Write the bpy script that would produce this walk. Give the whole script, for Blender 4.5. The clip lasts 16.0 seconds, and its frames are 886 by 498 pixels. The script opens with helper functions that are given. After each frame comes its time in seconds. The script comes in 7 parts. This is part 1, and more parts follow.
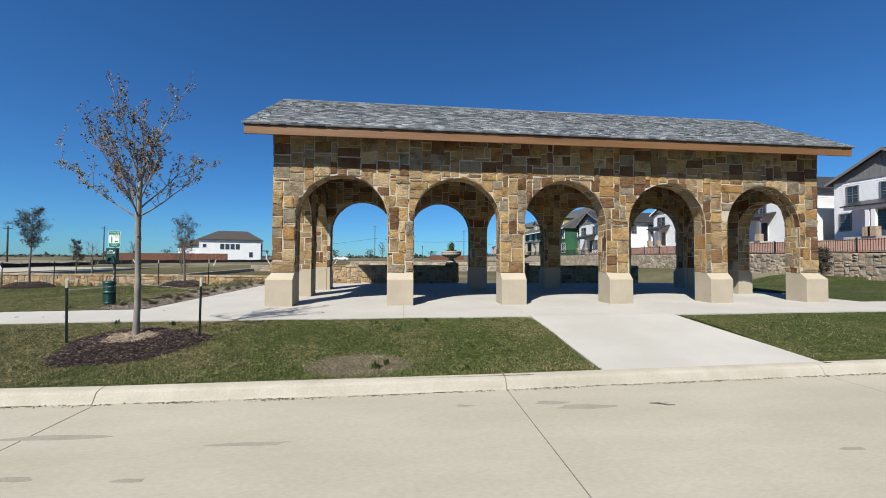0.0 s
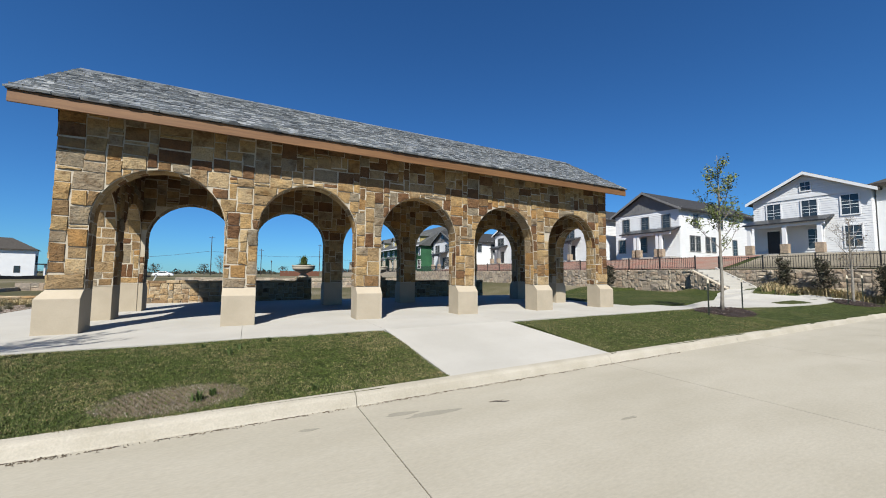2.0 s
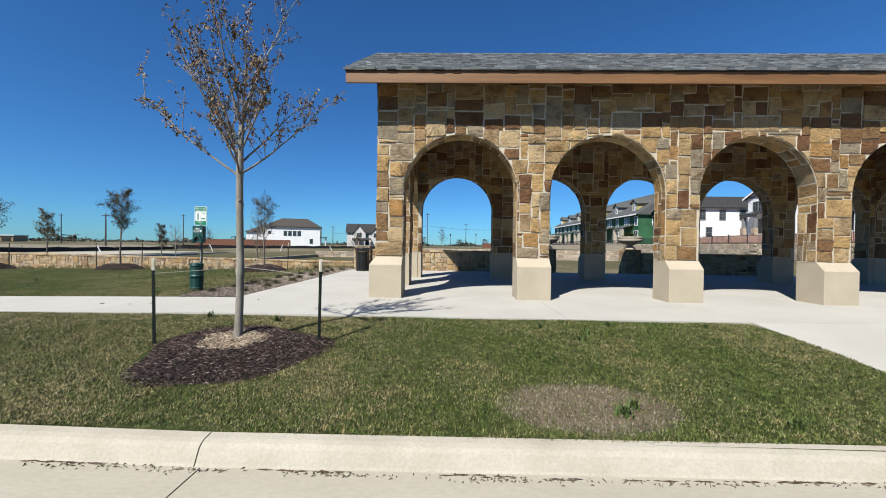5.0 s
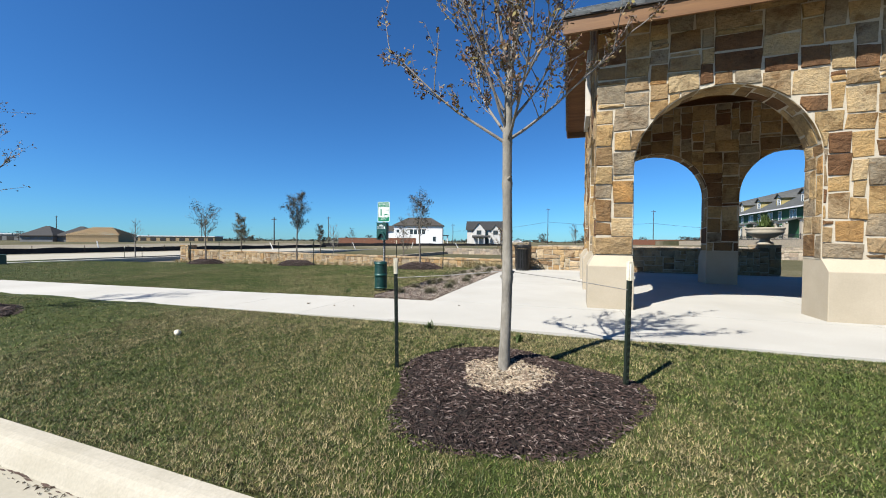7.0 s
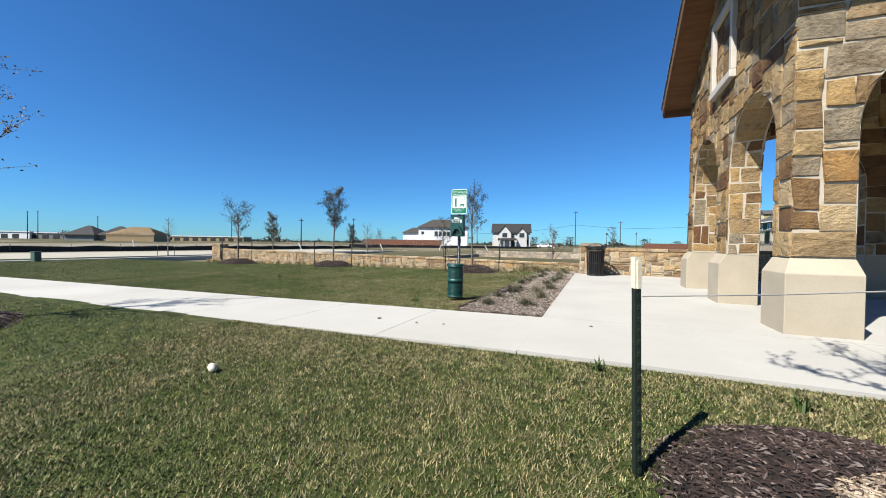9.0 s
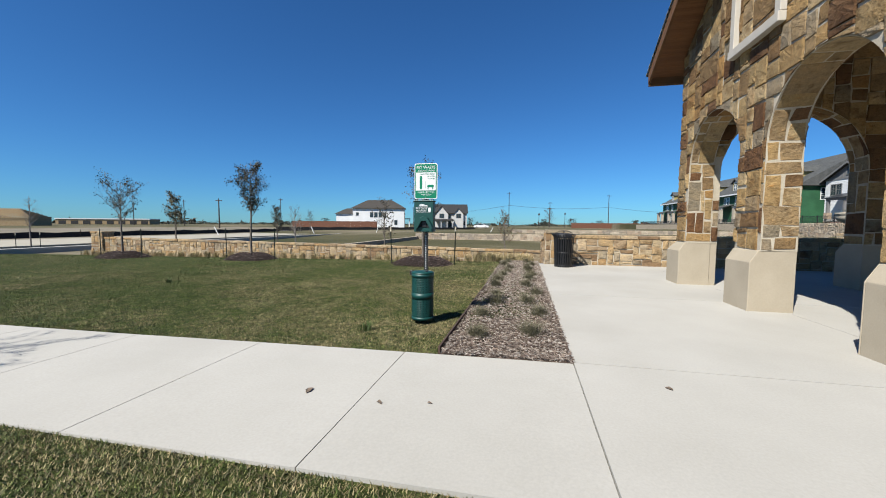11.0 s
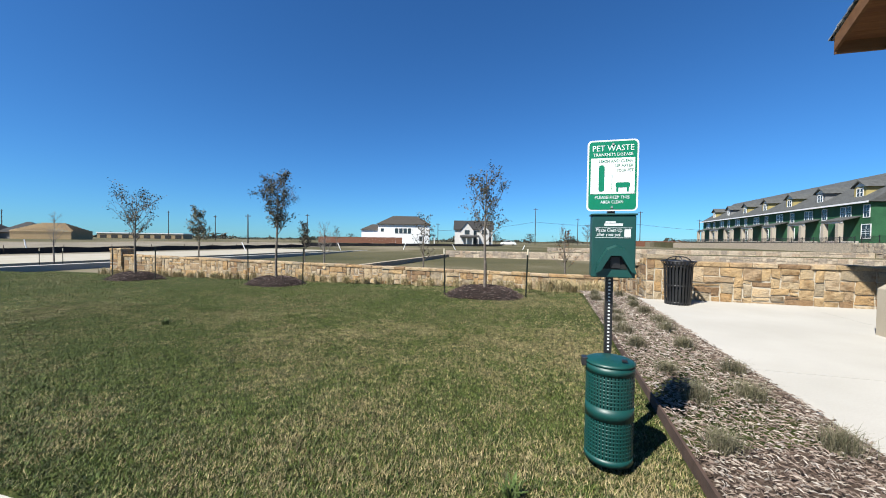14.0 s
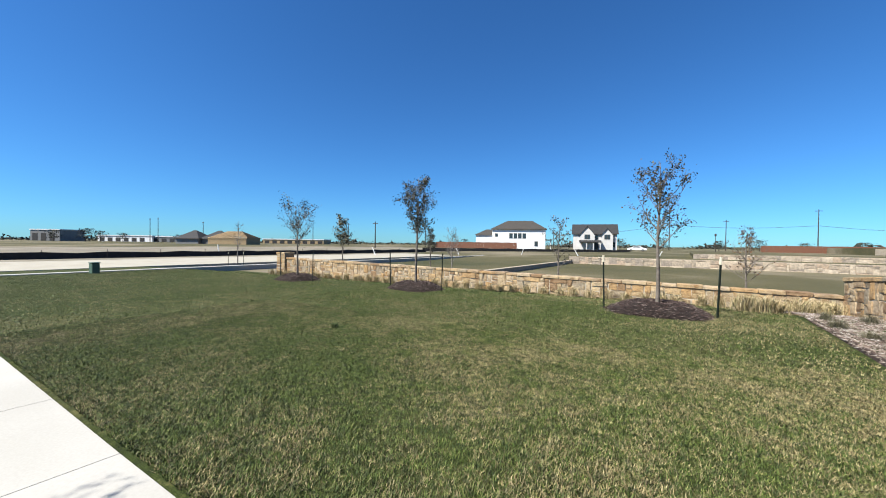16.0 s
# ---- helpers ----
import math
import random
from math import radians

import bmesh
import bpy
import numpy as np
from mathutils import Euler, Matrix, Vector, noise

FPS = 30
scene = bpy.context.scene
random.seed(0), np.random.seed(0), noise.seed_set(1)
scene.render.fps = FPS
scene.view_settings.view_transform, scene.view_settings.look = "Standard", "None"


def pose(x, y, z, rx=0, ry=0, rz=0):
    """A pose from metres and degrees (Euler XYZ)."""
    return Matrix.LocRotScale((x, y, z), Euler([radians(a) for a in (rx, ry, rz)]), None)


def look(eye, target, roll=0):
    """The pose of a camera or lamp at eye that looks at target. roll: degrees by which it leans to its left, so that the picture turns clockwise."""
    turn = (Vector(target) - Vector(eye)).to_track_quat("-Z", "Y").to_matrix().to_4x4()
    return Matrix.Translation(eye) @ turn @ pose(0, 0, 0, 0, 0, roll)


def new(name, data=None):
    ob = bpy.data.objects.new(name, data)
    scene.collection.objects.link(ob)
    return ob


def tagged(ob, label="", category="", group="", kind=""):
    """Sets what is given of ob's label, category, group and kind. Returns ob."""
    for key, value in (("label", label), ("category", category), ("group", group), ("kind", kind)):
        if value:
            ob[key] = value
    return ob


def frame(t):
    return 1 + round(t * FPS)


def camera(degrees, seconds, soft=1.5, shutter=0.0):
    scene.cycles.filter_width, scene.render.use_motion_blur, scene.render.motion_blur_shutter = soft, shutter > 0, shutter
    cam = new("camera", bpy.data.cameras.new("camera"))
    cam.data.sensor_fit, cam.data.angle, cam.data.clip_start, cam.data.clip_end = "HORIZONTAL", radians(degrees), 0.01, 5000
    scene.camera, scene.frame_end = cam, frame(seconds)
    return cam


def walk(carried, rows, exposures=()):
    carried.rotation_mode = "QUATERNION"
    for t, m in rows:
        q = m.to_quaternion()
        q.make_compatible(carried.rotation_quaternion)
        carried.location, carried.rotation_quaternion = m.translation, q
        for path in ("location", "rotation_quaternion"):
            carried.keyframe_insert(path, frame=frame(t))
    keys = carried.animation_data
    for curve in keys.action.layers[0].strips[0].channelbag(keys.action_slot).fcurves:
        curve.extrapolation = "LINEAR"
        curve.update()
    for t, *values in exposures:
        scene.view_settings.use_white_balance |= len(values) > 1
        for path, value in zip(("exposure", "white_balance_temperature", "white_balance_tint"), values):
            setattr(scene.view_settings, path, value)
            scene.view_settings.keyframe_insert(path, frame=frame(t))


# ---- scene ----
cam = camera(99.7, 16.0, soft=1.0)
PATH = [
    (0, (0.488, -0.749, 1.314), (0.697, 1.24, 1.357), 0.3),
    (0.5, (0.523, -0.779, 1.283), (1.019, 1.157, 1.371), 0.4),
    (1, (0.547, -0.795, 1.261), (1.301, 1.053, 1.387), 0.3),
    (1.5, (0.551, -0.749, 1.271), (1.448, 1.034, 1.402), 0.4),
    (2, (0.577, -0.675, 1.242), (1.497, 1.096, 1.376), 0.4),
    (2.5, (0.462, -0.408, 1.215), (1.321, 1.394, 1.344), 0.5),
    (3, (0.217, -0.027, 1.2), (0.873, 1.859, 1.314), 0.9),
    (3.5, (-0.044, 0.417, 1.191), (0.444, 2.354, 1.285), 0.9),
    (4, (-0.385, 0.782, 1.17), (-0.105, 2.762, 1.206), 1.0),
    (4.5, (-0.787, 1.178, 1.186), (-0.656, 3.174, 1.165), 0.9),
    (5, (-1.335, 1.503, 1.14), (-1.384, 3.502, 1.118), 0.8),
    (5.2, (-1.599, 1.632, 1.144), (-1.723, 3.628, 1.122), 0.8),
    (7.5, (-3.821, 3.009, 1.079), (-4.513, 4.884, 1.033), 0.6),
    (8, (-4.3, 3.287, 1.063), (-4.991, 5.164, 1.019), 1.1),
    (8.5, (-4.73, 3.59, 1.048), (-5.453, 5.454, 1.006), 1.0),
    (9, (-5.129, 3.939, 0.985), (-5.884, 5.791, 0.954), 0.9),
    (11.3, (-6.361, 6.064, 1.223), (-6.735, 8.024, 1.086), 0.5),
    (11.5, (-6.447, 6.227, 1.201), (-6.796, 8.192, 1.07), 0.6),
    (12, (-6.685, 6.57, 1.269), (-7.013, 8.537, 1.125), 0.6),
    (12.5, (-6.922, 6.924, 1.293), (-7.208, 8.898, 1.149), 0.7),
    (13, (-7.246, 7.26, 1.288), (-7.549, 9.233, 1.159), 0.8),
    (13.5, (-7.569, 7.564, 1.273), (-7.984, 9.52, 1.226), 1.7),
    (14, (-7.883, 7.884, 1.333), (-8.425, 9.808, 1.286), 0.8),
    (14.5, (-8.23, 8.038, 1.347), (-8.985, 9.89, 1.311), 0.7),
    (15, (-8.509, 8.158, 1.295), (-9.389, 9.954, 1.276), 1.1),
    (15.5, (-8.792, 8.217, 1.305), (-9.767, 9.963, 1.278), 1.1),
    (16, (-9.001, 8.225, 1.327), (-10.082, 9.907, 1.299), 0.8),
]
walk(cam, [(t, look(eye, target, roll)) for t, eye, target, roll in PATH], [(0, 0.83), (4.0, 0.88), (5.0, 0.94), (7.5, 1.16), (9.0, 1.16), (11.5, 0.84), (12.5, 0.87), (13.5, 1.06), (14.5, 1.22), (16, 1.3)])

SKY, SUN = 0.050, 5.0

# ---- world, sun ----
SUN_TO = Vector((-0.535 * math.cos(radians(48)), -0.845 * math.cos(radians(48)), math.sin(radians(48))))
world = bpy.data.worlds.new("world")
scene.world = world
world.use_nodes = True
wn = world.node_tree.nodes
sky = wn.new("ShaderNodeTexSky")
sky.sky_type, sky.sun_disc = "NISHITA", False
sky.sun_elevation, sky.sun_rotation = radians(48), math.atan2(SUN_TO.x, SUN_TO.y)
sky.altitude, sky.air_density, sky.dust_density, sky.ozone_density = 0, 0.92, 0.1, 3.0
wn["Background"].inputs["Strength"].default_value = SKY
tint = wn.new("ShaderNodeMix")
tint.data_type, tint.blend_type = "RGBA", "MULTIPLY"
tint.inputs[0].default_value, tint.inputs[7].default_value = 1.0, (0.335, 0.775, 1.22, 1)
world.node_tree.links.new(sky.outputs[0], tint.inputs[6])
world.node_tree.links.new(tint.outputs[2], wn["Background"].inputs["Color"])
sun = bpy.data.lights.new("sun", "SUN")
sun.energy, sun.angle, sun.color = SUN, radians(0.53), (1.0, 0.968, 0.90)
sun_ob = new("sun", sun)
sun_ob.rotation_mode = "QUATERNION"
sun_ob.rotation_quaternion = SUN_TO.to_track_quat("Z", "Y")


# ---- materials ----
def node_mat(name):
    m = bpy.data.materials.new(name)
    m.use_nodes = True
    nt = m.node_tree
    return m, nt, nt.nodes["Principled BSDF"]


def ramp(nt, fac, stops, constant=False):
    r = nt.nodes.new("ShaderNodeValToRGB")
    cr = r.color_ramp
    cr.interpolation = "CONSTANT" if constant else "LINEAR"
    while len(cr.elements) < len(stops):
        cr.elements.new(0.5)
    for e, (p, c) in zip(cr.elements, stops):
        e.position, e.color = p, (*c, 1)
    nt.links.new(fac, r.inputs[0])
    return r.outputs[0]


def noise_fac(nt, co, scale, detail=4, rough=0.55, stretch=None):
    if stretch:
        mp = nt.nodes.new("ShaderNodeMapping")
        mp.inputs["Scale"].default_value = stretch
        nt.links.new(co, mp.inputs[0])
        co = mp.outputs[0]
    n = nt.nodes.new("ShaderNodeTexNoise")
    n.inputs["Scale"].default_value, n.inputs["Detail"].default_value, n.inputs["Roughness"].default_value = scale, detail, rough
    nt.links.new(co, n.inputs["Vector"])
    return n.outputs[0]


def mix(nt, kind, fac, a, b):
    n = nt.nodes.new("ShaderNodeMix")
    n.data_type, n.blend_type = "RGBA", kind
    for sock, v in ((n.inputs[0], fac), (n.inputs[6], a), (n.inputs[7], b)):
        if isinstance(v, (int, float)):
            sock.default_value = v
        elif isinstance(v, tuple):
            sock.default_value = (*v, 1)
        else:
            nt.links.new(v, sock)
    return n.outputs[2]


def surf(name, c1, c2, scale=3, fine=40, rough=0.8, bump=0.3, depth=0.01, metal=0.0, spec=0.4, palette=None, random_by="object",
         local=False, stretch=None, fine_mix=0.35, spread=(0.35, 0.65)):
    """Two-scale noise colour with relief; palette gives each piece a colour of its own."""
    m, nt, b = node_mat(name)
    if local:
        co = nt.nodes.new("ShaderNodeTexCoord").outputs["Object"]
    else:
        co = nt.nodes.new("ShaderNodeNewGeometry").outputs["Position"]
    big = noise_fac(nt, co, scale, 5, 0.6, stretch)
    small = noise_fac(nt, co, fine, 4, 0.65, stretch)
    col = ramp(nt, big, [(spread[0], c1), (spread[1], c2)])
    if palette:
        if random_by == "object":
            rnd = nt.nodes.new("ShaderNodeObjectInfo").outputs["Random"]
        else:
            rnd = nt.nodes.new("ShaderNodeNewGeometry").outputs["Random Per Island"]
        n = len(palette)
        col = mix(nt, "MULTIPLY", 1.0, ramp(nt, rnd, [(i / n, c) for i, c in enumerate(palette)], True), col)
    grain = ramp(nt, small, [(0.3, (0.55, 0.55, 0.55)), (0.7, (1.25, 1.25, 1.25))])
    col = mix(nt, "MULTIPLY", fine_mix, col, grain)
    nt.links.new(col, b.inputs["Base Color"])
    b.inputs["Roughness"].default_value, b.inputs["Metallic"].default_value = rough, metal
    b.inputs["Specular IOR Level"].default_value = spec
    if bump:
        bp = nt.nodes.new("ShaderNodeBump")
        bp.inputs["Strength"].default_value, bp.inputs["Distance"].default_value = bump, depth
        hsum = nt.nodes.new("ShaderNodeMath")
        hsum.operation = "MULTIPLY_ADD"
        nt.links.new(big, hsum.inputs[0])
        hsum.inputs[1].default_value = 1.5
        nt.links.new(small, hsum.inputs[2])
        nt.links.new(hsum.outputs[0], bp.inputs["Height"])
        nt.links.new(bp.outputs[0], b.inputs["Normal"])
    return m


def rock(name, palette, by):
    """Split sandstone: a colour of its own for each block, rust veins, dark streaks, rough cleft relief."""
    m, nt, b = node_mat(name)
    pos = nt.nodes.new("ShaderNodeNewGeometry").outputs["Position"]
    if by == "object":
        rnd = nt.nodes.new("ShaderNodeObjectInfo").outputs["Random"]
    else:
        rnd = nt.nodes.new("ShaderNodeNewGeometry").outputs["Random Per Island"]
    n = len(palette)
    base = ramp(nt, rnd, [(i / n, c) for i, c in enumerate(palette)], True)
    off = nt.nodes.new("ShaderNodeVectorMath")
    off.operation = "ADD"
    comb = nt.nodes.new("ShaderNodeCombineXYZ")
    big = nt.nodes.new("ShaderNodeMath")
    big.operation = "MULTIPLY"
    nt.links.new(rnd, big.inputs[0])
    big.inputs[1].default_value = 60
    for i in range(3):
        nt.links.new(big.outputs[0], comb.inputs[i])
    nt.links.new(pos, off.inputs[0])
    nt.links.new(comb.outputs[0], off.inputs[1])
    co = off.outputs[0]
    patch = noise_fac(nt, co, 3.2, 5, 0.62)
    vein = noise_fac(nt, co, 7.5, 6, 0.7, (1, 1, 1.5))
    grit = noise_fac(nt, co, 26, 5, 0.7)
    dust = noise_fac(nt, co, 150, 2, 0.6)
    col = mix(nt, "MULTIPLY", 1.0, base, ramp(nt, patch, [(0.32, (0.58, 0.48, 0.38)), (0.47, (1.0, 1.0, 1.0)), (0.68, (1.30, 1.22, 1.08))]))
    col = mix(nt, "MULTIPLY", 0.75, col, ramp(nt, vein, [(0.30, (0.42, 0.33, 0.27)), (0.44, (1.0, 1.0, 1.0)), (0.60, (1.0, 0.98, 0.95)), (0.70, (1.12, 0.86, 0.60))]))
    col = mix(nt, "MULTIPLY", 0.6, col, ramp(nt, grit, [(0.3, (0.6, 0.58, 0.55)), (0.7, (1.25, 1.24, 1.2))]))
    col = mix(nt, "MULTIPLY", 0.3, col, ramp(nt, dust, [(0.3, (0.6, 0.6, 0.6)), (0.7, (1.3, 1.3, 1.3))]))
    nt.links.new(col, b.inputs["Base Color"])
    b.inputs["Roughness"].default_value, b.inputs["Specular IOR Level"].default_value = 0.9, 0.25
    h1 = nt.nodes.new("ShaderNodeMath")
    h1.operation = "MULTIPLY_ADD"
    nt.links.new(vein, h1.inputs[0])
    h1.inputs[1].default_value = 2.2
    nt.links.new(grit, h1.inputs[2])
    bp = nt.nodes.new("ShaderNodeBump")
    bp.inputs["Strength"].default_value, bp.inputs["Distance"].default_value = 0.9, 0.022
    nt.links.new(h1.outputs[0], bp.inputs["Height"])
    nt.links.new(bp.outputs[0], b.inputs["Normal"])
    return m


STONE = [(0.2699, 0.1816, 0.0851), (0.2215, 0.1571, 0.0851), (0.2982, 0.2193, 0.1187), (0.1061, 0.0551, 0.0258), (0.2405, 0.1428, 0.0568), (0.1827, 0.153, 0.1092),
         (0.2604, 0.1867, 0.0946), (0.1491, 0.0908, 0.043), (0.2121, 0.1714, 0.1187), (0.2888, 0.1958, 0.0903), (0.1733, 0.1142, 0.0568), (0.2499, 0.1816, 0.1041), (0.1208, 0.0673, 0.0335), (0.3181, 0.2438, 0.1428)]
WALLSTONE = [(0.3181, 0.2387, 0.1428), (0.2699, 0.2009, 0.1281), (0.3371, 0.2672, 0.1754), (0.1922, 0.1285, 0.0757), (0.2982, 0.2009, 0.1041), (0.2499, 0.2101, 0.1522), (0.3087, 0.2244, 0.1281), (0.3465, 0.2764, 0.1901)]
M = {}
for by in ("object", "island"):
    M["stone_" + by] = rock("sandstone_" + by, STONE, by)
    M["wallstone_" + by] = rock("garden_sandstone_" + by, WALLSTONE, by)
M["mortar"] = surf("mortar", (0.344, 0.2998, 0.2261), (0.403, 0.3587, 0.285), 6, 90, 0.95, 0.5, 0.006)
M["cast"] = surf("cast_stone", (0.2991, 0.2562, 0.188), (0.337, 0.2888, 0.2153), 2.0, 60, 0.85, 0.2, 0.004, fine_mix=0.15)
M["slate"] = surf("slate_shingle", (0.75, 0.75, 0.75), (1.2, 1.2, 1.2), 4, 30, 0.42, 0.5, 0.008, palette=[(0.1862, 0.196, 0.2009), (0.2303, 0.2401, 0.245), (0.1274, 0.1372, 0.147), (0.2842, 0.294, 0.294), (0.196, 0.2058, 0.2107), (0.1617, 0.1764, 0.1862), (0.245, 0.2499, 0.245), (0.1029, 0.1098, 0.1176)], random_by="island")
M["cedar"] = surf("cedar_plank", (0.1278, 0.0506, 0.0158), (0.1966, 0.0842, 0.0281), 2, 18, 0.6, 0.25, 0.004, stretch=(0.4, 6, 6), fine_mix=0.5)
M["fascia"] = surf("cedar_fascia", (0.1076, 0.0484, 0.0158), (0.1591, 0.0779, 0.0281), 2, 14, 0.6, 0.25, 0.003, stretch=(0.25, 5, 5), fine_mix=0.4)
M["drip"] = surf("dark_flashing", (0.02, 0.018, 0.016), (0.035, 0.03, 0.028), 5, 40, 0.5, 0.1)
M["slab"] = surf("pale_concrete", (0.308, 0.295, 0.262), (0.352, 0.338, 0.305), 0.55, 55, 0.9, 0.25, 0.003, fine_mix=0.16)
M["road"] = surf("road_concrete", (0.268, 0.246, 0.192), (0.308, 0.284, 0.228), 0.7, 26, 0.92, 0.35, 0.004, fine_mix=0.22, stretch=(0.6, 1.6, 1))
M["kerb"] = surf("kerb_concrete", (0.265, 0.242, 0.19), (0.322, 0.296, 0.242), 1.6, 50, 0.92, 0.35, 0.004, fine_mix=0.3)
M["joint"] = surf("dark_joint", (0.0468, 0.0398, 0.0304), (0.0749, 0.0655, 0.0515), 6, 60, 0.95, 0.2)
M["stain"] = surf("road_stain", (0.1989, 0.1833, 0.1443), (0.2262, 0.2106, 0.1677), 5, 60, 0.95, 0.3, fine_mix=0.4)
M["bark"] = surf("pale_bark", (0.1404, 0.1264, 0.103), (0.2246, 0.2059, 0.1732), 14, 60, 0.9, 0.6, 0.006, local=True, stretch=(1, 1, 0.4))
M["twig"] = surf("grey_twig", (0.1217, 0.1076, 0.0936), (0.1872, 0.1685, 0.1498), 14, 60, 0.9, 0.3, 0.004, local=True)
M["darkbark"] = surf("dark_bark", (0.0756, 0.0623, 0.0488), (0.1512, 0.129, 0.1068), 14, 60, 0.9, 0.5, 0.005, local=True)
M["bud"] = surf("russet_bud", (0.7, 0.7, 0.7), (1.2, 1.2, 1.2), 8, 40, 0.7, 0, palette=[(0.108, 0.054, 0.0248), (0.144, 0.09, 0.0315), (0.0765, 0.0405, 0.0225), (0.162, 0.1305, 0.036), (0.126, 0.063, 0.0405), (0.18, 0.1125, 0.045)], random_by="island")
M["leaf"] = surf("olive_leaf", (0.7, 0.7, 0.7), (1.2, 1.2, 1.2), 8, 40, 0.6, 0, palette=[(0.033, 0.036, 0.018), (0.048, 0.045, 0.024), (0.03, 0.027, 0.0168), (0.06, 0.054, 0.033), (0.066, 0.051, 0.03)], random_by="island")
M["newleaf"] = surf("fresh_leaf", (0.7, 0.7, 0.7), (1.2, 1.2, 1.2), 8, 40, 0.6, 0, palette=[(0.0825, 0.1125, 0.0225), (0.12, 0.15, 0.0338), (0.06, 0.0825, 0.0225), (0.15, 0.165, 0.045)], random_by="island")
M["mulch"] = surf("dark_mulch", (0.7, 0.7, 0.7), (1.3, 1.3, 1.3), 8, 60, 0.95, 0.5, palette=[(0.0211, 0.0123, 0.0097), (0.0337, 0.0191, 0.0151), (0.0168, 0.0104, 0.0085), (0.0547, 0.0358, 0.0303), (0.0274, 0.0159, 0.0126), (0.1432, 0.1114, 0.0968), (0.0421, 0.0258, 0.0211)], random_by="island")
M["chips"] = surf("weathered_wood_chips", (0.7, 0.7, 0.7), (1.25, 1.25, 1.25), 8, 60, 0.95, 0.5, palette=[(0.2007, 0.1615, 0.1299), (0.1339, 0.1, 0.0807), (0.2616, 0.2229, 0.186), (0.079, 0.0549, 0.0421), (0.3164, 0.2841, 0.2457), (0.1643, 0.1227, 0.0983)], random_by="island")
M["palechips"] = surf("pale_root_soil", (0.7, 0.7, 0.7), (1.25, 1.25, 1.25), 8, 60, 0.95, 0.5, palette=[(0.3159, 0.2528, 0.1755), (0.2386, 0.1825, 0.1263), (0.3651, 0.3089, 0.2316), (0.1684, 0.1194, 0.0843)], random_by="island")
M["gutterdirt"] = surf("gutter_dirt", (0.0749, 0.0562, 0.0374), (0.131, 0.103, 0.0702), 20, 90, 0.95, 0.2)
M["driedleaf"] = surf("dried_leaf", (0.09, 0.065, 0.045), (0.15, 0.11, 0.08), 30, 120, 0.9, 0.2)
M["soil"] = surf("soil", (0.0468, 0.0304, 0.0211), (0.0889, 0.0608, 0.0421), 8, 60, 0.97, 0.8, 0.02, fine_mix=0.6)
M["mulchbase"] = surf("mulch_base", (0.0103, 0.0066, 0.0047), (0.0328, 0.0211, 0.0159), 30, 110, 0.97, 1.0, 0.03, fine_mix=0.8)
M["tuft"] = surf("grey_green_tuft", (0.8, 0.8, 0.8), (1.2, 1.2, 1.2), 4, 30, 0.8, 0, palette=[(0.0936, 0.0889, 0.0468), (0.131, 0.117, 0.0702), (0.0702, 0.0702, 0.0374), (0.1685, 0.1451, 0.0936)], random_by="island")
M["straw"] = surf("straw_grass", (0.8, 0.8, 0.8), (1.2, 1.2, 1.2), 4, 30, 0.8, 0, palette=[(0.3047, 0.2322, 0.1161), (0.3773, 0.2974, 0.1596), (0.2466, 0.1886, 0.0942), (0.1886, 0.1668, 0.0725), (0.4207, 0.341, 0.2031)], random_by="island")
M["weed"] = surf("weed_green", (0.8, 0.8, 0.8), (1.2, 1.2, 1.2), 4, 30, 0.7, 0, palette=[(0.0468, 0.0749, 0.014), (0.0655, 0.0936, 0.0234), (0.0328, 0.0515, 0.0094)], random_by="island")
M["greenpaint"] = surf("dark_green_enamel", (0.0024, 0.0375, 0.0319), (0.0036, 0.044, 0.0374), 6, 60, 0.45, 0.05, spec=0.45, fine_mix=0.1)
M["signgreen"] = surf("sign_green", (0, 0.1293, 0.0633), (0, 0.1403, 0.0715), 6, 60, 0.4, 0, fine_mix=0.05)
M["signwhite"] = surf("sign_white", (0.544, 0.5508, 0.544), (0.5712, 0.578, 0.5712), 6, 60, 0.4, 0, fine_mix=0.05)
M["blackiron"] = surf("black_painted_steel", (0.0096, 0.0096, 0.0104), (0.016, 0.016, 0.0168), 6, 60, 0.4, 0.08)
M["darkhole"] = surf("dark_hollow", (0.006, 0.008, 0.008), (0.01, 0.012, 0.012), 6, 60, 0.9, 0)
M["stake"] = surf("green_steel_stake", (0.0075, 0.0131, 0.0084), (0.0131, 0.0187, 0.0122), 8, 60, 0.5, 0.2)
M["staketip"] = surf("pale_stake_tip", (0.496, 0.448, 0.336), (0.592, 0.544, 0.432), 8, 60, 0.6, 0.1)
M["wire"] = surf("galvanised_wire", (0.234, 0.2246, 0.2059), (0.2902, 0.2808, 0.2621), 8, 60, 0.5, 0, metal=0.4)
M["edging"] = surf("rusty_steel_edging", (0.0421, 0.0257, 0.0187), (0.0702, 0.0421, 0.0304), 5, 50, 0.85, 0.4)
M["trim"] = surf("stone_white_trim", (0.3869, 0.3557, 0.3058), (0.4243, 0.3931, 0.3432), 5, 50, 0.6, 0.1, fine_mix=0.1)
M["urn"] = surf("cream_cast_urn", (0.2808, 0.248, 0.1966), (0.3276, 0.2948, 0.2387), 6, 50, 0.85, 0.3, fine_mix=0.2)
M["white"] = surf("white_siding", (0.5685, 0.576, 0.576), (0.6134, 0.6208, 0.6208), 0.8, 30, 0.6, 0.1, fine_mix=0.1)
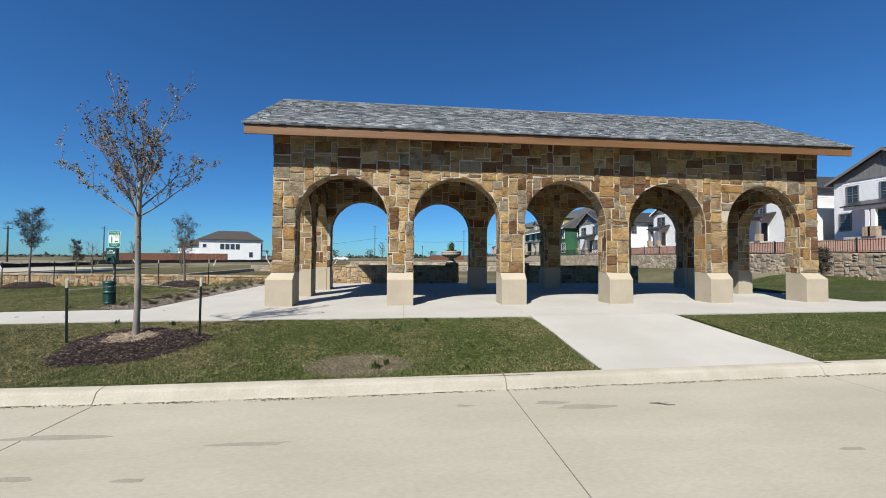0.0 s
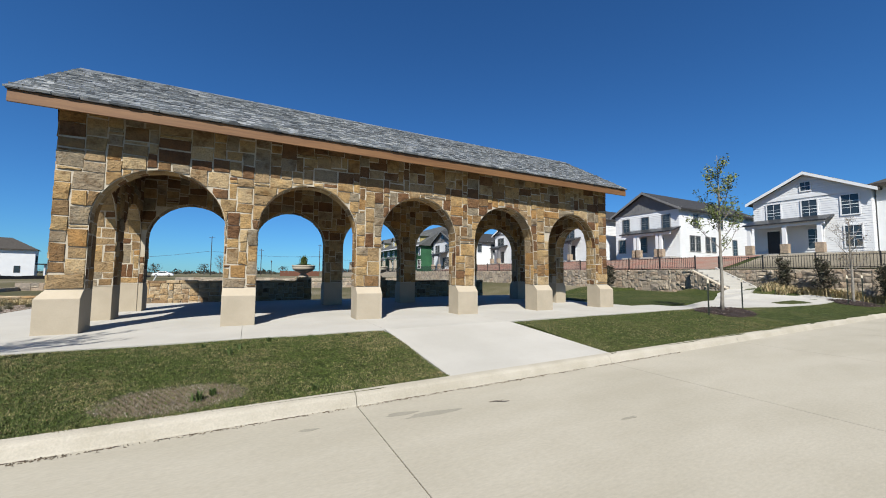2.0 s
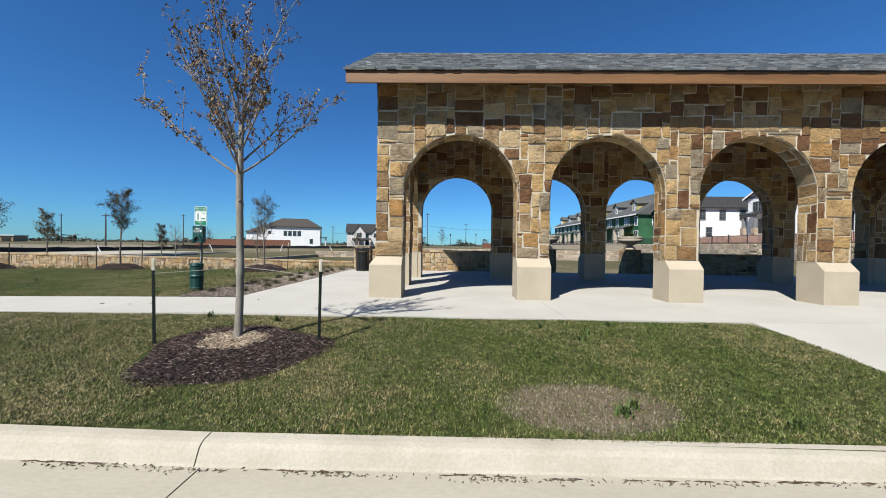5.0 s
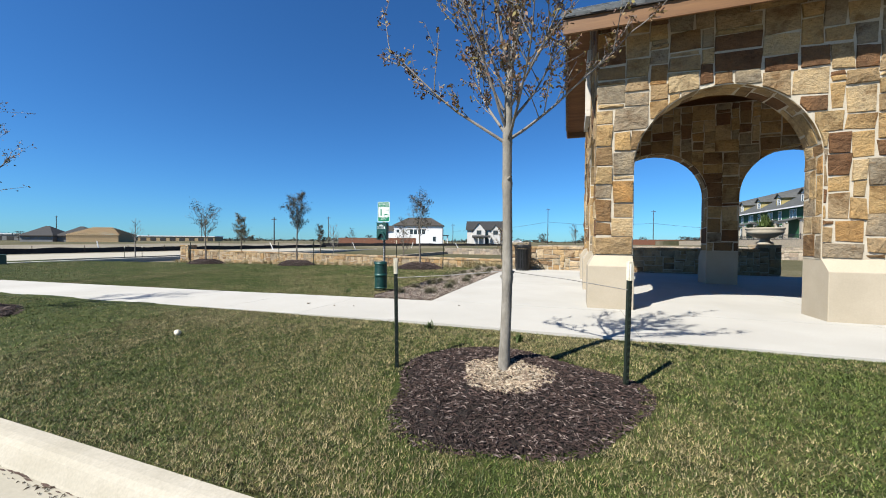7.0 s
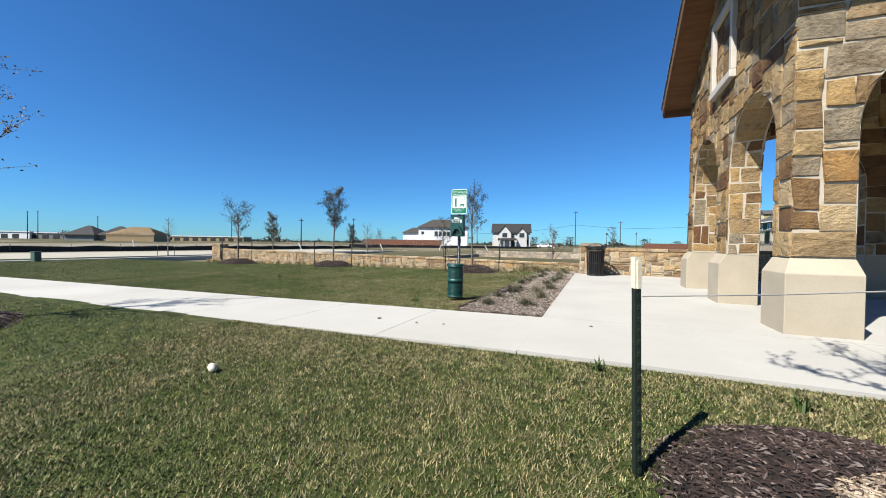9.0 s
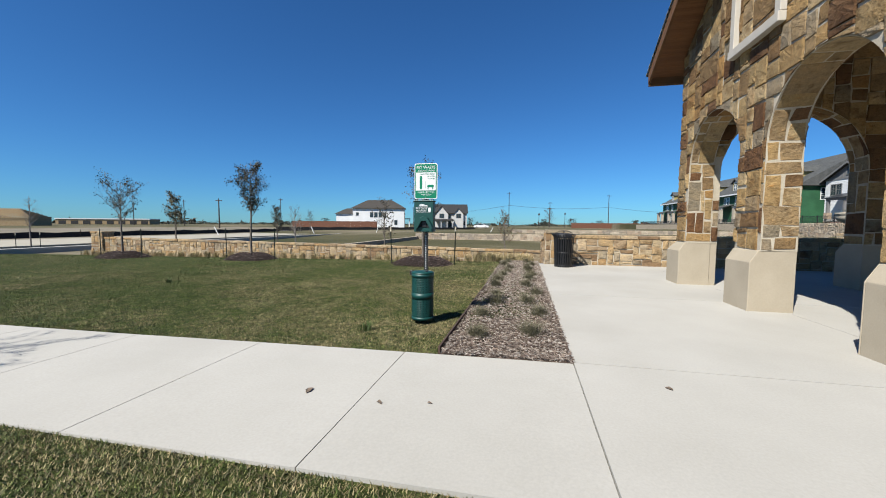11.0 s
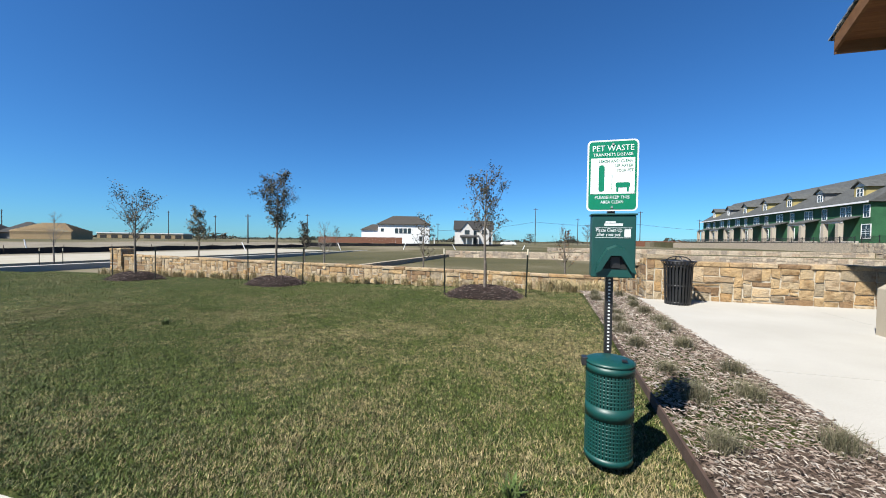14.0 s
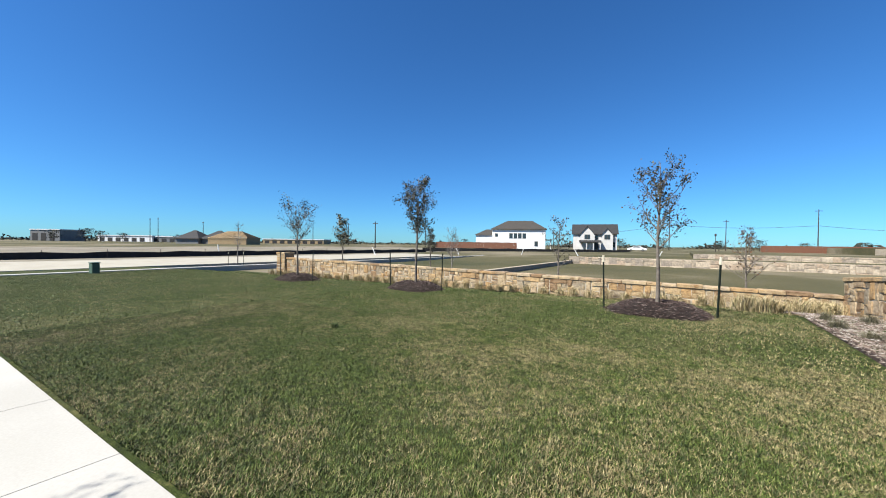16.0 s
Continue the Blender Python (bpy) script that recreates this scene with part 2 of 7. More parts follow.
M["palesiding"] = surf("pale_grey_siding", (0.40, 0.39, 0.37), (0.46, 0.45, 0.43), 0.8, 30, 0.6, 0.1, fine_mix=0.1)
M["graysiding"] = surf("grey_siding", (0.1264, 0.1264, 0.124), (0.1544, 0.1544, 0.1521), 0.8, 30, 0.6, 0.1, fine_mix=0.15)
M["shingle"] = surf("charcoal_shingle", (0.0158, 0.0158, 0.0165), (0.0299, 0.0291, 0.0288), 2.5, 16, 0.85, 0.4, 0.02, fine_mix=0.5)
M["brownshingle"] = surf("brown_shingle", (0.0316, 0.0278, 0.0231), (0.0506, 0.0442, 0.0371), 2.5, 16, 0.85, 0.4, 0.02, fine_mix=0.5)
M["grayshingle"] = surf("weathered_grey_shingle", (0.0468, 0.0491, 0.0468), (0.0749, 0.0772, 0.0749), 2.0, 16, 0.85, 0.4, 0.02, fine_mix=0.5)
M["greensheath"] = surf("green_sheathing", (0.0117, 0.0608, 0.0257), (0.0211, 0.0936, 0.0398), 0.5, 8, 0.7, 0.05, fine_mix=0.35)
M["yellowsheath"] = surf("yellow_sheathing", (0.2574, 0.2059, 0.0749), (0.2995, 0.248, 0.103), 1, 20, 0.7, 0.05, fine_mix=0.2)
M["metalroof"] = surf("standing_seam_metal", (0.0351, 0.0374, 0.0398), (0.0515, 0.0538, 0.0562), 2, 20, 0.4, 0.05, metal=0.5)
M["brick"] = surf("red_brick", (0.1404, 0.0562, 0.0351), (0.1872, 0.0842, 0.0562), 6, 40, 0.9, 0.4, fine_mix=0.5)
M["clay"] = surf("red_clay", (0.2047, 0.1527, 0.117), (0.2243, 0.1, 0.0702), 0.8, 12, 0.95, 0.5, 0.03, fine_mix=0.5)
M["rubble"] = surf("retaining_stone", (0.72, 0.72, 0.7), (1.15, 1.1, 1.05), 6, 30, 0.92, 0.8, 0.03, palette=[(0.2986, 0.2528, 0.1947), (0.3529, 0.3018, 0.2322), (0.2443, 0.2106, 0.1722), (0.3935, 0.3369, 0.2621), (0.319, 0.2528, 0.1872)], random_by="island", fine_mix=0.55)
M["fencewood"] = surf("cedar_fence", (0.0936, 0.0351, 0.0187), (0.131, 0.0562, 0.0304), 3, 20, 0.8, 0.2, stretch=(4, 4, 0.5), fine_mix=0.4)
M["framing"] = surf("bare_lumber", (0.2574, 0.1778, 0.0889), (0.3089, 0.2246, 0.1264), 2, 20, 0.8, 0.1, fine_mix=0.3)
M["pole"] = surf("weathered_pole", (0.0328, 0.0257, 0.0211), (0.0515, 0.0421, 0.0351), 5, 30, 0.9, 0.2)
M["silt"] = surf("black_silt_fabric", (0.008, 0.008, 0.009), (0.018, 0.018, 0.019), 2, 30, 0.8, 0.3, 0.02)
M["dirt"] = surf("pale_bare_dirt", (0.103, 0.0889, 0.0562), (0.2059, 0.1778, 0.1334), 0.16, 3, 0.95, 0.4, 0.05, fine_mix=0.5)
M["carwhite"] = surf("white_car_paint", (0.624, 0.624, 0.624), (0.64, 0.64, 0.64), 2, 30, 0.2, 0, fine_mix=0.02, spec=0.6)
M["rubber"] = surf("tyre_rubber", (0.015, 0.015, 0.015), (0.025, 0.025, 0.025), 9, 60, 0.85, 0.2)
M["box"] = surf("utility_green", (0.045, 0.0824, 0.0562), (0.0562, 0.0974, 0.0674), 3, 40, 0.5, 0.1, fine_mix=0.15)
M["hedge"] = surf("far_tree", (0.7, 0.7, 0.7), (1.2, 1.2, 1.2), 1, 12, 0.9, 0, palette=[(0.033, 0.0413, 0.0275), (0.0468, 0.0495, 0.033), (0.055, 0.0523, 0.0385), (0.0275, 0.033, 0.0248)], random_by="island")

# window glass: opaque mirror-like pane, the unlit room's dimness put into its dark colour
mglass, ntg, bg = node_mat("window_glass")
bg.inputs["Base Color"].default_value = (0.025, 0.035, 0.042, 1)
bg.inputs["Roughness"].default_value, bg.inputs["Specular IOR Level"].default_value = 0.06, 0.6
M["glass"] = mglass

# lawn: green with straw-coloured worn drifts, and dry pasture further out
mg, nt, b = node_mat("lawn")
pos = nt.nodes.new("ShaderNodeNewGeometry").outputs["Position"]
n1, n2, n3 = noise_fac(nt, pos, 0.45, 5, 0.6), noise_fac(nt, pos, 7, 5, 0.7), noise_fac(nt, pos, 70, 3, 0.7)
green = ramp(nt, n2, [(0.3, (0.0118, 0.0178, 0.0044)), (0.52, (0.0333, 0.0459, 0.0096)), (0.72, (0.0962, 0.0925, 0.0333))])
straw = ramp(nt, n2, [(0.3, (0.0666, 0.0592, 0.0237)), (0.7, (0.1702, 0.1406, 0.0703))])
lawn_c = mix(nt, "MIX", ramp(nt, n1, [(0.48, (0, 0, 0)), (0.72, (0.4, 0.4, 0.4))]), green, straw)
dist = nt.nodes.new("ShaderNodeVectorMath")
dist.operation = "DISTANCE"
sq = nt.nodes.new("ShaderNodeVectorMath")
sq.operation = "MULTIPLY"
sq.inputs[1].default_value = (0.55, 1.0, 0.0)
nt.links.new(pos, sq.inputs[0])
nt.links.new(sq.outputs[0], dist.inputs[0])
dist.inputs[1].default_value = (-0.08, 4.75, 0)
wob = nt.nodes.new("ShaderNodeMath")
wob.operation = "MULTIPLY_ADD"
nt.links.new(noise_fac(nt, pos, 3.5, 5, 0.7), wob.inputs[0])
wob.inputs[1].default_value = 0.6
nt.links.new(dist.outputs[1], wob.inputs[2])
worn = ramp(nt, wob.outputs[0], [(0.60, (0.9, 0.9, 0.9)), (0.78, (0, 0, 0))])
lawn_c = mix(nt, "MIX", worn, lawn_c, ramp(nt, n2, [(0.3, (0.0888, 0.0666, 0.0422)), (0.7, (0.1591, 0.1258, 0.0851))]))
sep = nt.nodes.new("ShaderNodeSeparateXYZ")
nt.links.new(pos, sep.inputs[0])
far = nt.nodes.new("ShaderNodeMapRange")
nt.links.new(sep.outputs[1], far.inputs[0])
far.inputs[1].default_value, far.inputs[2].default_value = 21.7, 22.0
farw = nt.nodes.new("ShaderNodeMapRange")
nt.links.new(sep.outputs[0], farw.inputs[0])
farw.inputs[1].default_value, farw.inputs[2].default_value = -50, -58
mx = nt.nodes.new("ShaderNodeMath")
mx.operation = "MAXIMUM"
nt.links.new(far.outputs[0], mx.inputs[0])
nt.links.new(farw.outputs[0], mx.inputs[1])
n4 = noise_fac(nt, pos, 0.035, 6, 0.6)
pasture = ramp(nt, n4, [(0.35, (0.0444, 0.0466, 0.02)), (0.5, (0.0844, 0.0755, 0.0377)), (0.62, (0.1776, 0.1517, 0.1036))])
lawn_c = mix(nt, "MIX", mx.outputs[0], lawn_c, pasture)
lawn_c = mix(nt, "MULTIPLY", 0.85, lawn_c, ramp(nt, n3, [(0.3, (0.5, 0.5, 0.5)), (0.7, (1.3, 1.3, 1.3))]))
nt.links.new(lawn_c, b.inputs["Base Color"])
b.inputs["Roughness"].default_value, b.inputs["Specular IOR Level"].default_value = 0.95, 0.15
bp = nt.nodes.new("ShaderNodeBump")
bp.inputs["Strength"].default_value, bp.inputs["Distance"].default_value = 0.6, 0.03
nt.links.new(n3, bp.inputs["Height"])
nt.links.new(bp.outputs[0], b.inputs["Normal"])
M["lawn"] = mg


# turf blades: each one green or straw, straw gathering in drifts and small patches
mblade, nt, b = node_mat("lawn_blade")
geo = nt.nodes.new("ShaderNodeNewGeometry")
pos, isl = geo.outputs["Position"], geo.outputs["Random Per Island"]
drift, patchy, clump = noise_fac(nt, pos, 0.5, 5, 0.6), noise_fac(nt, pos, 3.2, 4, 0.65), noise_fac(nt, pos, 16, 3, 0.6)
dry = nt.nodes.new("ShaderNodeMath")
dry.operation = "MULTIPLY_ADD"
nt.links.new(drift, dry.inputs[0])
dry.inputs[1].default_value = 1.1
nt.links.new(patchy, dry.inputs[2])
dry2 = nt.nodes.new("ShaderNodeMath")
dry2.operation = "MULTIPLY_ADD"
nt.links.new(isl, dry2.inputs[0])
dry2.inputs[1].default_value = 0.55
nt.links.new(dry.outputs[0], dry2.inputs[2])
shuffle = nt.nodes.new("ShaderNodeMath")
shuffle.operation = "FRACT"
sh7 = nt.nodes.new("ShaderNodeMath")
sh7.operation = "MULTIPLY"
nt.links.new(isl, sh7.inputs[0])
sh7.inputs[1].default_value = 37.0
nt.links.new(sh7.outputs[0], shuffle.inputs[0])
live = ramp(nt, shuffle.outputs[0], [(0.0, (0.021, 0.042, 0.0045)), (0.4, (0.040, 0.064, 0.009)), (0.8, (0.070, 0.094, 0.018)), (1.0, (0.105, 0.122, 0.034))])
dead = ramp(nt, shuffle.outputs[0], [(0.0, (0.0962, 0.074, 0.0333)), (0.5, (0.1776, 0.148, 0.074)), (1.0, (0.2664, 0.2294, 0.1332))])
sepx = nt.nodes.new("ShaderNodeSeparateXYZ")
nt.links.new(pos, sepx.inputs[0])
along = nt.nodes.new("ShaderNodeMapRange")
nt.links.new(sepx.outputs[0], along.inputs[0])
along.inputs[1].default_value, along.inputs[2].default_value = -18.0, 2.0
belt = ramp(nt, along.outputs[0], [(0.0, (0.0, 0.0, 0.0)), (0.30, (0.05, 0.05, 0.05)), (0.46, (0.15, 0.15, 0.15)), (0.56, (0.24, 0.24, 0.24)), (0.70, (0.25, 0.25, 0.25)), (0.82, (0.05, 0.05, 0.05))])
dry3 = nt.nodes.new("ShaderNodeMath")
dry3.operation = "ADD"
nt.links.new(dry2.outputs[0], dry3.inputs[0])
nt.links.new(belt, dry3.inputs[1])
dryness = nt.nodes.new("ShaderNodeMapRange")
nt.links.new(dry3.outputs[0], dryness.inputs[0])
dryness.inputs[1].default_value, dryness.inputs[2].default_value = 1.38, 1.66
bcol = mix(nt, "MIX", dryness.outputs[0], live, dead)
bcol = mix(nt, "MULTIPLY", 0.8, bcol, ramp(nt, clump, [(0.34, (0.32, 0.36, 0.32)), (0.62, (1.5, 1.42, 1.35))]))
nt.links.new(bcol, b.inputs["Base Color"])
b.inputs["Roughness"].default_value, b.inputs["Specular IOR Level"].default_value = 0.7, 0.3
M["blade"] = mblade


# ---- mesh helpers ----
def link(name, verts, faces, material, parent=None, label=""):
    me = bpy.data.meshes.new(name)
    me.from_pydata([tuple(v) for v in verts], [], faces)
    me.update()
    ob = new(name, me)
    for m in (material if isinstance(material, (list, tuple)) else [material]):
        me.materials.append(M[m] if isinstance(m, str) else m)
    if parent is not None:
        ob.parent = parent
    if label:
        ob["label"] = label
    return ob


def part(name, bm, material, parent=None, label="", smooth=False):
    bmesh.ops.recalc_face_normals(bm, faces=bm.faces)
    me = bpy.data.meshes.new(name)
    bm.to_mesh(me)
    bm.free()
    if smooth:
        me.polygons.foreach_set("use_smooth", [True] * len(me.polygons))
    me.materials.append(M[material])
    ob = new(name, me)
    if parent is not None:
        ob.parent = parent
    if label:
        ob["label"] = label
    return ob


def thing(name, x=0, y=0, z=0, rz=0, label="", category="", group="", kind=""):
    ob = new(name)
    ob.empty_display_size = 0.1
    ob.matrix_basis = pose(x, y, z, 0, 0, rz)
    return tagged(ob, label, category, group, kind)


def add_box(bm, x0, x1, y0, y1, z0, z1, bevel=0.0):
    r = bmesh.ops.create_cube(bm, size=1)
    for v in r["verts"]:
        v.co = Vector((x0 + (v.co.x + 0.5) * (x1 - x0), y0 + (v.co.y + 0.5) * (y1 - y0), z0 + (v.co.z + 0.5) * (z1 - z0)))
    if bevel:
        es = list({e for v in r["verts"] for e in v.link_edges})
        bmesh.ops.bevel(bm, geom=es, offset=bevel, segments=2, affect="EDGES", profile=0.5)
    return bm


def box(name, x0, x1, y0, y1, z0, z1, material, parent=None, label="", bevel=0.0):
    return part(name, add_box(bmesh.new(), x0, x1, y0, y1, z0, z1, bevel), material, parent, label)


def prism(name, poly, f0, f1, material, parent=None, label=""):
    """Outline extruded between the maps f0 and f1 of its points."""
    bm = bmesh.new()
    a = [bm.verts.new(f0(*p)) for p in poly]
    c = [bm.verts.new(f1(*p)) for p in poly]
    bm.faces.new(a)
    bm.faces.new(c[::-1])
    for i in range(len(poly)):
        j = (i + 1) % len(poly)
        bm.faces.new((a[i], c[i], c[j], a[j]))
    return part(name, bm, material, parent, label)


def lathe(name, profile, material, parent=None, label="", seg=20, smooth=True, closed=True):
    bm = bmesh.new()
    rings = []
    for r, z in profile:
        rings.append([bm.verts.new((r * math.cos(2 * math.pi * i / seg), r * math.sin(2 * math.pi * i / seg), z)) for i in range(seg)])
    for a, c in zip(rings, rings[1:]):
        for i in range(seg):
            j = (i + 1) % seg
            bm.faces.new((a[i], a[j], c[j], c[i]))
    if closed:
        bm.faces.new(rings[0][::-1])
        bm.faces.new(rings[-1])
    return part(name, bm, material, parent, label, smooth)


def tube(points, radii, seg=6, verts=None, faces=None):
    """Tapered tube along points, added to verts and faces."""
    verts = [] if verts is None else verts
    faces = [] if faces is None else faces
    start = len(verts)
    n = len(points)
    for i, (p, r) in enumerate(zip(points, radii)):
        p = Vector(p)
        d = (Vector(points[min(i + 1, n - 1)]) - Vector(points[max(i - 1, 0)])).normalized()
        a = d.cross(Vector((0.3, 0.9, 0.1))).normalized()
        c = d.cross(a)
        for k in range(seg):
            an = 2 * math.pi * k / seg
            verts.append(p + (a * math.cos(an) + c * math.sin(an)) * r)
    for i in range(n - 1):
        for k in range(seg):
            q = (k + 1) % seg
            faces.append((start + i * seg + k, start + i * seg + q, start + (i + 1) * seg + q, start + (i + 1) * seg + k))
    faces.append(tuple(start + (n - 1) * seg + k for k in range(seg)))
    faces.append(tuple(start + k for k in range(seg))[::-1])
    return verts, faces


# ---- ground ----
def kerb_y(x):
    return 4.02 + 0.03 * max(0, x) + 0.02 * max(0, -3 - x)


def walk_near(x):
    return 7.42 + 0.022 * max(0, x - 3)


def walk_far(x):
    return 9.2 + 0.022 * max(0, x - 3) - 0.02 * min(3, max(0, -8 - x))


def smooth01(a, b_, v):
    t_ = min(1, max(0, (v - a) / (b_ - a)))
    return t_ * t_ * (3 - 2 * t_)


def west_fall(x):
    return -0.012 * min(40, max(0, -5 - x))


def ground_z(x, y):
    """Height of the turf: verge, park lawn, sunken field, terraces and the raised house lots."""
    w = west_fall(x) + 0.16 * smooth01(18, 28, x)
    if x < -50:
        return -0.62 - 0.1 * smooth01(-50, -60, x) + 0.6 * smooth01(-75, -160, x)
    if x > (27.3 if y > 13.95 else 29.6) and y > 0:
        return 1.68 + 1.3 * smooth01(30, 39, x) * smooth01(67, 63, y)
    if y < 13.95:
        w += 0.42 * smooth01(23.5, 28.5, x) * smooth01(6.5, 11.0, y)
    if y < kerb_y(x) + 0.12:
        return -0.8
    if 3.32 < x < 6.87 and y < walk_near(x) + 0.06:
        return -0.5
    if y < walk_near(x) + 0.06:
        return -0.28 + 0.25 * smooth01(kerb_y(x), walk_near(x) - 0.3, y) + w * 0.7
    if y < walk_far(x) - 0.04:
        return -0.12 + w
    if y < (21.7 if x < -5.5 else 18.05):
        return (-0.03 + w - 0.28 * smooth01(18.0, 21.4, y)) if (x < -5.5 or x > 14.5) else -0.14
    if x < -20:
        return -0.55 + w * 0.3 + 0.45 * smooth01(40, 70, y)
    if y < 52.2:
        return -0.72 if x < 20 else -0.72 + 1.0 * smooth01(20, 26, x)
    return 0.0 if y < 140 else 0.0


def lines(*spans):
    out = []
    for a, b_, n in spans:
        out += [a + (b_ - a) * i / n for i in range(n)]
    return out + [spans[-1][1]]


gx = lines((-1600, -400, 8), (-400, -110, 10), (-110, -62, 12), (-62, -50.1, 8), (-50.1, -49.9, 1), (-49.9, -30, 20), (-30, -20.1, 16), (-20.1, -19.9, 1), (-19.9, -7.05, 34),
           (-7.05, -6.95, 1), (-6.95, -5.55, 4), (-5.55, -5.45, 1), (-5.45, 3.27, 24), (3.27, 3.33, 1), (3.33, 6.86, 7), (6.86, 6.92, 1), (6.92, 14.5, 16), (14.5, 27.25, 26), (27.25, 27.35, 1), (27.35, 29.55, 4), (29.55, 29.65, 1), (29.65, 60, 12), (60, 400, 8), (400, 1600, 8))
gy = lines((-1600, -60, 8), (-60, 3.0, 8), (3.0, 9.8, 90), (9.8, 13.9, 8), (13.9, 14.0, 1), (14.0, 18.0, 10), (18.0, 18.1, 1), (18.1, 21.65, 16), (21.65, 21.75, 1), (21.75, 22.8, 4), (22.8, 52.15, 18), (52.15, 52.25, 1), (52.25, 140, 16), (140, 500, 10), (500, 1600, 8))
gv = []
for yy in gy:
    for xx in gx:
        h = ground_z(xx, yy)
        if -45 < xx < 27 and 4.3 < yy < 60:
            h += 0.018 * noise.noise(Vector((xx * 0.7, yy * 0.7, 0)))
        gv.append((xx, yy, h))
nx = len(gx)
gf = [(j * nx + i, j * nx + i + 1, (j + 1) * nx + i + 1, (j + 1) * nx + i) for j in range(len(gy) - 1) for i in range(nx - 1)]
ground = tagged(link("ground", gv, gf, "lawn"), "mown green and straw-coloured turf running out to dry pasture", "ground", kind="structure")

# ---- road, kerb, pavements ----
road = tagged(thing("road"), "pale tan concrete street with sawn joints", "road", kind="structure")


def slab_piece(name, poly, z0, thick, material, parent, zf=None):
    top = [(x, y, (zf(x, y) if zf else z0)) for x, y in poly]
    low = [(x, y, z - thick) for x, y, z in top]
    n = len(poly)
    return link(name, top + low, [tuple(range(n)), tuple(range(2 * n - 1, n - 1, -1))] + [(i, n + i, n + (i + 1) % n, (i + 1) % n) for i in range(n)], material, parent)


ROADZ = -0.42
xs = [-62, -48, -38, -28, -18, -13, -8, -3.05, 1.85, 6.75, 11.65, 16.5, 21.4, 30, 45, 62]
for i in range(len(xs) - 1):
    a, c = xs[i] + 0.006, xs[i + 1] - 0.006
    for ya, yb in ((-9.0, -2.6), (-2.588, None)):
        lo = lambda x: ya
        hi = (lambda x: kerb_y(x) + 0.03) if yb is None else (lambda x: yb)
        slab_piece("road_panel", [(a, lo(a)), (c, lo(c)), (c, hi(c)), (a, hi(a))], ROADZ, 0.2, "road", road)
slab_piece("joint_bed", [(-62, -9), (62, -9), (62, kerb_y(62)), (-62, kerb_y(-62))], ROADZ - 0.012, 0.2, "joint", road)

kerb = tagged(thing("kerb"), "rolled pale concrete kerb along the street", "kerb", kind="structure")
KP = [(0.0, -0.8), (0.0, -0.425), (0.015, -0.405), (0.04, -0.355), (0.06, -0.318), (0.09, -0.292), (0.13, -0.280), (0.20, -0.272), (0.215, -0.285), (0.215, -0.8)]
kx = [-62, -40, -28, -18, -13, -8, -3.1, 1.85, 6.75, 11.65, 16.5, 21.4, 30, 45, 62]
for i in range(len(kx) - 1):
    a, c = kx[i] + 0.005, kx[i + 1] - 0.005
    prism("kerb_stone", KP, lambda u, v: (a, kerb_y(a) + u, v), lambda u, v: (c, kerb_y(c) + u, v), "kerb", kerb)

pavement = tagged(thing("pavement"), "clean pale concrete pavement and pavilion apron", "pavement", kind="structure")
jx = [-62, -50, -40, -34, -28, -22.5, -19.5, -16.6, -13.7, -12.1, -10.53, -8.94, -7.35, -5.79]
for a, c in zip(jx, jx[1:]):
    a, c = a + 0.0035, c - 0.0035
    slab_piece("pavement_slab", [(a, walk_near(a)), (c, walk_near(c)), (c, walk_far(c)), (a, walk_far(a))], 0, 0.15, "slab", pavement, lambda x, y: west_fall(x))
jx = [-5.79, -2.6, 0.5, 3.34, 6.82, 9.9, 13.0, 16.0]
for a, c in zip(jx, jx[1:]):
    a, c = a + 0.0035, c - 0.0035
    slab_piece("pavement_slab", [(a, walk_near(a)), (c, walk_near(c)), (c, walk_far(c)), (a, walk_far(a))], 0, 0.15, "slab", pavement)
    for ya, yb in ((None, 12.6), (12.612, 17.95)):
        lo = (lambda x: walk_far(x) + 0.012) if ya is None else (lambda x: ya)
        cc = min(c, 14.6)
        if a < 14.6:
            slab_piece("apron_slab", [(a, lo(a)), (cc, lo(cc)), (cc, yb), (a, yb)], 0, 0.16, "slab", pavement)
slab_piece("approach_walk", [(3.30, kerb_y(3.3) + 0.2), (6.92, kerb_y(6.92) + 0.2), (6.82, walk_near(6.82) - 0.012), (3.34, walk_near(3.34) - 0.012)], 0, 0.2, "slab", pavement,
           lambda x, y: -0.274 if y < 6 else 0.0)
# eastern path that bends up to the steps between the house terraces
px = [16.0, 18.0, 20.0, 22.0, 24.0, 26.0, 28.0, 29.1]
path_mid = lambda x: 8.35 - 0.02 * (x - 16) - 0.10 * max(0, x - 22)
path_half = lambda x: 0.95 + 0.55 * smooth01(18, 21, x) * smooth01(26, 23, x)
for a, c in zip(px, px[1:]):
    a, c = a + 0.005, c - 0.005
    slab_piece("pavement_slab", [(a, path_mid(a) - path_half(a)), (c, path_mid(c) - path_half(c)), (c, path_mid(c) + path_half(c)), (a, path_mid(a) + path_half(a))], 0, 0.2, "slab", pavement, lambda x, y: ground_z(x, y) + 0.035)
slab_piece("pavement_slab", [(21.2, 9.72), (23.9, 9.45), (25.6, 10.0), (24.3, 11.1)], 0, 0.3, "slab", pavement, lambda x, y: ground_z(x, y) + 0.045)
slab_piece("pavement_slab", [(23.6, 9.40), (24.6, 8.95), (26.9, 8.2), (25.58, 9.98)], 0, 0.3, "slab", pavement, lambda x, y: ground_z(x, y) + 0.05)
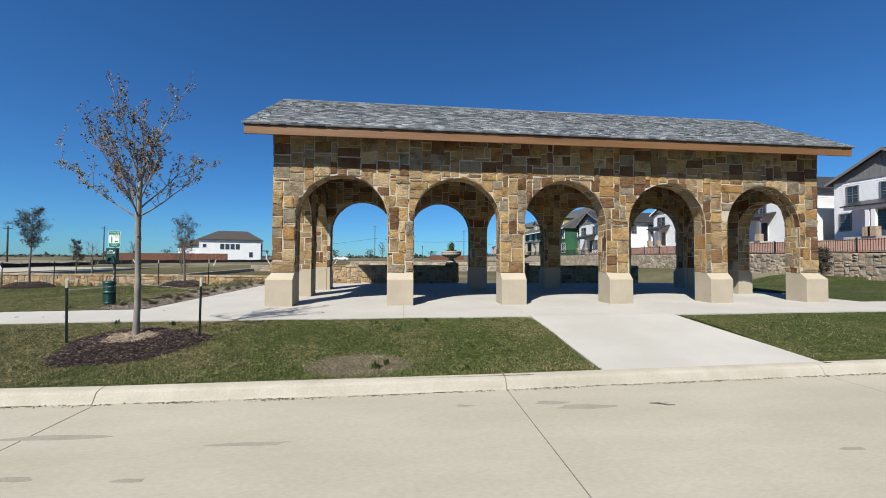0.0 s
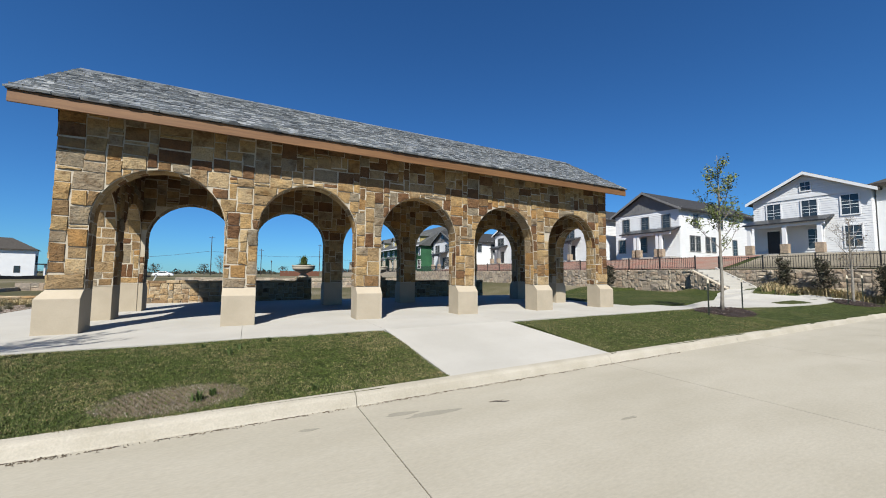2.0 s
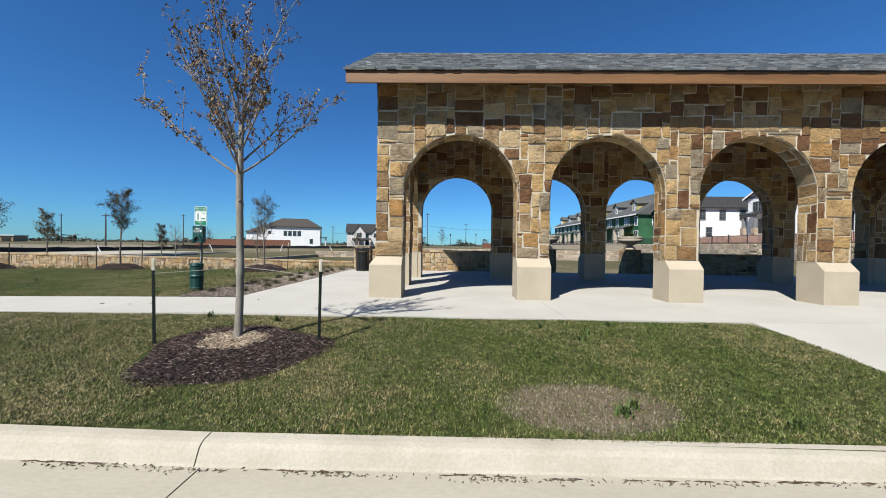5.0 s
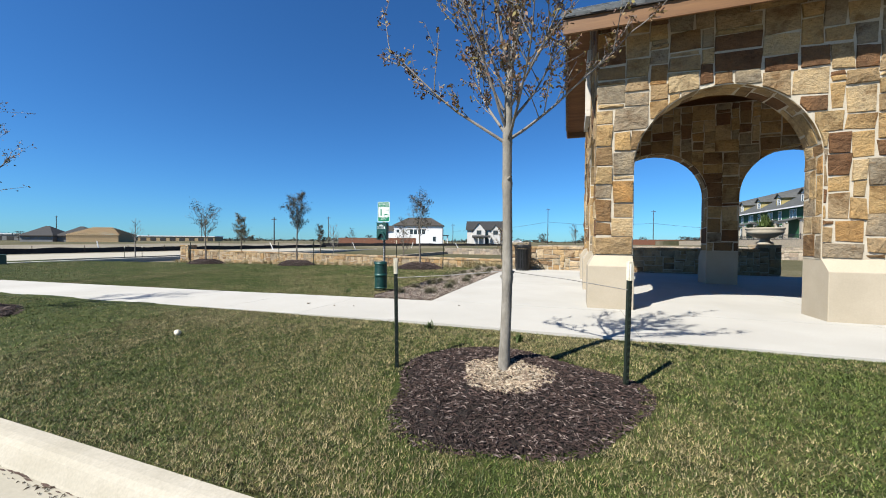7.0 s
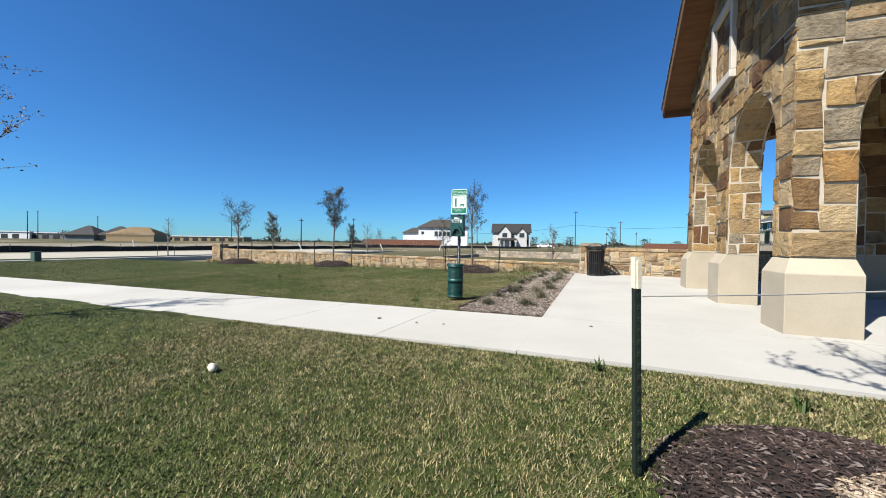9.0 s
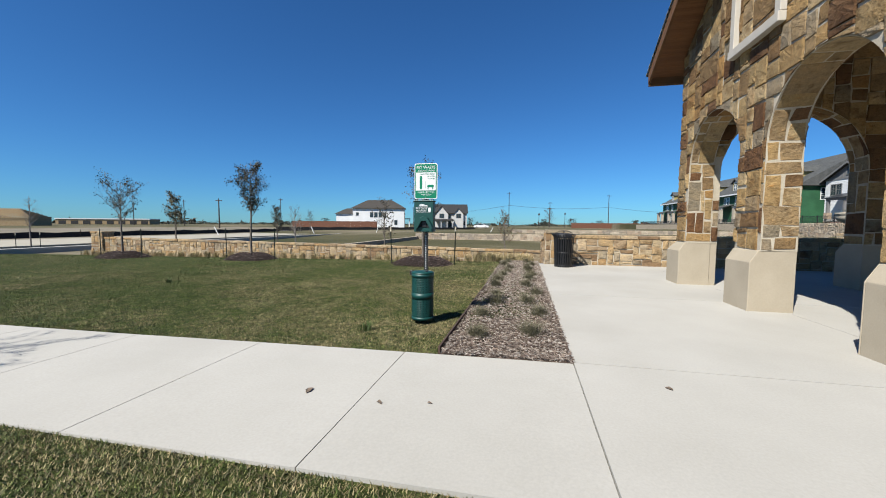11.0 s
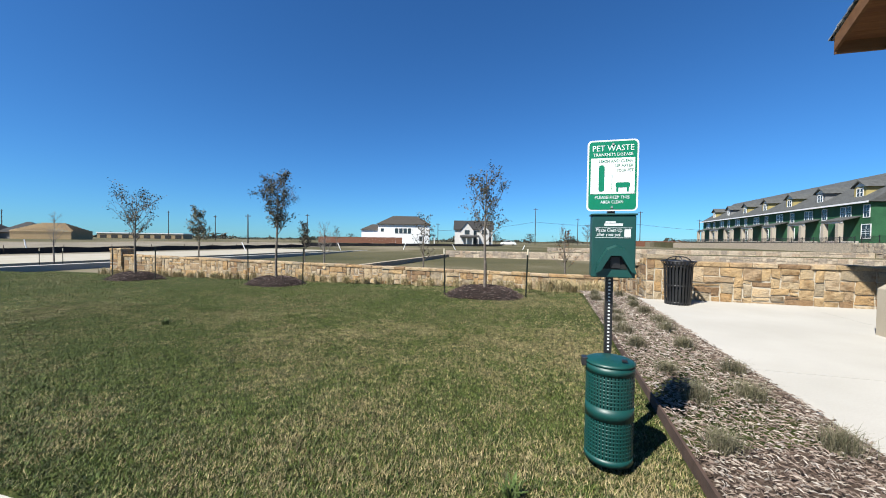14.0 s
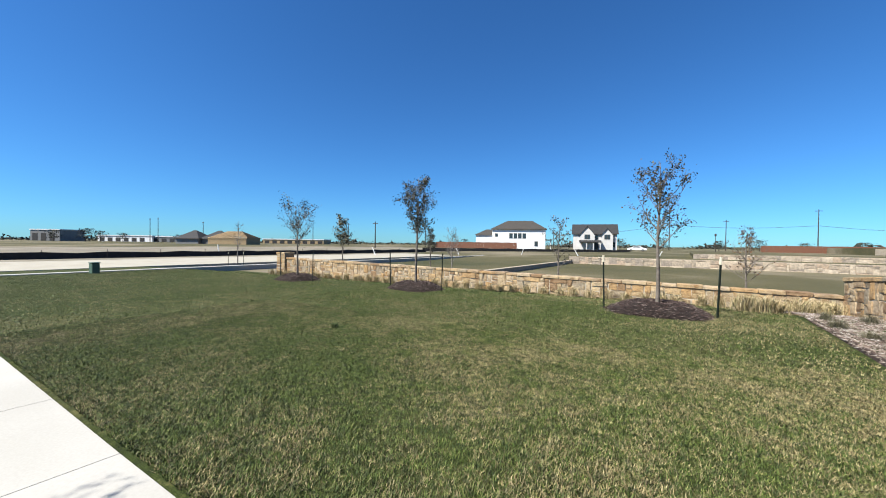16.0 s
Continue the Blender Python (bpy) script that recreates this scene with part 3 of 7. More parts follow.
slab_piece("pavement_slab", [(24.33, 11.12), (25.62, 10.03), (27.8, 10.7), (26.3, 11.45)], 0, 0.3, "slab", pavement, lambda x, y: 0.24 + 0.25 * smooth01(24.3, 26.5, x))

# ---- stonework ----
def clip_poly(poly, nx_, ny_, d):
    """Keep the side of the line where nx*x + ny*y >= d."""
    out = []
    for i in range(len(poly)):
        p, q = poly[i], poly[(i + 1) % len(poly)]
        sp, sq = nx_ * p[0] + ny_ * p[1] - d, nx_ * q[0] + ny_ * q[1] - d
        if sp >= 0:
            out.append(p)
        if (sp >= 0) != (sq >= 0):
            t_ = sp / (sp - sq)
            out.append((p[0] + (q[0] - p[0]) * t_, p[1] + (q[1] - p[1]) * t_))
    return out


def poly_area(p):
    return 0.5 * abs(sum(p[i][0] * p[(i + 1) % len(p)][1] - p[(i + 1) % len(p)][0] * p[i][1] for i in range(len(p))))


def ashlar(u0, u1, v0, v1, rng, cell=(0.088, 0.078), big=1.0):
    """Random coursed rubble: rectangles of many sizes that fill the panel."""
    nu, nv = max(1, round((u1 - u0) / cell[0])), max(1, round((v1 - v0) / cell[1]))
    du, dv = (u1 - u0) / nu, (v1 - v0) / nv
    used = np.zeros((nu, nv), bool)
    out = []
    for j in range(nv):
        for i in range(nu):
            if used[i, j]:
                continue
            w = rng.choice([2, 2, 3, 3, 4, 4, 5, 6])
            h = rng.choice([1, 2, 2, 3, 3, 4]) if w > 2 else rng.choice([2, 3, 4])
            w, h = max(1, round(w * big)), max(1, round(h * big))
            ww = 0
            while ww < w and i + ww < nu and not used[i + ww, j]:
                ww += 1
            if i + ww < nu and not used[i + ww, j] and (i + ww + 1 >= nu or used[i + ww + 1, j]):
                ww += 1
            hh = min(h, nv - j)
            if nv - j - hh == 1:
                hh += 1
            used[i:i + ww, j:j + hh] = True
            out.append((u0 + i * du, u0 + (i + ww) * du, v0 + j * dv, v0 + (j + hh) * dv))
    return out


def fine_edges(poly, step):
    out = []
    for p, q in zip(poly, poly[1:] + poly[:1]):
        n = max(1, round(math.hypot(q[0] - p[0], q[1] - p[1]) / step))
        out += [(p[0] + (q[0] - p[0]) * i / n, p[1] + (q[1] - p[1]) * i / n) for i in range(n)]
    return out


def inside_arch(u, v, cu, half, spring):
    return abs(u - cu) < half if v < spring else math.hypot(u - cu, v - spring) < half


def outside_arch(u, v, cu, half, spring, side):
    """Push a point of a stone's outline out of the opening, to the jamb or to the curve."""
    if not inside_arch(u, v, cu, half, spring):
        return (u, v)
    if v < spring:
        return (cu + math.copysign(half, side), v)
    L = math.hypot(u - cu, v - spring) or 1e-6
    return (cu + (u - cu) / L * half, spring + (v - spring) / L * half)


def stone_polys(u0, u1, v0, v1, rng, arches=(), roof=None, ring=0.010, big=1.28, gap=0.008):
    polys = []
    for a, c, e, f in ashlar(u0, u1, v0, v1, rng, big=big):
        j = lambda: rng.uniform(-0.019, 0.019)
        p = [(a + gap + j(), e + gap + j()), (c - gap + j(), e + gap + j()), (c - gap + j(), f - gap + j()), (a + gap + j(), f - gap + j())]
        mid = ((a + c) / 2, (e + f) / 2)
        near_arch = [q for q in arches if abs(mid[0] - q[0]) < q[1] + 0.8]
        if near_arch:
            p = fine_edges(p, 0.05)
        for cu, half, spring in near_arch:
            if inside_arch(*mid, cu, half - 0.10, spring):
                p = []
                break
            p = [outside_arch(u, v, cu, half + ring, spring, mid[0] - cu) for u, v in p]
        if roof and len(p) >= 3:
            for nx_, ny_, d in roof:
                p = clip_poly(p, nx_, ny_, d)
                if len(p) < 3:
                    break
        if len(p) >= 3 and poly_area(p) > 0.0035:
            polys.append(p)
    return polys


def lay_stones(polys, fmap, rng, parent, single, proud=(0.008, 0.032), mat="stone", name="stone"):
    """Stones on a mapped surface: fmap(u, v, h). single(poly) picks those that are objects of their own."""
    jv, jf = [], []
    for p in polys:
        q_, p = p, []
        for i in range(len(q_)):
            a, c = q_[i], q_[(i + 1) % len(q_)]
            p.append(a)
            if math.hypot(c[0] - a[0], c[1] - a[1]) > 0.09:
                f_ = rng.uniform(0.35, 0.65)
                p.append((a[0] + (c[0] - a[0]) * f_ + rng.uniform(-0.006, 0.006), a[1] + (c[1] - a[1]) * f_ + rng.uniform(-0.006, 0.006)))
        n = len(p)
        cu, cv = sum(q[0] for q in p) / n, sum(q[1] for q in p) / n
        h = rng.uniform(*proud)
        ins = 0.0075
        size = math.sqrt(poly_area(p))
        k = max(0.6, 1 - 2 * ins / size)
        front = [(cu + (q[0] - cu) * k, cv + (q[1] - cv) * k) for q in p]
        vs = [fmap(q[0], q[1], -0.004) for q in p] + [fmap(q[0], q[1], h * rng.uniform(0.7, 1.15)) for q in front]
        vs.append(fmap(cu + rng.uniform(-0.2, 0.2) * size, cv + rng.uniform(-0.2, 0.2) * size, h * rng.uniform(1.0, 1.8)))
        fs = [(i, (i + 1) % n, n + (i + 1) % n, n + i) for i in range(n)] + [(n + i, n + (i + 1) % n, 2 * n) for i in range(n)]
        if single(p):
            link(name, vs, fs, mat + "_object", parent)
        else:
            o = len(jv)
            jv += vs
            jf += [tuple(o + i for i in f) for f in fs]
    if jv:
        tagged(link("stonework", jv, jf, mat + "_island", parent), kind="stuff")


# ---- the pavilion ----
X0, X1, Y0, Y1, TH = -2.98, 13.30, 9.60, 14.88, 0.45
BASE, EAVE_Y, EAVE_Z, RIDGE_Y, RIDGE_Z = 0.87, 9.05, 4.68, 12.24, 6.58
SLOPE = (RIDGE_Z - EAVE_Z) / (RIDGE_Y - EAVE_Y)
FRONT = [(-1.18 + 3.16 * k, 1.225, 2.305) for k in range(5)]
SIDE = [(10.99, 0.92, 2.35), (13.49, 0.92, 2.35)]
pavilion = thing("pavilion", label="open tan sandstone picnic pavilion with arches and slate roof", category="pavilion")


def wall_outline(u0, u1, arches, top):
    pts = [(u0, BASE - 0.01)]
    for c, half, spring in arches:
        pts += [(c - half, BASE - 0.01), (c - half, spring)]
        pts += [(c - half * math.cos(math.pi * i / 28), spring + half * math.sin(math.pi * i / 28)) for i in range(1, 28)]
        pts += [(c + half, spring), (c + half, BASE - 0.01)]
    return pts + [(u1, BASE - 0.01)] + top


def roof_under(y):
    return EAVE_Z - 0.20 + SLOPE * (min(y, 2 * RIDGE_Y - y) - EAVE_Y)


front_top = [(X1, 4.76), (X0, 4.76)]
gable_top = [(Y1 - TH, roof_under(Y1 - TH)), (RIDGE_Y, roof_under(RIDGE_Y)), (Y0 + TH, roof_under(Y0 + TH))]
rng = random.Random(11)
never, always = (lambda p: False), (lambda p: True)
GA = SLOPE / math.hypot(SLOPE, 1)
GB = 1 / math.hypot(SLOPE, 1)
# under the two roof slopes: v <= roof_under(u)
cut_roof = [(GA, -GB, -GB * (EAVE_Z - 0.22) + GA * EAVE_Y), (-GA, -GB, -GB * (EAVE_Z - 0.22) - GA * (2 * RIDGE_Y - EAVE_Y))]

for nm, ya, yb, out in (("wall_front", Y0, Y0 + TH, -1), ("wall_back", Y1, Y1 - TH, 1)):
    w = prism(nm, wall_outline(X0, X1, FRONT, front_top), lambda u, v: (u, ya, v), lambda u, v: (u, yb, v), "mortar", pavilion, "coursed tan and brown sandstone wall with five arches")
    near = (lambda p: p[0][0] < 3.9) if out < 0 else never
    lay_stones(stone_polys(X0 - 0.012, X1 + 0.012, BASE + 0.01, 4.74, rng, FRONT), lambda u, v, h: (u, ya + out * h, v), rng, w, near)
    lay_stones(stone_polys(X0 + TH, X1 - TH, BASE + 0.01, 4.74, rng, FRONT), lambda u, v, h: (u, yb - out * h, v), rng, w, never)
for nm, xa, xb, out in (("wall_gable", X0, X0 + TH, -1), ("wall_gable", X1, X1 - TH, 1)):
    # the gable wall butts between the long walls and carries on up to the ridge above them
    w = prism(nm, wall_outline(Y0 + TH, Y1 - TH, SIDE, gable_top), lambda u, v: (xa, u, v), lambda u, v: (xb, u, v), "mortar", pavilion, "sandstone gable wall with two arches")
    for c0, c1 in ((Y0, Y0 + TH), (Y1 - TH, Y1)):
        prism("gable_shoulder", [(c0, 4.75), (c1, 4.75), (c1, roof_under(c1)), (c0, roof_under(c0))], lambda u, v: (xa, u, v), lambda u, v: (xb, u, v), "mortar", w)
    near = always if out < 0 else never
    lay_stones(stone_polys(Y0 - 0.012, Y1 + 0.012, BASE + 0.01, 6.4, rng, SIDE, cut_roof), lambda u, v, h: (xa + out * h, u, v), rng, w, near)
    lay_stones(stone_polys(Y0 + TH, Y1 - TH, BASE + 0.01, 6.4, rng, SIDE, cut_roof), lambda u, v, h: (xb - out * h, u, v), rng, w, never)


def reveal_map(c, half, spring, place):
    """Runs up one jamb, round the arch and down the other; v goes through the wall."""
    jamb = spring - BASE

    def f(u, v, h):
        if u < jamb:
            a, z = c - half + h, BASE + u
        elif u < jamb + math.pi * half:
            t_ = (u - jamb) / half
            a, z = c - (half - h) * math.cos(t_), spring + (half - h) * math.sin(t_)
        else:
            a, z = c + half - h, spring - (u - jamb - math.pi * half)
        return place(a, v, z)
    return f, 2 * jamb + math.pi * half


reveals = thing("arch_reveal")
reveals.parent = pavilion
for ya in (Y0, Y1 - TH):
    for c, half, spring in FRONT:
        f, L = reveal_map(c, half, spring, lambda a, v, z: (a, ya + v, z))
        lay_stones(stone_polys(0.01, L - 0.01, 0.0, TH, rng, big=1.15), f, rng, reveals, never, (0.003, 0.010))
for xa in (X0, X1 - TH):
    for c, half, spring in SIDE:
        f, L = reveal_map(c, half, spring, lambda a, v, z: (xa + v, a, z))
        lay_stones(stone_polys(0.01, L - 0.01, 0.0, TH, rng, big=1.15), f, rng, reveals, never, (0.003, 0.010))


# pedestals with a sloped shoulder on their outer sides
def pedestal(x0, x1, y0, y1, west=0, east=0, south=0, north=0):
    SH = 0.70
    lo = (x0 - west, x1 + east, y0 - south, y1 + north)
    hi = (x0 - (0.016 if west else 0), x1 + (0.016 if east else 0), y0 - (0.016 if south else 0), y1 + (0.016 if north else 0))
    bm = bmesh.new()
    rows = []
    for (a, c, d, e), z in ((lo, -0.02), (lo, SH), (hi, BASE + 0.004)):
        rows.append([bm.verts.new(p) for p in ((a, d, z), (c, d, z), (c, e, z), (a, e, z))])
    for p, q in zip(rows, rows[1:]):
        for i in range(4):
            bm.faces.new((p[i], p[(i + 1) % 4], q[(i + 1) % 4], q[i]))
    bm.faces.new(rows[0][::-1])
    bm.faces.new(rows[2])
    bmesh.ops.bevel(bm, geom=[e for e in bm.edges if all(v.co.z > -0.01 for v in e.verts) or abs(e.verts[0].co.z - e.verts[1].co.z) > 0.3], offset=0.008, segments=2, affect="EDGES", profile=0.5)
    return part("pedestal", bm, "cast", pavilion, "smooth cream cast-stone plinth with a sloped shoulder")


PO, G = 0.19, 0.012
cols = [X0] + [c + s * h for c, h, _ in FRONT for s in (-1, 1)] + [X1]
for k in range(6):
    a, c = cols[2 * k], cols[2 * k + 1]
    we, ea = (0.12 if k == 0 else G), (0.12 if k == 5 else G)
    pedestal(a, c, Y0, Y0 + TH, 0.12 if k == 0 else G * 0, ea if k == 5 else 0, PO, 0)
    pedestal(a, c, Y1 - TH, Y1, 0.12 if k == 0 else 0, 0.12 if k == 5 else 0, 0, PO)
for xa, we, ea in ((X0, 0.12, 0), (X1 - TH, 0, 0.12)):
    pedestal(xa, xa + TH, SIDE[0][0] + 0.92, SIDE[1][0] - 0.92, we, ea)
    pedestal(xa, xa + TH, Y0 + TH + 0.002, SIDE[0][0] - 0.92, we, ea)
    pedestal(xa, xa + TH, SIDE[1][0] + 0.92, Y1 - TH - 0.002, we, ea)

# blind window set in the gable
for xa, s in ((X0, -1), (X1, 1)):
    win = thing("gable_window", xa, 12.24, 3.87, label="off-white frame with one mullion over stone infill")
    win.parent = pavilion
    fx0, fx1 = sorted((s * 0.02, s * 0.10))
    for nm, ya, yb, za, zb in (("sill", -0.62, 0.62, 0.0, 0.13), ("head", -0.62, 0.62, 1.33, 1.45), ("jamb", -0.62, -0.50, 0.132, 1.328), ("jamb", 0.50, 0.62, 0.132, 1.328), ):
        box(nm, fx0 - (0.02 if nm == "sill" and s < 0 else 0), fx1 + (0.02 if nm == "sill" and s > 0 else 0), ya, yb, za, zb, "trim", win, bevel=0.008)

# roof
RX0, RX1 = -3.55, 13.85
roof = thing("roof", label="grey slate roof with cedar fascia and planked eaves")
roof.parent = pavilion
for s in (0, 1):
    yy = (lambda y: 2 * RIDGE_Y - y) if s else (lambda y: y)
    prism("roof_deck", [(EAVE_Y + 0.03, EAVE_Z - 0.10), (RIDGE_Y, RIDGE_Z - 0.10 + 0.03 * SLOPE - 0.03 * SLOPE), (RIDGE_Y, RIDGE_Z - 0.02), (EAVE_Y + 0.03, EAVE_Z - 0.02 + 0.03 * SLOPE)],
          lambda u, v: (RX0 + 0.03, yy(u), v), lambda u, v: (RX1 - 0.03, yy(u), v), "drip", roof)
    # planks under the eaves and rakes, running along the building
    n = 26
    for i in range(n):
        ya, yb = EAVE_Y + 0.05 + (RIDGE_Y - EAVE_Y - 0.06) * i / n, EAVE_Y + 0.05 + (RIDGE_Y - EAVE_Y - 0.06) * (i + 1) / n - 0.006
        za, zb = EAVE_Z - 0.105 + SLOPE * (ya - EAVE_Y), EAVE_Z - 0.105 + SLOPE * (yb - EAVE_Y)
        prism("soffit_plank", [(ya, za), (yb, zb), (yb, zb - 0.022), (ya, za - 0.022)], lambda u, v: (RX0 + 0.05, yy(u), v), lambda u, v: (RX1 - 0.05, yy(u), v), "cedar", roof)
    y0, y1 = sorted((yy(EAVE_Y), yy(EAVE_Y + 0.045)))
    box("fascia", RX0 + 0.02, RX1 - 0.02, y0, y1, 4.40, EAVE_Z - 0.045, "fascia", roof, "honey-coloured cedar fascia board", 0.005)
    y0, y1 = sorted((yy(EAVE_Y - 0.035), yy(EAVE_Y + 0.045)))
    box("drip_edge", RX0, RX1, y0, y1, EAVE_Z - 0.043, EAVE_Z - 0.003, "drip", roof)
    for xa, xb in ((RX0 + 0.0, RX0 + 0.045), (RX1 - 0.045, RX1)):
        prism("rake_board", [(EAVE_Y + 0.047, 4.40 + 0.05), (RIDGE_Y, RIDGE_Z - 0.26), (RIDGE_Y, RIDGE_Z - 0.035), (EAVE_Y + 0.047, EAVE_Z - 0.04 + 0.047 * SLOPE)],
              lambda u, v: (xa, yy(u), v), lambda u, v: (xb, yy(u), v), "fascia", roof)
    # slates: courses of separate pieces
    sv, sf = [], []
    LS = math.hypot(RIDGE_Y - EAVE_Y, RIDGE_Z - EAVE_Z)
    cd, cz = (RIDGE_Y - EAVE_Y) / LS, (RIDGE_Z - EAVE_Z) / LS
    course = 0.115
    nC = int(LS / course)
    for i in range(nC + 1):
        u = RX0 - 0.03
        while u < RX1 + 0.03:
            wd = rng.choice([0.13, 0.16, 0.19, 0.22, 0.27])
            ue = min(u + wd, RX1 + 0.03)
            d0, d1 = i * course - 0.05 + rng.uniform(-0.012, 0.012), min((i + 1) * course + 0.05, LS)
            t0, t1 = 0.022 + rng.uniform(0, 0.03), 0.006 + rng.uniform(0, 0.008)
            o = len(sv)
            for dd, tt in ((d0, t0), (d1, t1)):
                for xx in (u + 0.003, ue - 0.003):
                    sv.append((xx, yy(EAVE_Y + dd * cd - tt * cz), EAVE_Z + dd * cz + tt * cd))
            for xx in (u + 0.003, ue - 0.003):
                sv.append((xx, yy(EAVE_Y + d0 * cd), EAVE_Z + d0 * cz - 0.004))
            sf += [(o, o + 1, o + 3, o + 2), (o + 4, o + 5, o + 1, o), (o + 4, o, o + 2), (o + 1, o + 5, o + 3)]
            u = ue
    tagged(link("slate", sv, sf, "slate", roof, "mottled grey slates in thin courses"), kind="stuff")
prism("ridge_cap", [(RIDGE_Y - 0.16, RIDGE_Z - 0.065), (RIDGE_Y, RIDGE_Z + 0.045), (RIDGE_Y + 0.16, RIDGE_Z - 0.065), (RIDGE_Y, RIDGE_Z + 0.01)], lambda u, v: (RX0 - 0.02, u, v), lambda u, v: (RX1 + 0.02, u, v), "slate", roof)

# ---- garden walls ----
def garden_wall(name, p, q, zb, zt, thick, single, label, cap=True, seed=3, rise=0.0):
    r = random.Random(seed)
    p, q = Vector(p), Vector(q)
    L = (q - p).length
    w = tagged(thing(name, label=label), category="wall", kind="structure")
    d = (q - p) / L
    nrm = Vector((d.y, -d.x))
    at = lambda u, off, z: (p.x + d.x * u + nrm.x * off, p.y + d.y * u + nrm.y * off, z + rise * u)
    zc = zt - (0.095 if cap else 0)
    prism("core", [(0, zb), (L, zb), (L, zc), (0, zc)], lambda u, v: at(u, 0, v), lambda u, v: at(u, -thick, v), "mortar", w)
    for off, s in ((0, 1), (-thick, -1)):
        lay_stones(stone_polys(0, L, zb, zc, r, big=1.1), lambda u, v, h: at(u, off + s * h, v), r, w, single if s > 0 else never, (0.012, 0.035), "wallstone")
    for u0 in (0, L):
        s = -1 if u0 == 0 else 1
        lay_stones(stone_polys(0, thick, zb, zc, r, big=1.1), lambda u, v, h: at(u0 + s * h, -u, v), r, w, never, (0.01, 0.02), "wallstone")
    if cap:
        u = 0.0
        while u < L - 0.02:
            ue = min(L, u + r.uniform(0.35, 0.75))
            if L - ue < 0.2:
                ue = L
            zz = zt + r.uniform(-0.012, 0.012)
            bm = bmesh.new()
            o1, o2 = 0.045 + r.uniform(-0.012, 0.012), -thick - 0.045
            vs = [at(a, b_, z) for z in (zc - 0.003, zz) for a, b_ in ((u + 0.006, o1), (ue - 0.006, o1), (ue - 0.006, o2), (u + 0.006, o2))]
            vv = [bm.verts.new(v) for v in vs]
            for f in ((3, 2, 1, 0), (4, 5, 6, 7), (0, 1, 5, 4), (1, 2, 6, 5), (2, 3, 7, 6), (3, 0, 4, 7)):
                bm.faces.new([vv[i] for i in f])
            bmesh.ops.bevel(bm, geom=list(bm.edges), offset=0.012, segments=1, affect="EDGES")
            part("capstone", bm, "wallstone_object", w)
            u = ue
    return w


garden_wall("wall_terrace", (-4.92, 17.95), (2.6, 17.95), -0.1, 0.90, 0.42, always, "low tan sandstone wall with thick capstones behind the pavilion", seed=5)
garden_wall("wall_terrace_east", (7.0, 17.95), (12.9, 17.95), -0.1, 0.90, 0.42, never, "low sandstone wall in the shade behind the pavilion", seed=6)
garden_wall("pier_corner", (-5.62, 17.8), (-4.93, 17.8), -0.2, 1.06, 0.62, always, "square sandstone pier at the end of the low wall", seed=7)
garden_wall("wall_return", (-5.58, 21.5), (-5.58, 18.43), -0.75, 0.62, 0.40, always, "short sandstone return wall behind the planting bed", seed=8, rise=0.075)
garden_wall("wall_lawn", (-28.4, 21.6), (-5.6, 21.5), -0.9, 0.40, 0.36, lambda p: p[0][0] > 14, rise=-0.010, label= "long low golden sandstone wall along the lawn", seed=9)
garden_wall("pier_far", (-29.2, 21.5), (-28.42, 21.5), -0.9, 0.70, 0.6, never, "sandstone pier ending the long lawn wall", seed=10)
for xa in (2.62, 6.33):
    garden_wall("urn_pier", (xa, 18.2), (xa + 0.66, 18.2), -0.2, 1.04, 0.66, never, "shaded sandstone pier carrying a planter urn", seed=12)

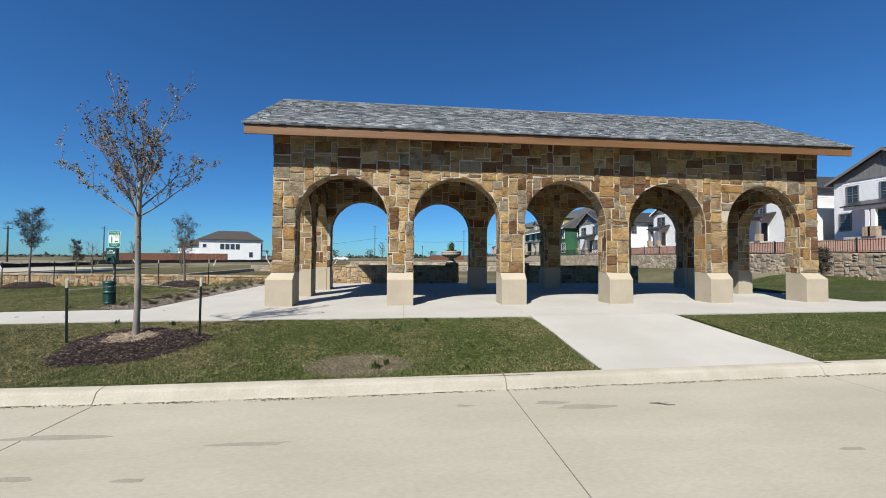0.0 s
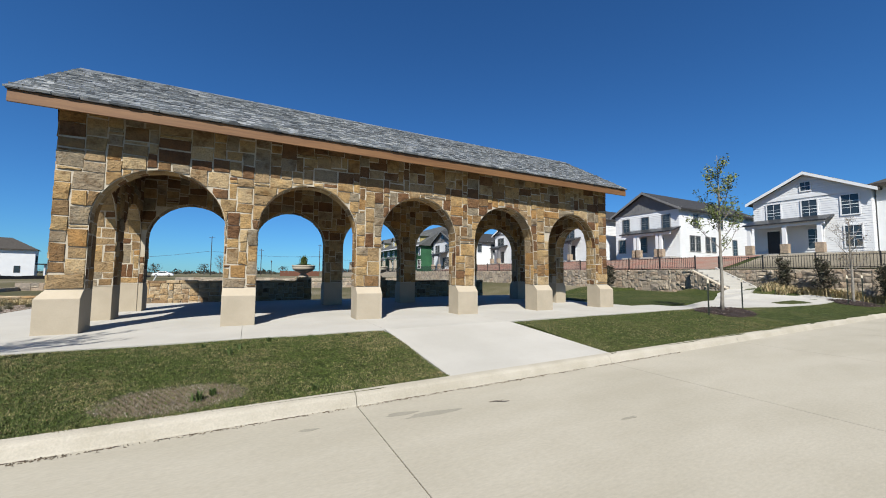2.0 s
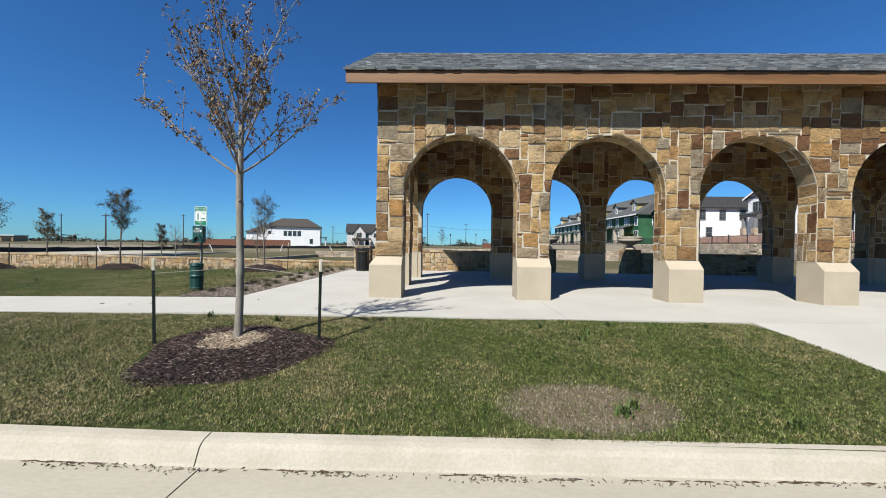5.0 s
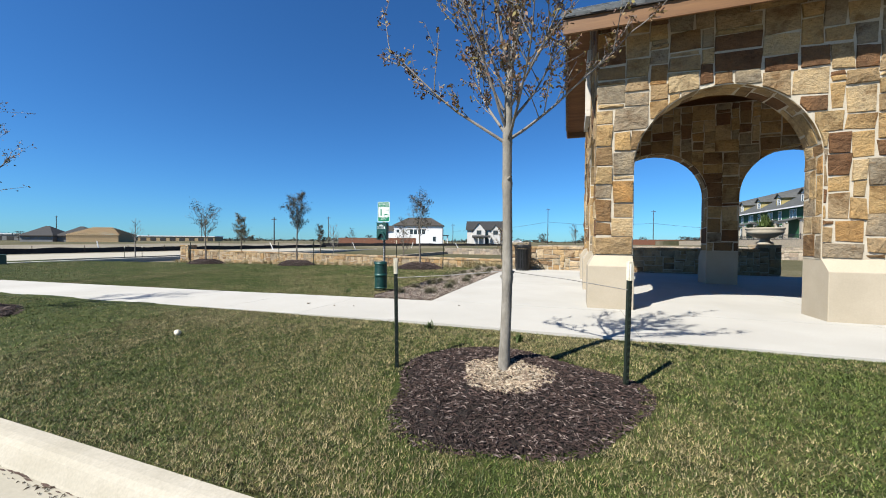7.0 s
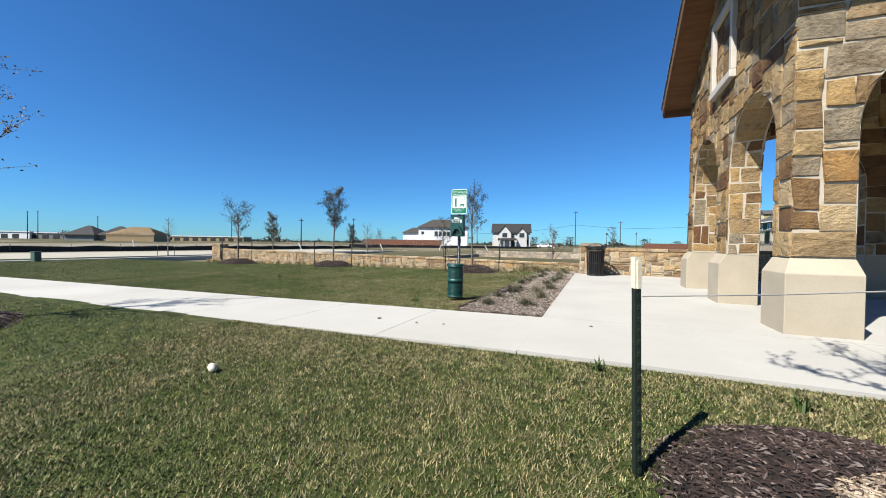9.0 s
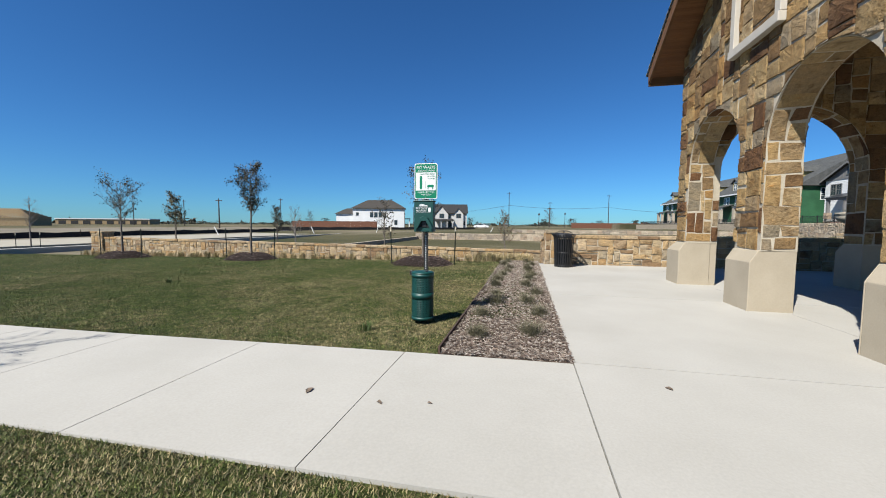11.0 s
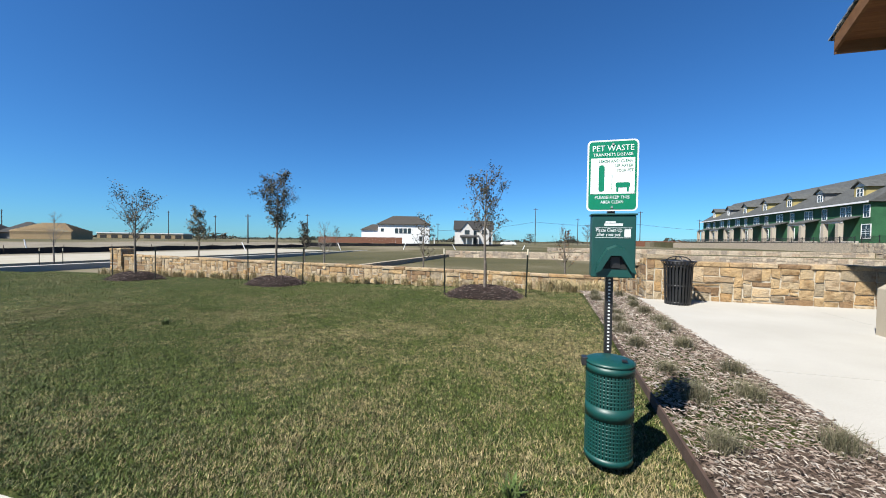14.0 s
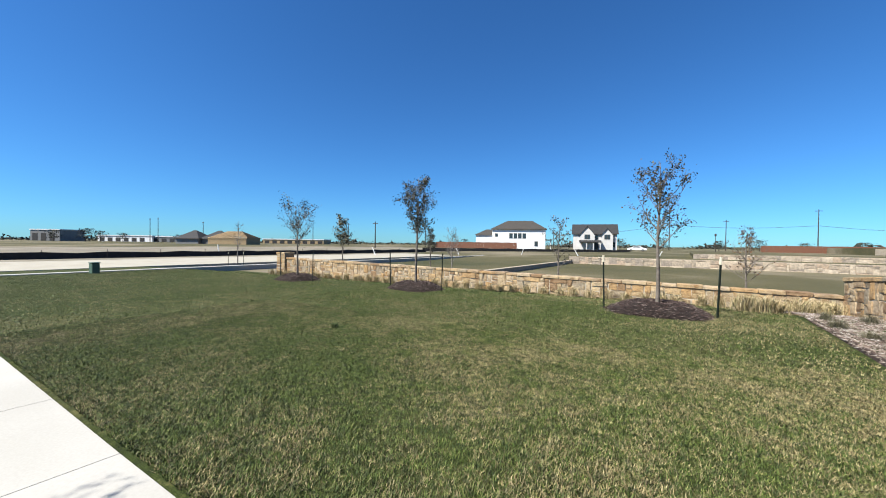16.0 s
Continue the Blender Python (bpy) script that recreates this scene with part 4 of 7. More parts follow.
# ---- plants ----
def grow_tree(height, fork, spread, seed, trunk_r, limbs=9, up=0.75, twigs=3, subs=3, oval=False):
    """Branch paths of a young tree: trunk, limbs from the fork upward, side twigs. Returns paths and twig ends."""
    r = random.Random(seed)
    paths, ends = [], []
    lean = Vector((r.uniform(-0.02, 0.02), r.uniform(-0.02, 0.02), 0))
    trunk = [Vector((0, 0, -0.06)) + (lean * z + Vector((0.012 * math.sin(z * 3 + seed), 0.012 * math.cos(z * 2.3), z))) for z in np.linspace(0, height * 0.93, 14)]
    tr = [max(0.006, trunk_r * (1.22 if i == 0 else 1) * (1 - (i / 13) ** 1.25 * 0.92)) for i in range(14)]
    paths.append((trunk, tr))
    for k in range(limbs):
        f = fork + (0.86 - fork) * (k / max(1, limbs - 1)) ** 1.05
        base = Vector(trunk[min(13, int(f * 13))]).lerp(Vector(trunk[min(13, int(f * 13) + 1)]), f * 13 % 1)
        an = k * 2.4 + r.uniform(-0.4, 0.4)
        ln = spread * ((1.0 - 0.62 * (f - fork) / (1 - fork)) if not oval else (0.55 + 0.5 * math.sin(math.pi * (0.25 + 0.7 * (f - fork) / (0.86 - fork))))) * r.uniform(0.75, 1.15)
        pts, p = [base], base.copy()
        dirn = Vector((math.cos(an), math.sin(an), up * r.uniform(0.6, 1.2)))
        dirn.normalize()
        for s in range(6):
            dirn = (dirn + Vector((r.uniform(-0.14, 0.14), r.uniform(-0.14, 0.14), 0.09))).normalized()
            p = p + dirn * ln / 6
            pts.append(p.copy())
        br = trunk_r * 0.33 * (1 - 0.5 * (f - fork))
        paths.append((pts, [max(0.003, br * (1 - 0.85 * i / 6)) for i in range(7)]))
        ends.append(pts[-1])
        for q in range(subs):
            i0 = r.randint(1, 5)
            b0 = pts[i0]
            d2 = (dirn + Vector((r.uniform(-0.9, 0.9), r.uniform(-0.9, 0.9), r.uniform(-0.1, 0.7)))).normalized()
            l2 = ln * r.uniform(0.22, 0.5)
            p2 = [b0 + d2 * l2 * j / 4 + Vector((r.uniform(-1, 1), r.uniform(-1, 1), r.uniform(-0.5, 1))) * 0.02 * j for j in range(5)]
            paths.append((p2, [max(0.0022, br * 0.4 * (1 - 0.8 * j / 4)) for j in range(5)]))
            ends += p2[2:]
            for w in range(twigs):
                b1 = p2[r.randint(1, 4)]
                d3 = (d2 + Vector((r.uniform(-1, 1), r.uniform(-1, 1), r.uniform(-0.4, 0.8)))).normalized()
                l3 = l2 * r.uniform(0.3, 0.6)
                paths.append(([b1, b1 + d3 * l3 * 0.5, b1 + d3 * l3], [0.004, 0.003, 0.0018]))
                ends += [b1 + d3 * l3 * 0.55, b1 + d3 * l3]
    return paths, ends


def leaves(ends, per, size, scatter, r):
    vs, fs = [], []
    for e in ends:
        for _ in range(per if isinstance(per, int) else (int(per) + (r.random() < per % 1))):
            c = Vector(e) + Vector((r.gauss(0, 1), r.gauss(0, 1), r.gauss(0, 1))) * scatter
            a = Vector((r.uniform(-1, 1), r.uniform(-1, 1), r.uniform(-1, 1))).normalized()
            b_ = a.cross(Vector((r.uniform(-1, 1), r.uniform(-1, 1), r.uniform(-1, 1)))).normalized()
            s = size * r.uniform(0.6, 1.3)
            o = len(vs)
            vs += [c - a * s, c + b_ * s * 0.45, c + a * s, c - b_ * s * 0.45]
            fs.append((o, o + 1, o + 2, o + 3))
    return vs, fs


def tree(name, x, y, z, height, fork, spread, seed, bark, leafmat, per, lsize, scatter, label, trunk_r=0.05, limbs=9, up=0.75, twigs=3, subs=3, group="", oval=False):
    t_ = thing(name, x, y, z, label=label, category="tree", group=group)
    paths, ends = grow_tree(height, fork, spread, seed, trunk_r, limbs, up, twigs, subs, oval)
    vs, fs = tube(*paths[0], seg=9)
    o = link("trunk", vs, fs, bark, t_)
    o.data.polygons.foreach_set("use_smooth", [True] * len(o.data.polygons))
    vs, fs = [], []
    for p, rr in paths[1:]:
        tube(p, rr, 5, vs, fs)
    link("branchwork", vs, fs, "twig" if bark == "bark" else bark, t_)
    if per:
        r = random.Random(seed + 1)
        vs, fs = leaves(ends, per, lsize, scatter, r)
        tagged(link("crown", vs, fs, leafmat, t_), kind="stuff")
    return t_


def stake(x, y, z, h=1.02, lean=0.0, label="dark green steel tree stake with a pale tip", tip=True):
    s = thing("tree_stake", x, y, z, label=label, category="stake", group="tree stakes")
    s.matrix_basis = pose(x, y, z, lean, lean * 0.6, 35)
    bm = bmesh.new()
    add_box(bm, -0.017, 0.017, -0.004, 0.004, -0.15, h)
    add_box(bm, -0.004, 0.004, 0.0041, 0.034, -0.15, h)
    for i in range(int(h / 0.055)):
        add_box(bm, -0.008, 0.008, -0.014, -0.0042, 0.03 + i * 0.055, 0.05 + i * 0.055)
    part("post", bm, "stake", s)
    if tip:
        bm = bmesh.new()
        add_box(bm, -0.019, 0.019, -0.006, 0.006, h - 0.12, h + 0.03)
        add_box(bm, -0.010, 0.010, -0.0162, -0.0062, h - 0.12, h + 0.01)
        add_box(bm, -0.006, 0.006, 0.0062, 0.037, h - 0.12, h + 0.03)
        part("tip", bm, "staketip", s, "pale painted tip")
    return s


def mound(name, x, y, z, rx, ry, h, n, label, seed, pale=True, size=0.045):
    """A low ring of shredded mulch: base mound and loose slivers."""
    r = random.Random(seed)
    m = thing(name, x, y, z, label=label, category="mulch")
    vs, fs = [], []
    hz = lambda a, t_: h * (1 - t_ ** 2.2) * (0.55 + 0.45 * smooth01(0, 0.45, t_)) + 0.02 * noise.noise(Vector((t_ * 5 + seed, a * 2, 0)))
    rim = lambda a: 1 + 0.08 * math.sin(3 * a + seed) + 0.05 * math.sin(5 * a)
    for i in range(11):
        for k in range(36):
            a = 2 * math.pi * k / 36
            t_ = i / 10
            px_, py_ = rx * t_ * rim(a) * math.cos(a), ry * t_ * rim(a) * math.sin(a)
            vs.append((px_, py_, ground_z(x + px_, y + py_) - z + (hz(a, t_) if i < 10 else -0.06)))
    for i in range(10):
        for k in range(36):
            q = (k + 1) % 36
            fs.append((i * 36 + k, i * 36 + q, (i + 1) * 36 + q, (i + 1) * 36 + k))
    base = link("mulch_bed", vs, fs, "mulchbase", m)
    base.data.polygons.foreach_set("use_smooth", [True] * len(fs))
    for mat, cnt, rng_t in (("mulch", n, (0.28 if pale else 0.0, 1.02)), ("palechips", n // 3 if pale else 0, (0.0, 0.36))):
        vs, fs = [], []
        for _ in range(cnt):
            a, t_ = r.uniform(0, 2 * math.pi), math.sqrt(r.uniform(rng_t[0] ** 2, rng_t[1] ** 2))
            p = Vector((rx * t_ * rim(a) * math.cos(a), ry * t_ * rim(a) * math.sin(a), hz(a, min(1, t_)) + r.uniform(0, 0.016)))
            p.z += ground_z(x + p.x, y + p.y) - z
            sliver(vs, fs, p, r, size)
        if vs:
            tagged(link("mulch_litter" if mat == "mulch" else "root_soil", vs, fs, mat, m), kind="stuff")
    return m


def sliver(vs, fs, p, r, size):
    an = r.uniform(0, 2 * math.pi)
    d = Vector((math.cos(an), math.sin(an), r.uniform(-0.3, 0.35)))
    s = Vector((-d.y, d.x, 0)) * r.uniform(0.1, 0.2)
    L = size * r.uniform(0.5, 1.3)
    o = len(vs)
    vs += [p - d * L, p + s * L + Vector((0, 0, 0.003)), p + d * L, p - s * L, p + Vector((0, 0, 0.01))]
    fs += [(o, o + 3, o + 4), (o + 3, o + 2, o + 4), (o + 2, o + 1, o + 4), (o + 1, o, o + 4)]


def tuft(x, y, z, n, h, spread, mat, r, vs, fs, wide=0.006):
    for _ in range(n):
        an = r.uniform(0, 2 * math.pi)
        b0 = Vector((x + r.gauss(0, spread * 0.3), y + r.gauss(0, spread * 0.3), z - 0.01))
        L = h * r.uniform(0.5, 1.15)
        out = Vector((math.cos(an), math.sin(an), 0)) * spread * r.uniform(0.2, 1.2)
        s = Vector((-math.sin(an), math.cos(an), 0)) * wide
        mid = b0 + out * 0.35 + Vector((0, 0, L * 0.65))
        tip = b0 + out + Vector((0, 0, L * r.uniform(0.75, 1.0)))
        o = len(vs)
        vs += [b0 - s, b0 + s, mid + s * 0.8, mid - s * 0.8, tip]
        fs += [(o, o + 1, o + 2, o + 3), (o + 3, o + 2, o + 4)]


def vase_tree(x, y, z):
    """Young tree whose limbs fan out and up from one fork, with bud clusters on the outer twigs."""
    t_ = thing("young_tree", x, y, z, label="young bare tree with russet and yellow opening buds", category="tree")
    r = random.Random(8)
    fork = 2.02
    wig = lambda k: Vector((0.016 * math.sin(2.1 * k) + 0.018 * k, 0.012 * math.cos(1.7 * k), 0))
    zs = [-0.1, 0.0, 0.08, 0.3, 0.6, 0.82, 0.88, 0.94, 1.3, 1.62, 1.68, 1.74, 2.0, fork, 2.4, 2.7]
    rad = [0.085, 0.066, 0.052, 0.046, 0.044, 0.044, 0.052, 0.044, 0.041, 0.040, 0.046, 0.040, 0.040, 0.043, 0.032, 0.028]
    vs, fs = tube([wig(k) + Vector((0, 0, k)) for k in zs], rad, seg=12)
    for kz, ka in ((0.9, 0.4), (0.86, 3.3), (1.7, 5.2), (0.45, 2.0), (1.25, 1.0)):
        d = Vector((math.cos(ka), math.sin(ka), 0.5))
        c = wig(kz) + Vector((0, 0, kz))
        tube([c, c + d * 0.045, c + d * 0.062], [0.024, 0.016, 0.006], 7, vs, fs)
    o = link("trunk", vs, fs, "bark", t_)
    o.data.polygons.foreach_set("use_smooth", [True] * len(o.data.polygons))
    tips = []

    def limb(p, d, length, r0, r1, bend, n=8):
        pts = [p.copy()]
        for _ in range(n):
            d = (d + Vector((r.uniform(-0.1, 0.1), r.uniform(-0.1, 0.1), bend))).normalized()
            p = p + d * length / n
            pts.append(p.copy())
        return pts, [r0 + (r1 - r0) * (i / n) ** 0.8 for i in range(n + 1)], d

    def dress(pts, d, length, vs, fs, first, count, r0):
        for q in range(count):
            i0 = min(len(pts) - 2, first + int((len(pts) - 1 - first) * q / count))
            base = pts[i0].lerp(pts[i0 + 1], r.random())
            side = (d + Vector((r.uniform(-0.9, 0.9), r.uniform(-0.9, 0.9), r.uniform(-0.25, 0.55)))).normalized()
            l2 = length * r.uniform(0.16, 0.36)
            p2, r2, d2 = limb(base, side, l2, r0 * 0.5, 0.0028, 0.04, 5)
            tube(p2, r2, 5, vs, fs)
            tips.extend(p2[2:])
            for _ in range(2):
                p3, r3, d3 = limb(p2[r.randint(1, 4)], (d2 + Vector((r.uniform(-1, 1), r.uniform(-1, 1), r.uniform(-0.3, 0.7)))).normalized(), l2 * r.uniform(0.3, 0.6), 0.0032, 0.002, 0.03, 3)
                tube(p3, r3, 4, vs, fs)
                tips.extend(p3[1:])

    limbs = [(0.0, 1.55, 0.98, 3.35), (0.03, 1.35, 1.05, 0.1), (0.02, 1.2, 1.15, 5.2), (0.06, 1.45, 0.72, 2.3), (0.10, 1.5, 0.62, 4.1), (0.14, 1.45, 0.70, 0.9), (0.20, 1.4, 0.52, 2.9),
             (0.28, 1.2, 0.66, 5.7), (0.36, 1.35, 0.42, 3.7), (0.45, 1.0, 0.75, 1.6), (0.55, 1.3, 0.30, 4.8)]
    for k, (dz, length, lean, an) in enumerate(limbs):
        vs, fs = [], []
        base = wig(fork + dz) + Vector((0, 0, fork + dz))
        pts, rr_, d = limb(base, Vector((math.sin(lean) * math.cos(an), math.sin(lean) * math.sin(an), math.cos(lean))), length * 0.92, 0.0155 - 0.006 * dz, 0.0035, 0.05)
        tube(pts, rr_, 7, vs, fs)
        tips += pts[-2:]
        dress(pts, d, length, vs, fs, 2, 10, 0.010)
        link("limb", vs, fs, "twig", t_)
    for an, lean, length in ((0.4, 0.16, 1.75), (3.5, 0.30, 1.5), (1.7, 0.36, 1.2), (5.3, 0.42, 1.1)):
        vs, fs = [], []
        pts, rr_, d = limb(wig(2.62) + Vector((0, 0, 2.62)), Vector((math.sin(lean) * math.cos(an), math.sin(lean) * math.sin(an), math.cos(lean))), length, 0.017, 0.0035, 0.03)
        tube(pts, rr_, 7, vs, fs)
        tips += pts[-2:]
        dress(pts, d, length, vs, fs, 2, 8, 0.011)
        link("limb", vs, fs, "twig", t_)
    vs, fs = [], []
    for e in tips:
        if r.random() < 0.85:
            c2 = e + Vector((r.gauss(0, 1), r.gauss(0, 1), r.gauss(0, 1))) * 0.012
            v2, f2 = leaves([c2], r.choice([2, 3, 4, 5, 7]), 0.021, 0.018, r)
            o = len(vs)
            vs += v2
            fs += [tuple(o + i for i in f) for f in f2]
    tagged(link("crown", vs, fs, "bud", t_), kind="stuff")
    return t_


# young tree on the verge with opening russet buds
TX, TY = -3.92, 5.95
tz = ground_z(TX, TY)
mound("mulch_ring", TX + 0.05, TY - 0.16, tz, 1.0, 0.84, 0.15, 11000, "mound of dark shredded mulch with pale soil at the trunk", 1, True, 0.026)
vase_tree(TX, TY, tz + 0.02)
for sx, sy in ((-4.92, 5.92), (-2.94, 6.0)):
    stake(sx, sy, ground_z(sx, sy), 1.02, -1.2 if sx < -4 else 0.8)
wv, wf = tube([(-4.92, 5.92, tz + 0.86), (-4.4, 5.94, tz + 0.90), (TX - 0.06, TY - 0.05, tz + 0.95), (TX + 0.05, TY, tz + 0.95), (-3.4, 5.98, tz + 0.90), (-2.94, 6.0, tz + 0.83)], [0.0032] * 6, 5)
tagged(link("guy_wire", wv, wf, "wire"), "thin twisted galvanised wire tied between two stakes", "wire")

# east verge trees and the one at the corner of the verge to the west
tree("young_tree", 16.1, 6.87, ground_z(16.1, 6.87), 6.3, 0.37, 1.3, 31, "bark", "newleaf", 4, 0.05, 0.07, "slim young street tree coming into yellow-green leaf", 0.06, 13, 1.1, 3, 4)
mound("mulch_ring", 16.1, 6.8, ground_z(16.1, 6.8), 1.35, 0.9, 0.12, 700, "dark mulch ring round a street tree", 2, False, 0.07)
for sx, sy in ((14.5, 6.5), (17.5, 6.85)):
    stake(sx, sy, ground_z(sx, sy), 1.2)
tree("young_tree", 26.6, 6.3, ground_z(26.6, 6.3), 4.6, 0.30, 1.5, 33, "bark", "bud", 2, 0.02, 0.05, "bare young street tree with fine pale twigs", 0.06, 14, 0.9, 4, 5)
mound("mulch_ring", 26.6, 6.3, ground_z(26.6, 6.3), 1.15, 0.9, 0.12, 700, "dark mulch ring round a street tree", 4, False, 0.07)
for sx in (25.6, 27.5):
    stake(sx, 6.2, ground_z(sx, 6.2), 1.35)
mound("mulch_ring", -12.9, 5.75, ground_z(-12.9, 5.75), 1.0, 0.85, 0.15, 1500, "dark mulch ring on the verge", 6, False, 0.06)
tree("young_tree", -13.0, 5.75, ground_z(-13, 5.75) + 0.05, 4.0, 0.41, 1.5, 22, "bark", "bud", 4, 0.021, 0.028, "young bare tree with a few russet buds", 0.06, 13, 0.62, 4, 4)

# three dark-leaved trees along the lawn wall
for i, (x, y, h, sp, per, lm) in enumerate(((-9.45, 17.45, 3.5, 0.85, 1.6, "bud"), (-16.4, 18.1, 4.0, 0.78, 4.5, "leaf"), (-22.4, 17.95, 3.35, 1.05, 1.4, "leaf"))):
    z = ground_z(x, y)
    tree("staked_tree", x, y, z, h, 0.44, sp, 50 + i * 3, "darkbark", "leaf", per, 0.034, 0.06, "slim staked tree with small dark olive leaves", 0.045, 14, 1.0, 4, 5, "trees along the lawn wall", True)
    mound("mulch_ring", x, y, z, 1.0, 0.8, 0.28, 2600, "dark mulch ring round a staked tree", 60 + i, False, 0.06)
    for sx in (-1.05, 1.05):
        stake(x + sx, y - 0.05, ground_z(x + sx, y), 1.18, 1.5 * sx, "dark steel tree stake in the lawn", tip=(i == 0))
# trees beyond the wall
for x, y, z, h, sp, per, lm, sd in ((-26.8, 24.4, -0.5, 3.9, 0.85, 2.5, "tuft", 71), (-25.0, 31.4, -0.5, 3.3, 0.8, 2.0, "leaf", 72), (-20.0, 26.3, -0.6, 3.0, 1.1, 0, "leaf", 73), (-13.6, 24.7, -0.72, 3.6, 0.95, 0.5, "leaf", 74),
                               (-7.2, 24.4, -0.72, 2.9, 0.8, 0.3, "bud", 75), (-36.8, 23.3, -0.5, 3.6, 0.9, 0, "bud", 76), (-40, 60, -0.4, 4, 1.2, 0.6, "leaf", 77), (-3.0, 60, 0.0, 4, 1.2, 0.6, "leaf", 78)):
    tree("field_tree", x, y, z, h, 0.34, sp, sd, "darkbark" if per else "twig", lm, per, 0.05, 0.06, "small tree beyond the lawn wall", 0.045, 13, 0.9, 4, 5, "field trees")
stake(-37.9, 23.2, -0.55, 1.0), stake(-35.8, 23.2, -0.5, 1.0)
mound("mulch_ring", -36.8, 23.3, -0.5, 1.2, 0.9, 0.14, 400, "dark mulch ring round a far tree", 77, False, 0.1)

# planting bed beside the apron
r = random.Random(5)
bed = tagged(thing("planting_bed", label="strip of weathered wood-chip mulch with steel edging"), category="planting bed", kind="structure")
BX0, BX1, BY0, BY1 = -7.0, -5.775, 9.2, 20.9
link("soil", [(BX0, BY0, -0.03), (BX1, BY0, 0.0), (BX1, 17.7, 0.0), (-5.6, 18.2, 0.0), (-5.6, BY1, -0.26), (BX0, BY1, -0.28), (BX0, BY0, -0.2), (BX1, BY0, -0.2)], [(0, 1, 2, 3, 4, 5), (0, 6, 7, 1)], "soil", bed)
vs, fs = [], []
for i in range(22000):
    y = BY0 + (BY1 - BY0) * r.random() ** 1.5
    sliver(vs, fs, Vector((r.uniform(BX0 + 0.01, BX1 - 0.01), y, r.uniform(-0.015, 0.03) - 0.28 * smooth01(18.0, 21.4, y))), r, 0.022 + 0.02 * smooth01(10, 15, y))
tagged(link("wood_chips", vs, fs, "chips", bed), kind="stuff")
prism("steel_edging", [(BX0 - 0.03, -0.2), (BX0 - 0.012, -0.2), (BX0 - 0.012, 0.035), (BX0 - 0.03, 0.035)], lambda u, v: (u, BY0 + 0.05, v), lambda u, v: (u + 0.1, 18.2, v - 0.01), "edging", bed)
for row, bx in enumerate((-6.72, -6.1)):
    y = 9.75 + 0.25 * row
    while y < 18.2:
        vs, fs = [], []
        tuft(0, 0, 0, 420, r.uniform(0.14, 0.21), r.uniform(0.14, 0.19), "tuft", r, vs, fs, 0.0018)
        o = link("grass_clump", vs, fs, "tuft" if r.random() < 0.95 else "straw")
        o.matrix_basis = pose(bx + r.uniform(-0.1, 0.1), y, 0.0)
        tagged(o, "small grey-green ornamental grass clump in the mulch", "grass clump", "grass clumps in the bed")
        y += r.uniform(0.68, 0.95)
# straw-coloured grasses at the foot of the lawn wall
x = -29.0
while x < -6.0:
    wy = 21.15
    vs, fs = [], []
    tuft(0, 0, 0, 150, r.uniform(0.28, 0.44), 0.24, "straw", r, vs, fs, 0.006)
    o = link("straw_grass", vs, fs, "straw")
    o.matrix_basis = pose(x, wy + r.uniform(-0.12, 0.1), ground_z(x, wy) + 0.0)
    tagged(o, "dry straw-coloured ornamental grass at the wall foot", "grass clump", "straw grasses along the wall")
    x += r.uniform(0.36, 0.62)
for i in range(26):
    vs, fs = [], []
    tuft(0, 0, 0, 110, r.uniform(0.3, 0.5), 0.26, "straw", r, vs, fs, 0.006)
    o = link("straw_grass", vs, fs, "straw")
    gx_, gy_ = r.uniform(-8.2, -6.0), r.uniform(18.9, 21.0)
    o.matrix_basis = pose(gx_, gy_, ground_z(gx_, gy_))
    tagged(o, "dry straw-coloured ornamental grass at the wall foot", "grass clump", "straw grasses along the wall")

# grass blades on the lawns the camera passes
def blades(name, n, xr, yr, keep, h, parent, seed, mat="blade", wide=0.0045):
    g = np.random.default_rng(seed)
    x, y = g.uniform(*xr, n), g.uniform(*yr, n)
    ok = keep(x, y)
    x, y = x[ok], y[ok]
    n = len(x)
    z = np.array([ground_z(float(a), float(c)) + 0.018 * noise.noise(Vector((a * 0.7, c * 0.7, 0))) for a, c in zip(x, y)])
    an, ln = g.uniform(0, 2 * np.pi, n), h * g.uniform(0.5, 1.25, n)
    lean = g.uniform(0.3, 1.6, n) * ln
    co = np.empty((n, 3, 3))
    sx, sy = -np.sin(an) * wide, np.cos(an) * wide
    co[:, 0] = np.stack([x - sx, y - sy, z - 0.006], 1)
    co[:, 1] = np.stack([x + sx, y + sy, z - 0.006], 1)
    co[:, 2] = np.stack([x + np.cos(an) * lean, y + np.sin(an) * lean, z + ln * 0.8], 1)
    me = bpy.data.meshes.new(name)
    me.vertices.add(3 * n)
    me.vertices.foreach_set("co", co.ravel())
    me.loops.add(3 * n)
    me.loops.foreach_set("vertex_index", np.arange(3 * n))
    me.polygons.add(n)
    me.polygons.foreach_set("loop_start", np.arange(0, 3 * n, 3))
    me.update(calc_edges=True)
    me.materials.append(M[mat])
    ob = new(name, me)
    return tagged(ob, "short mown grass blades, green and straw mixed", "grass", kind="stuff")


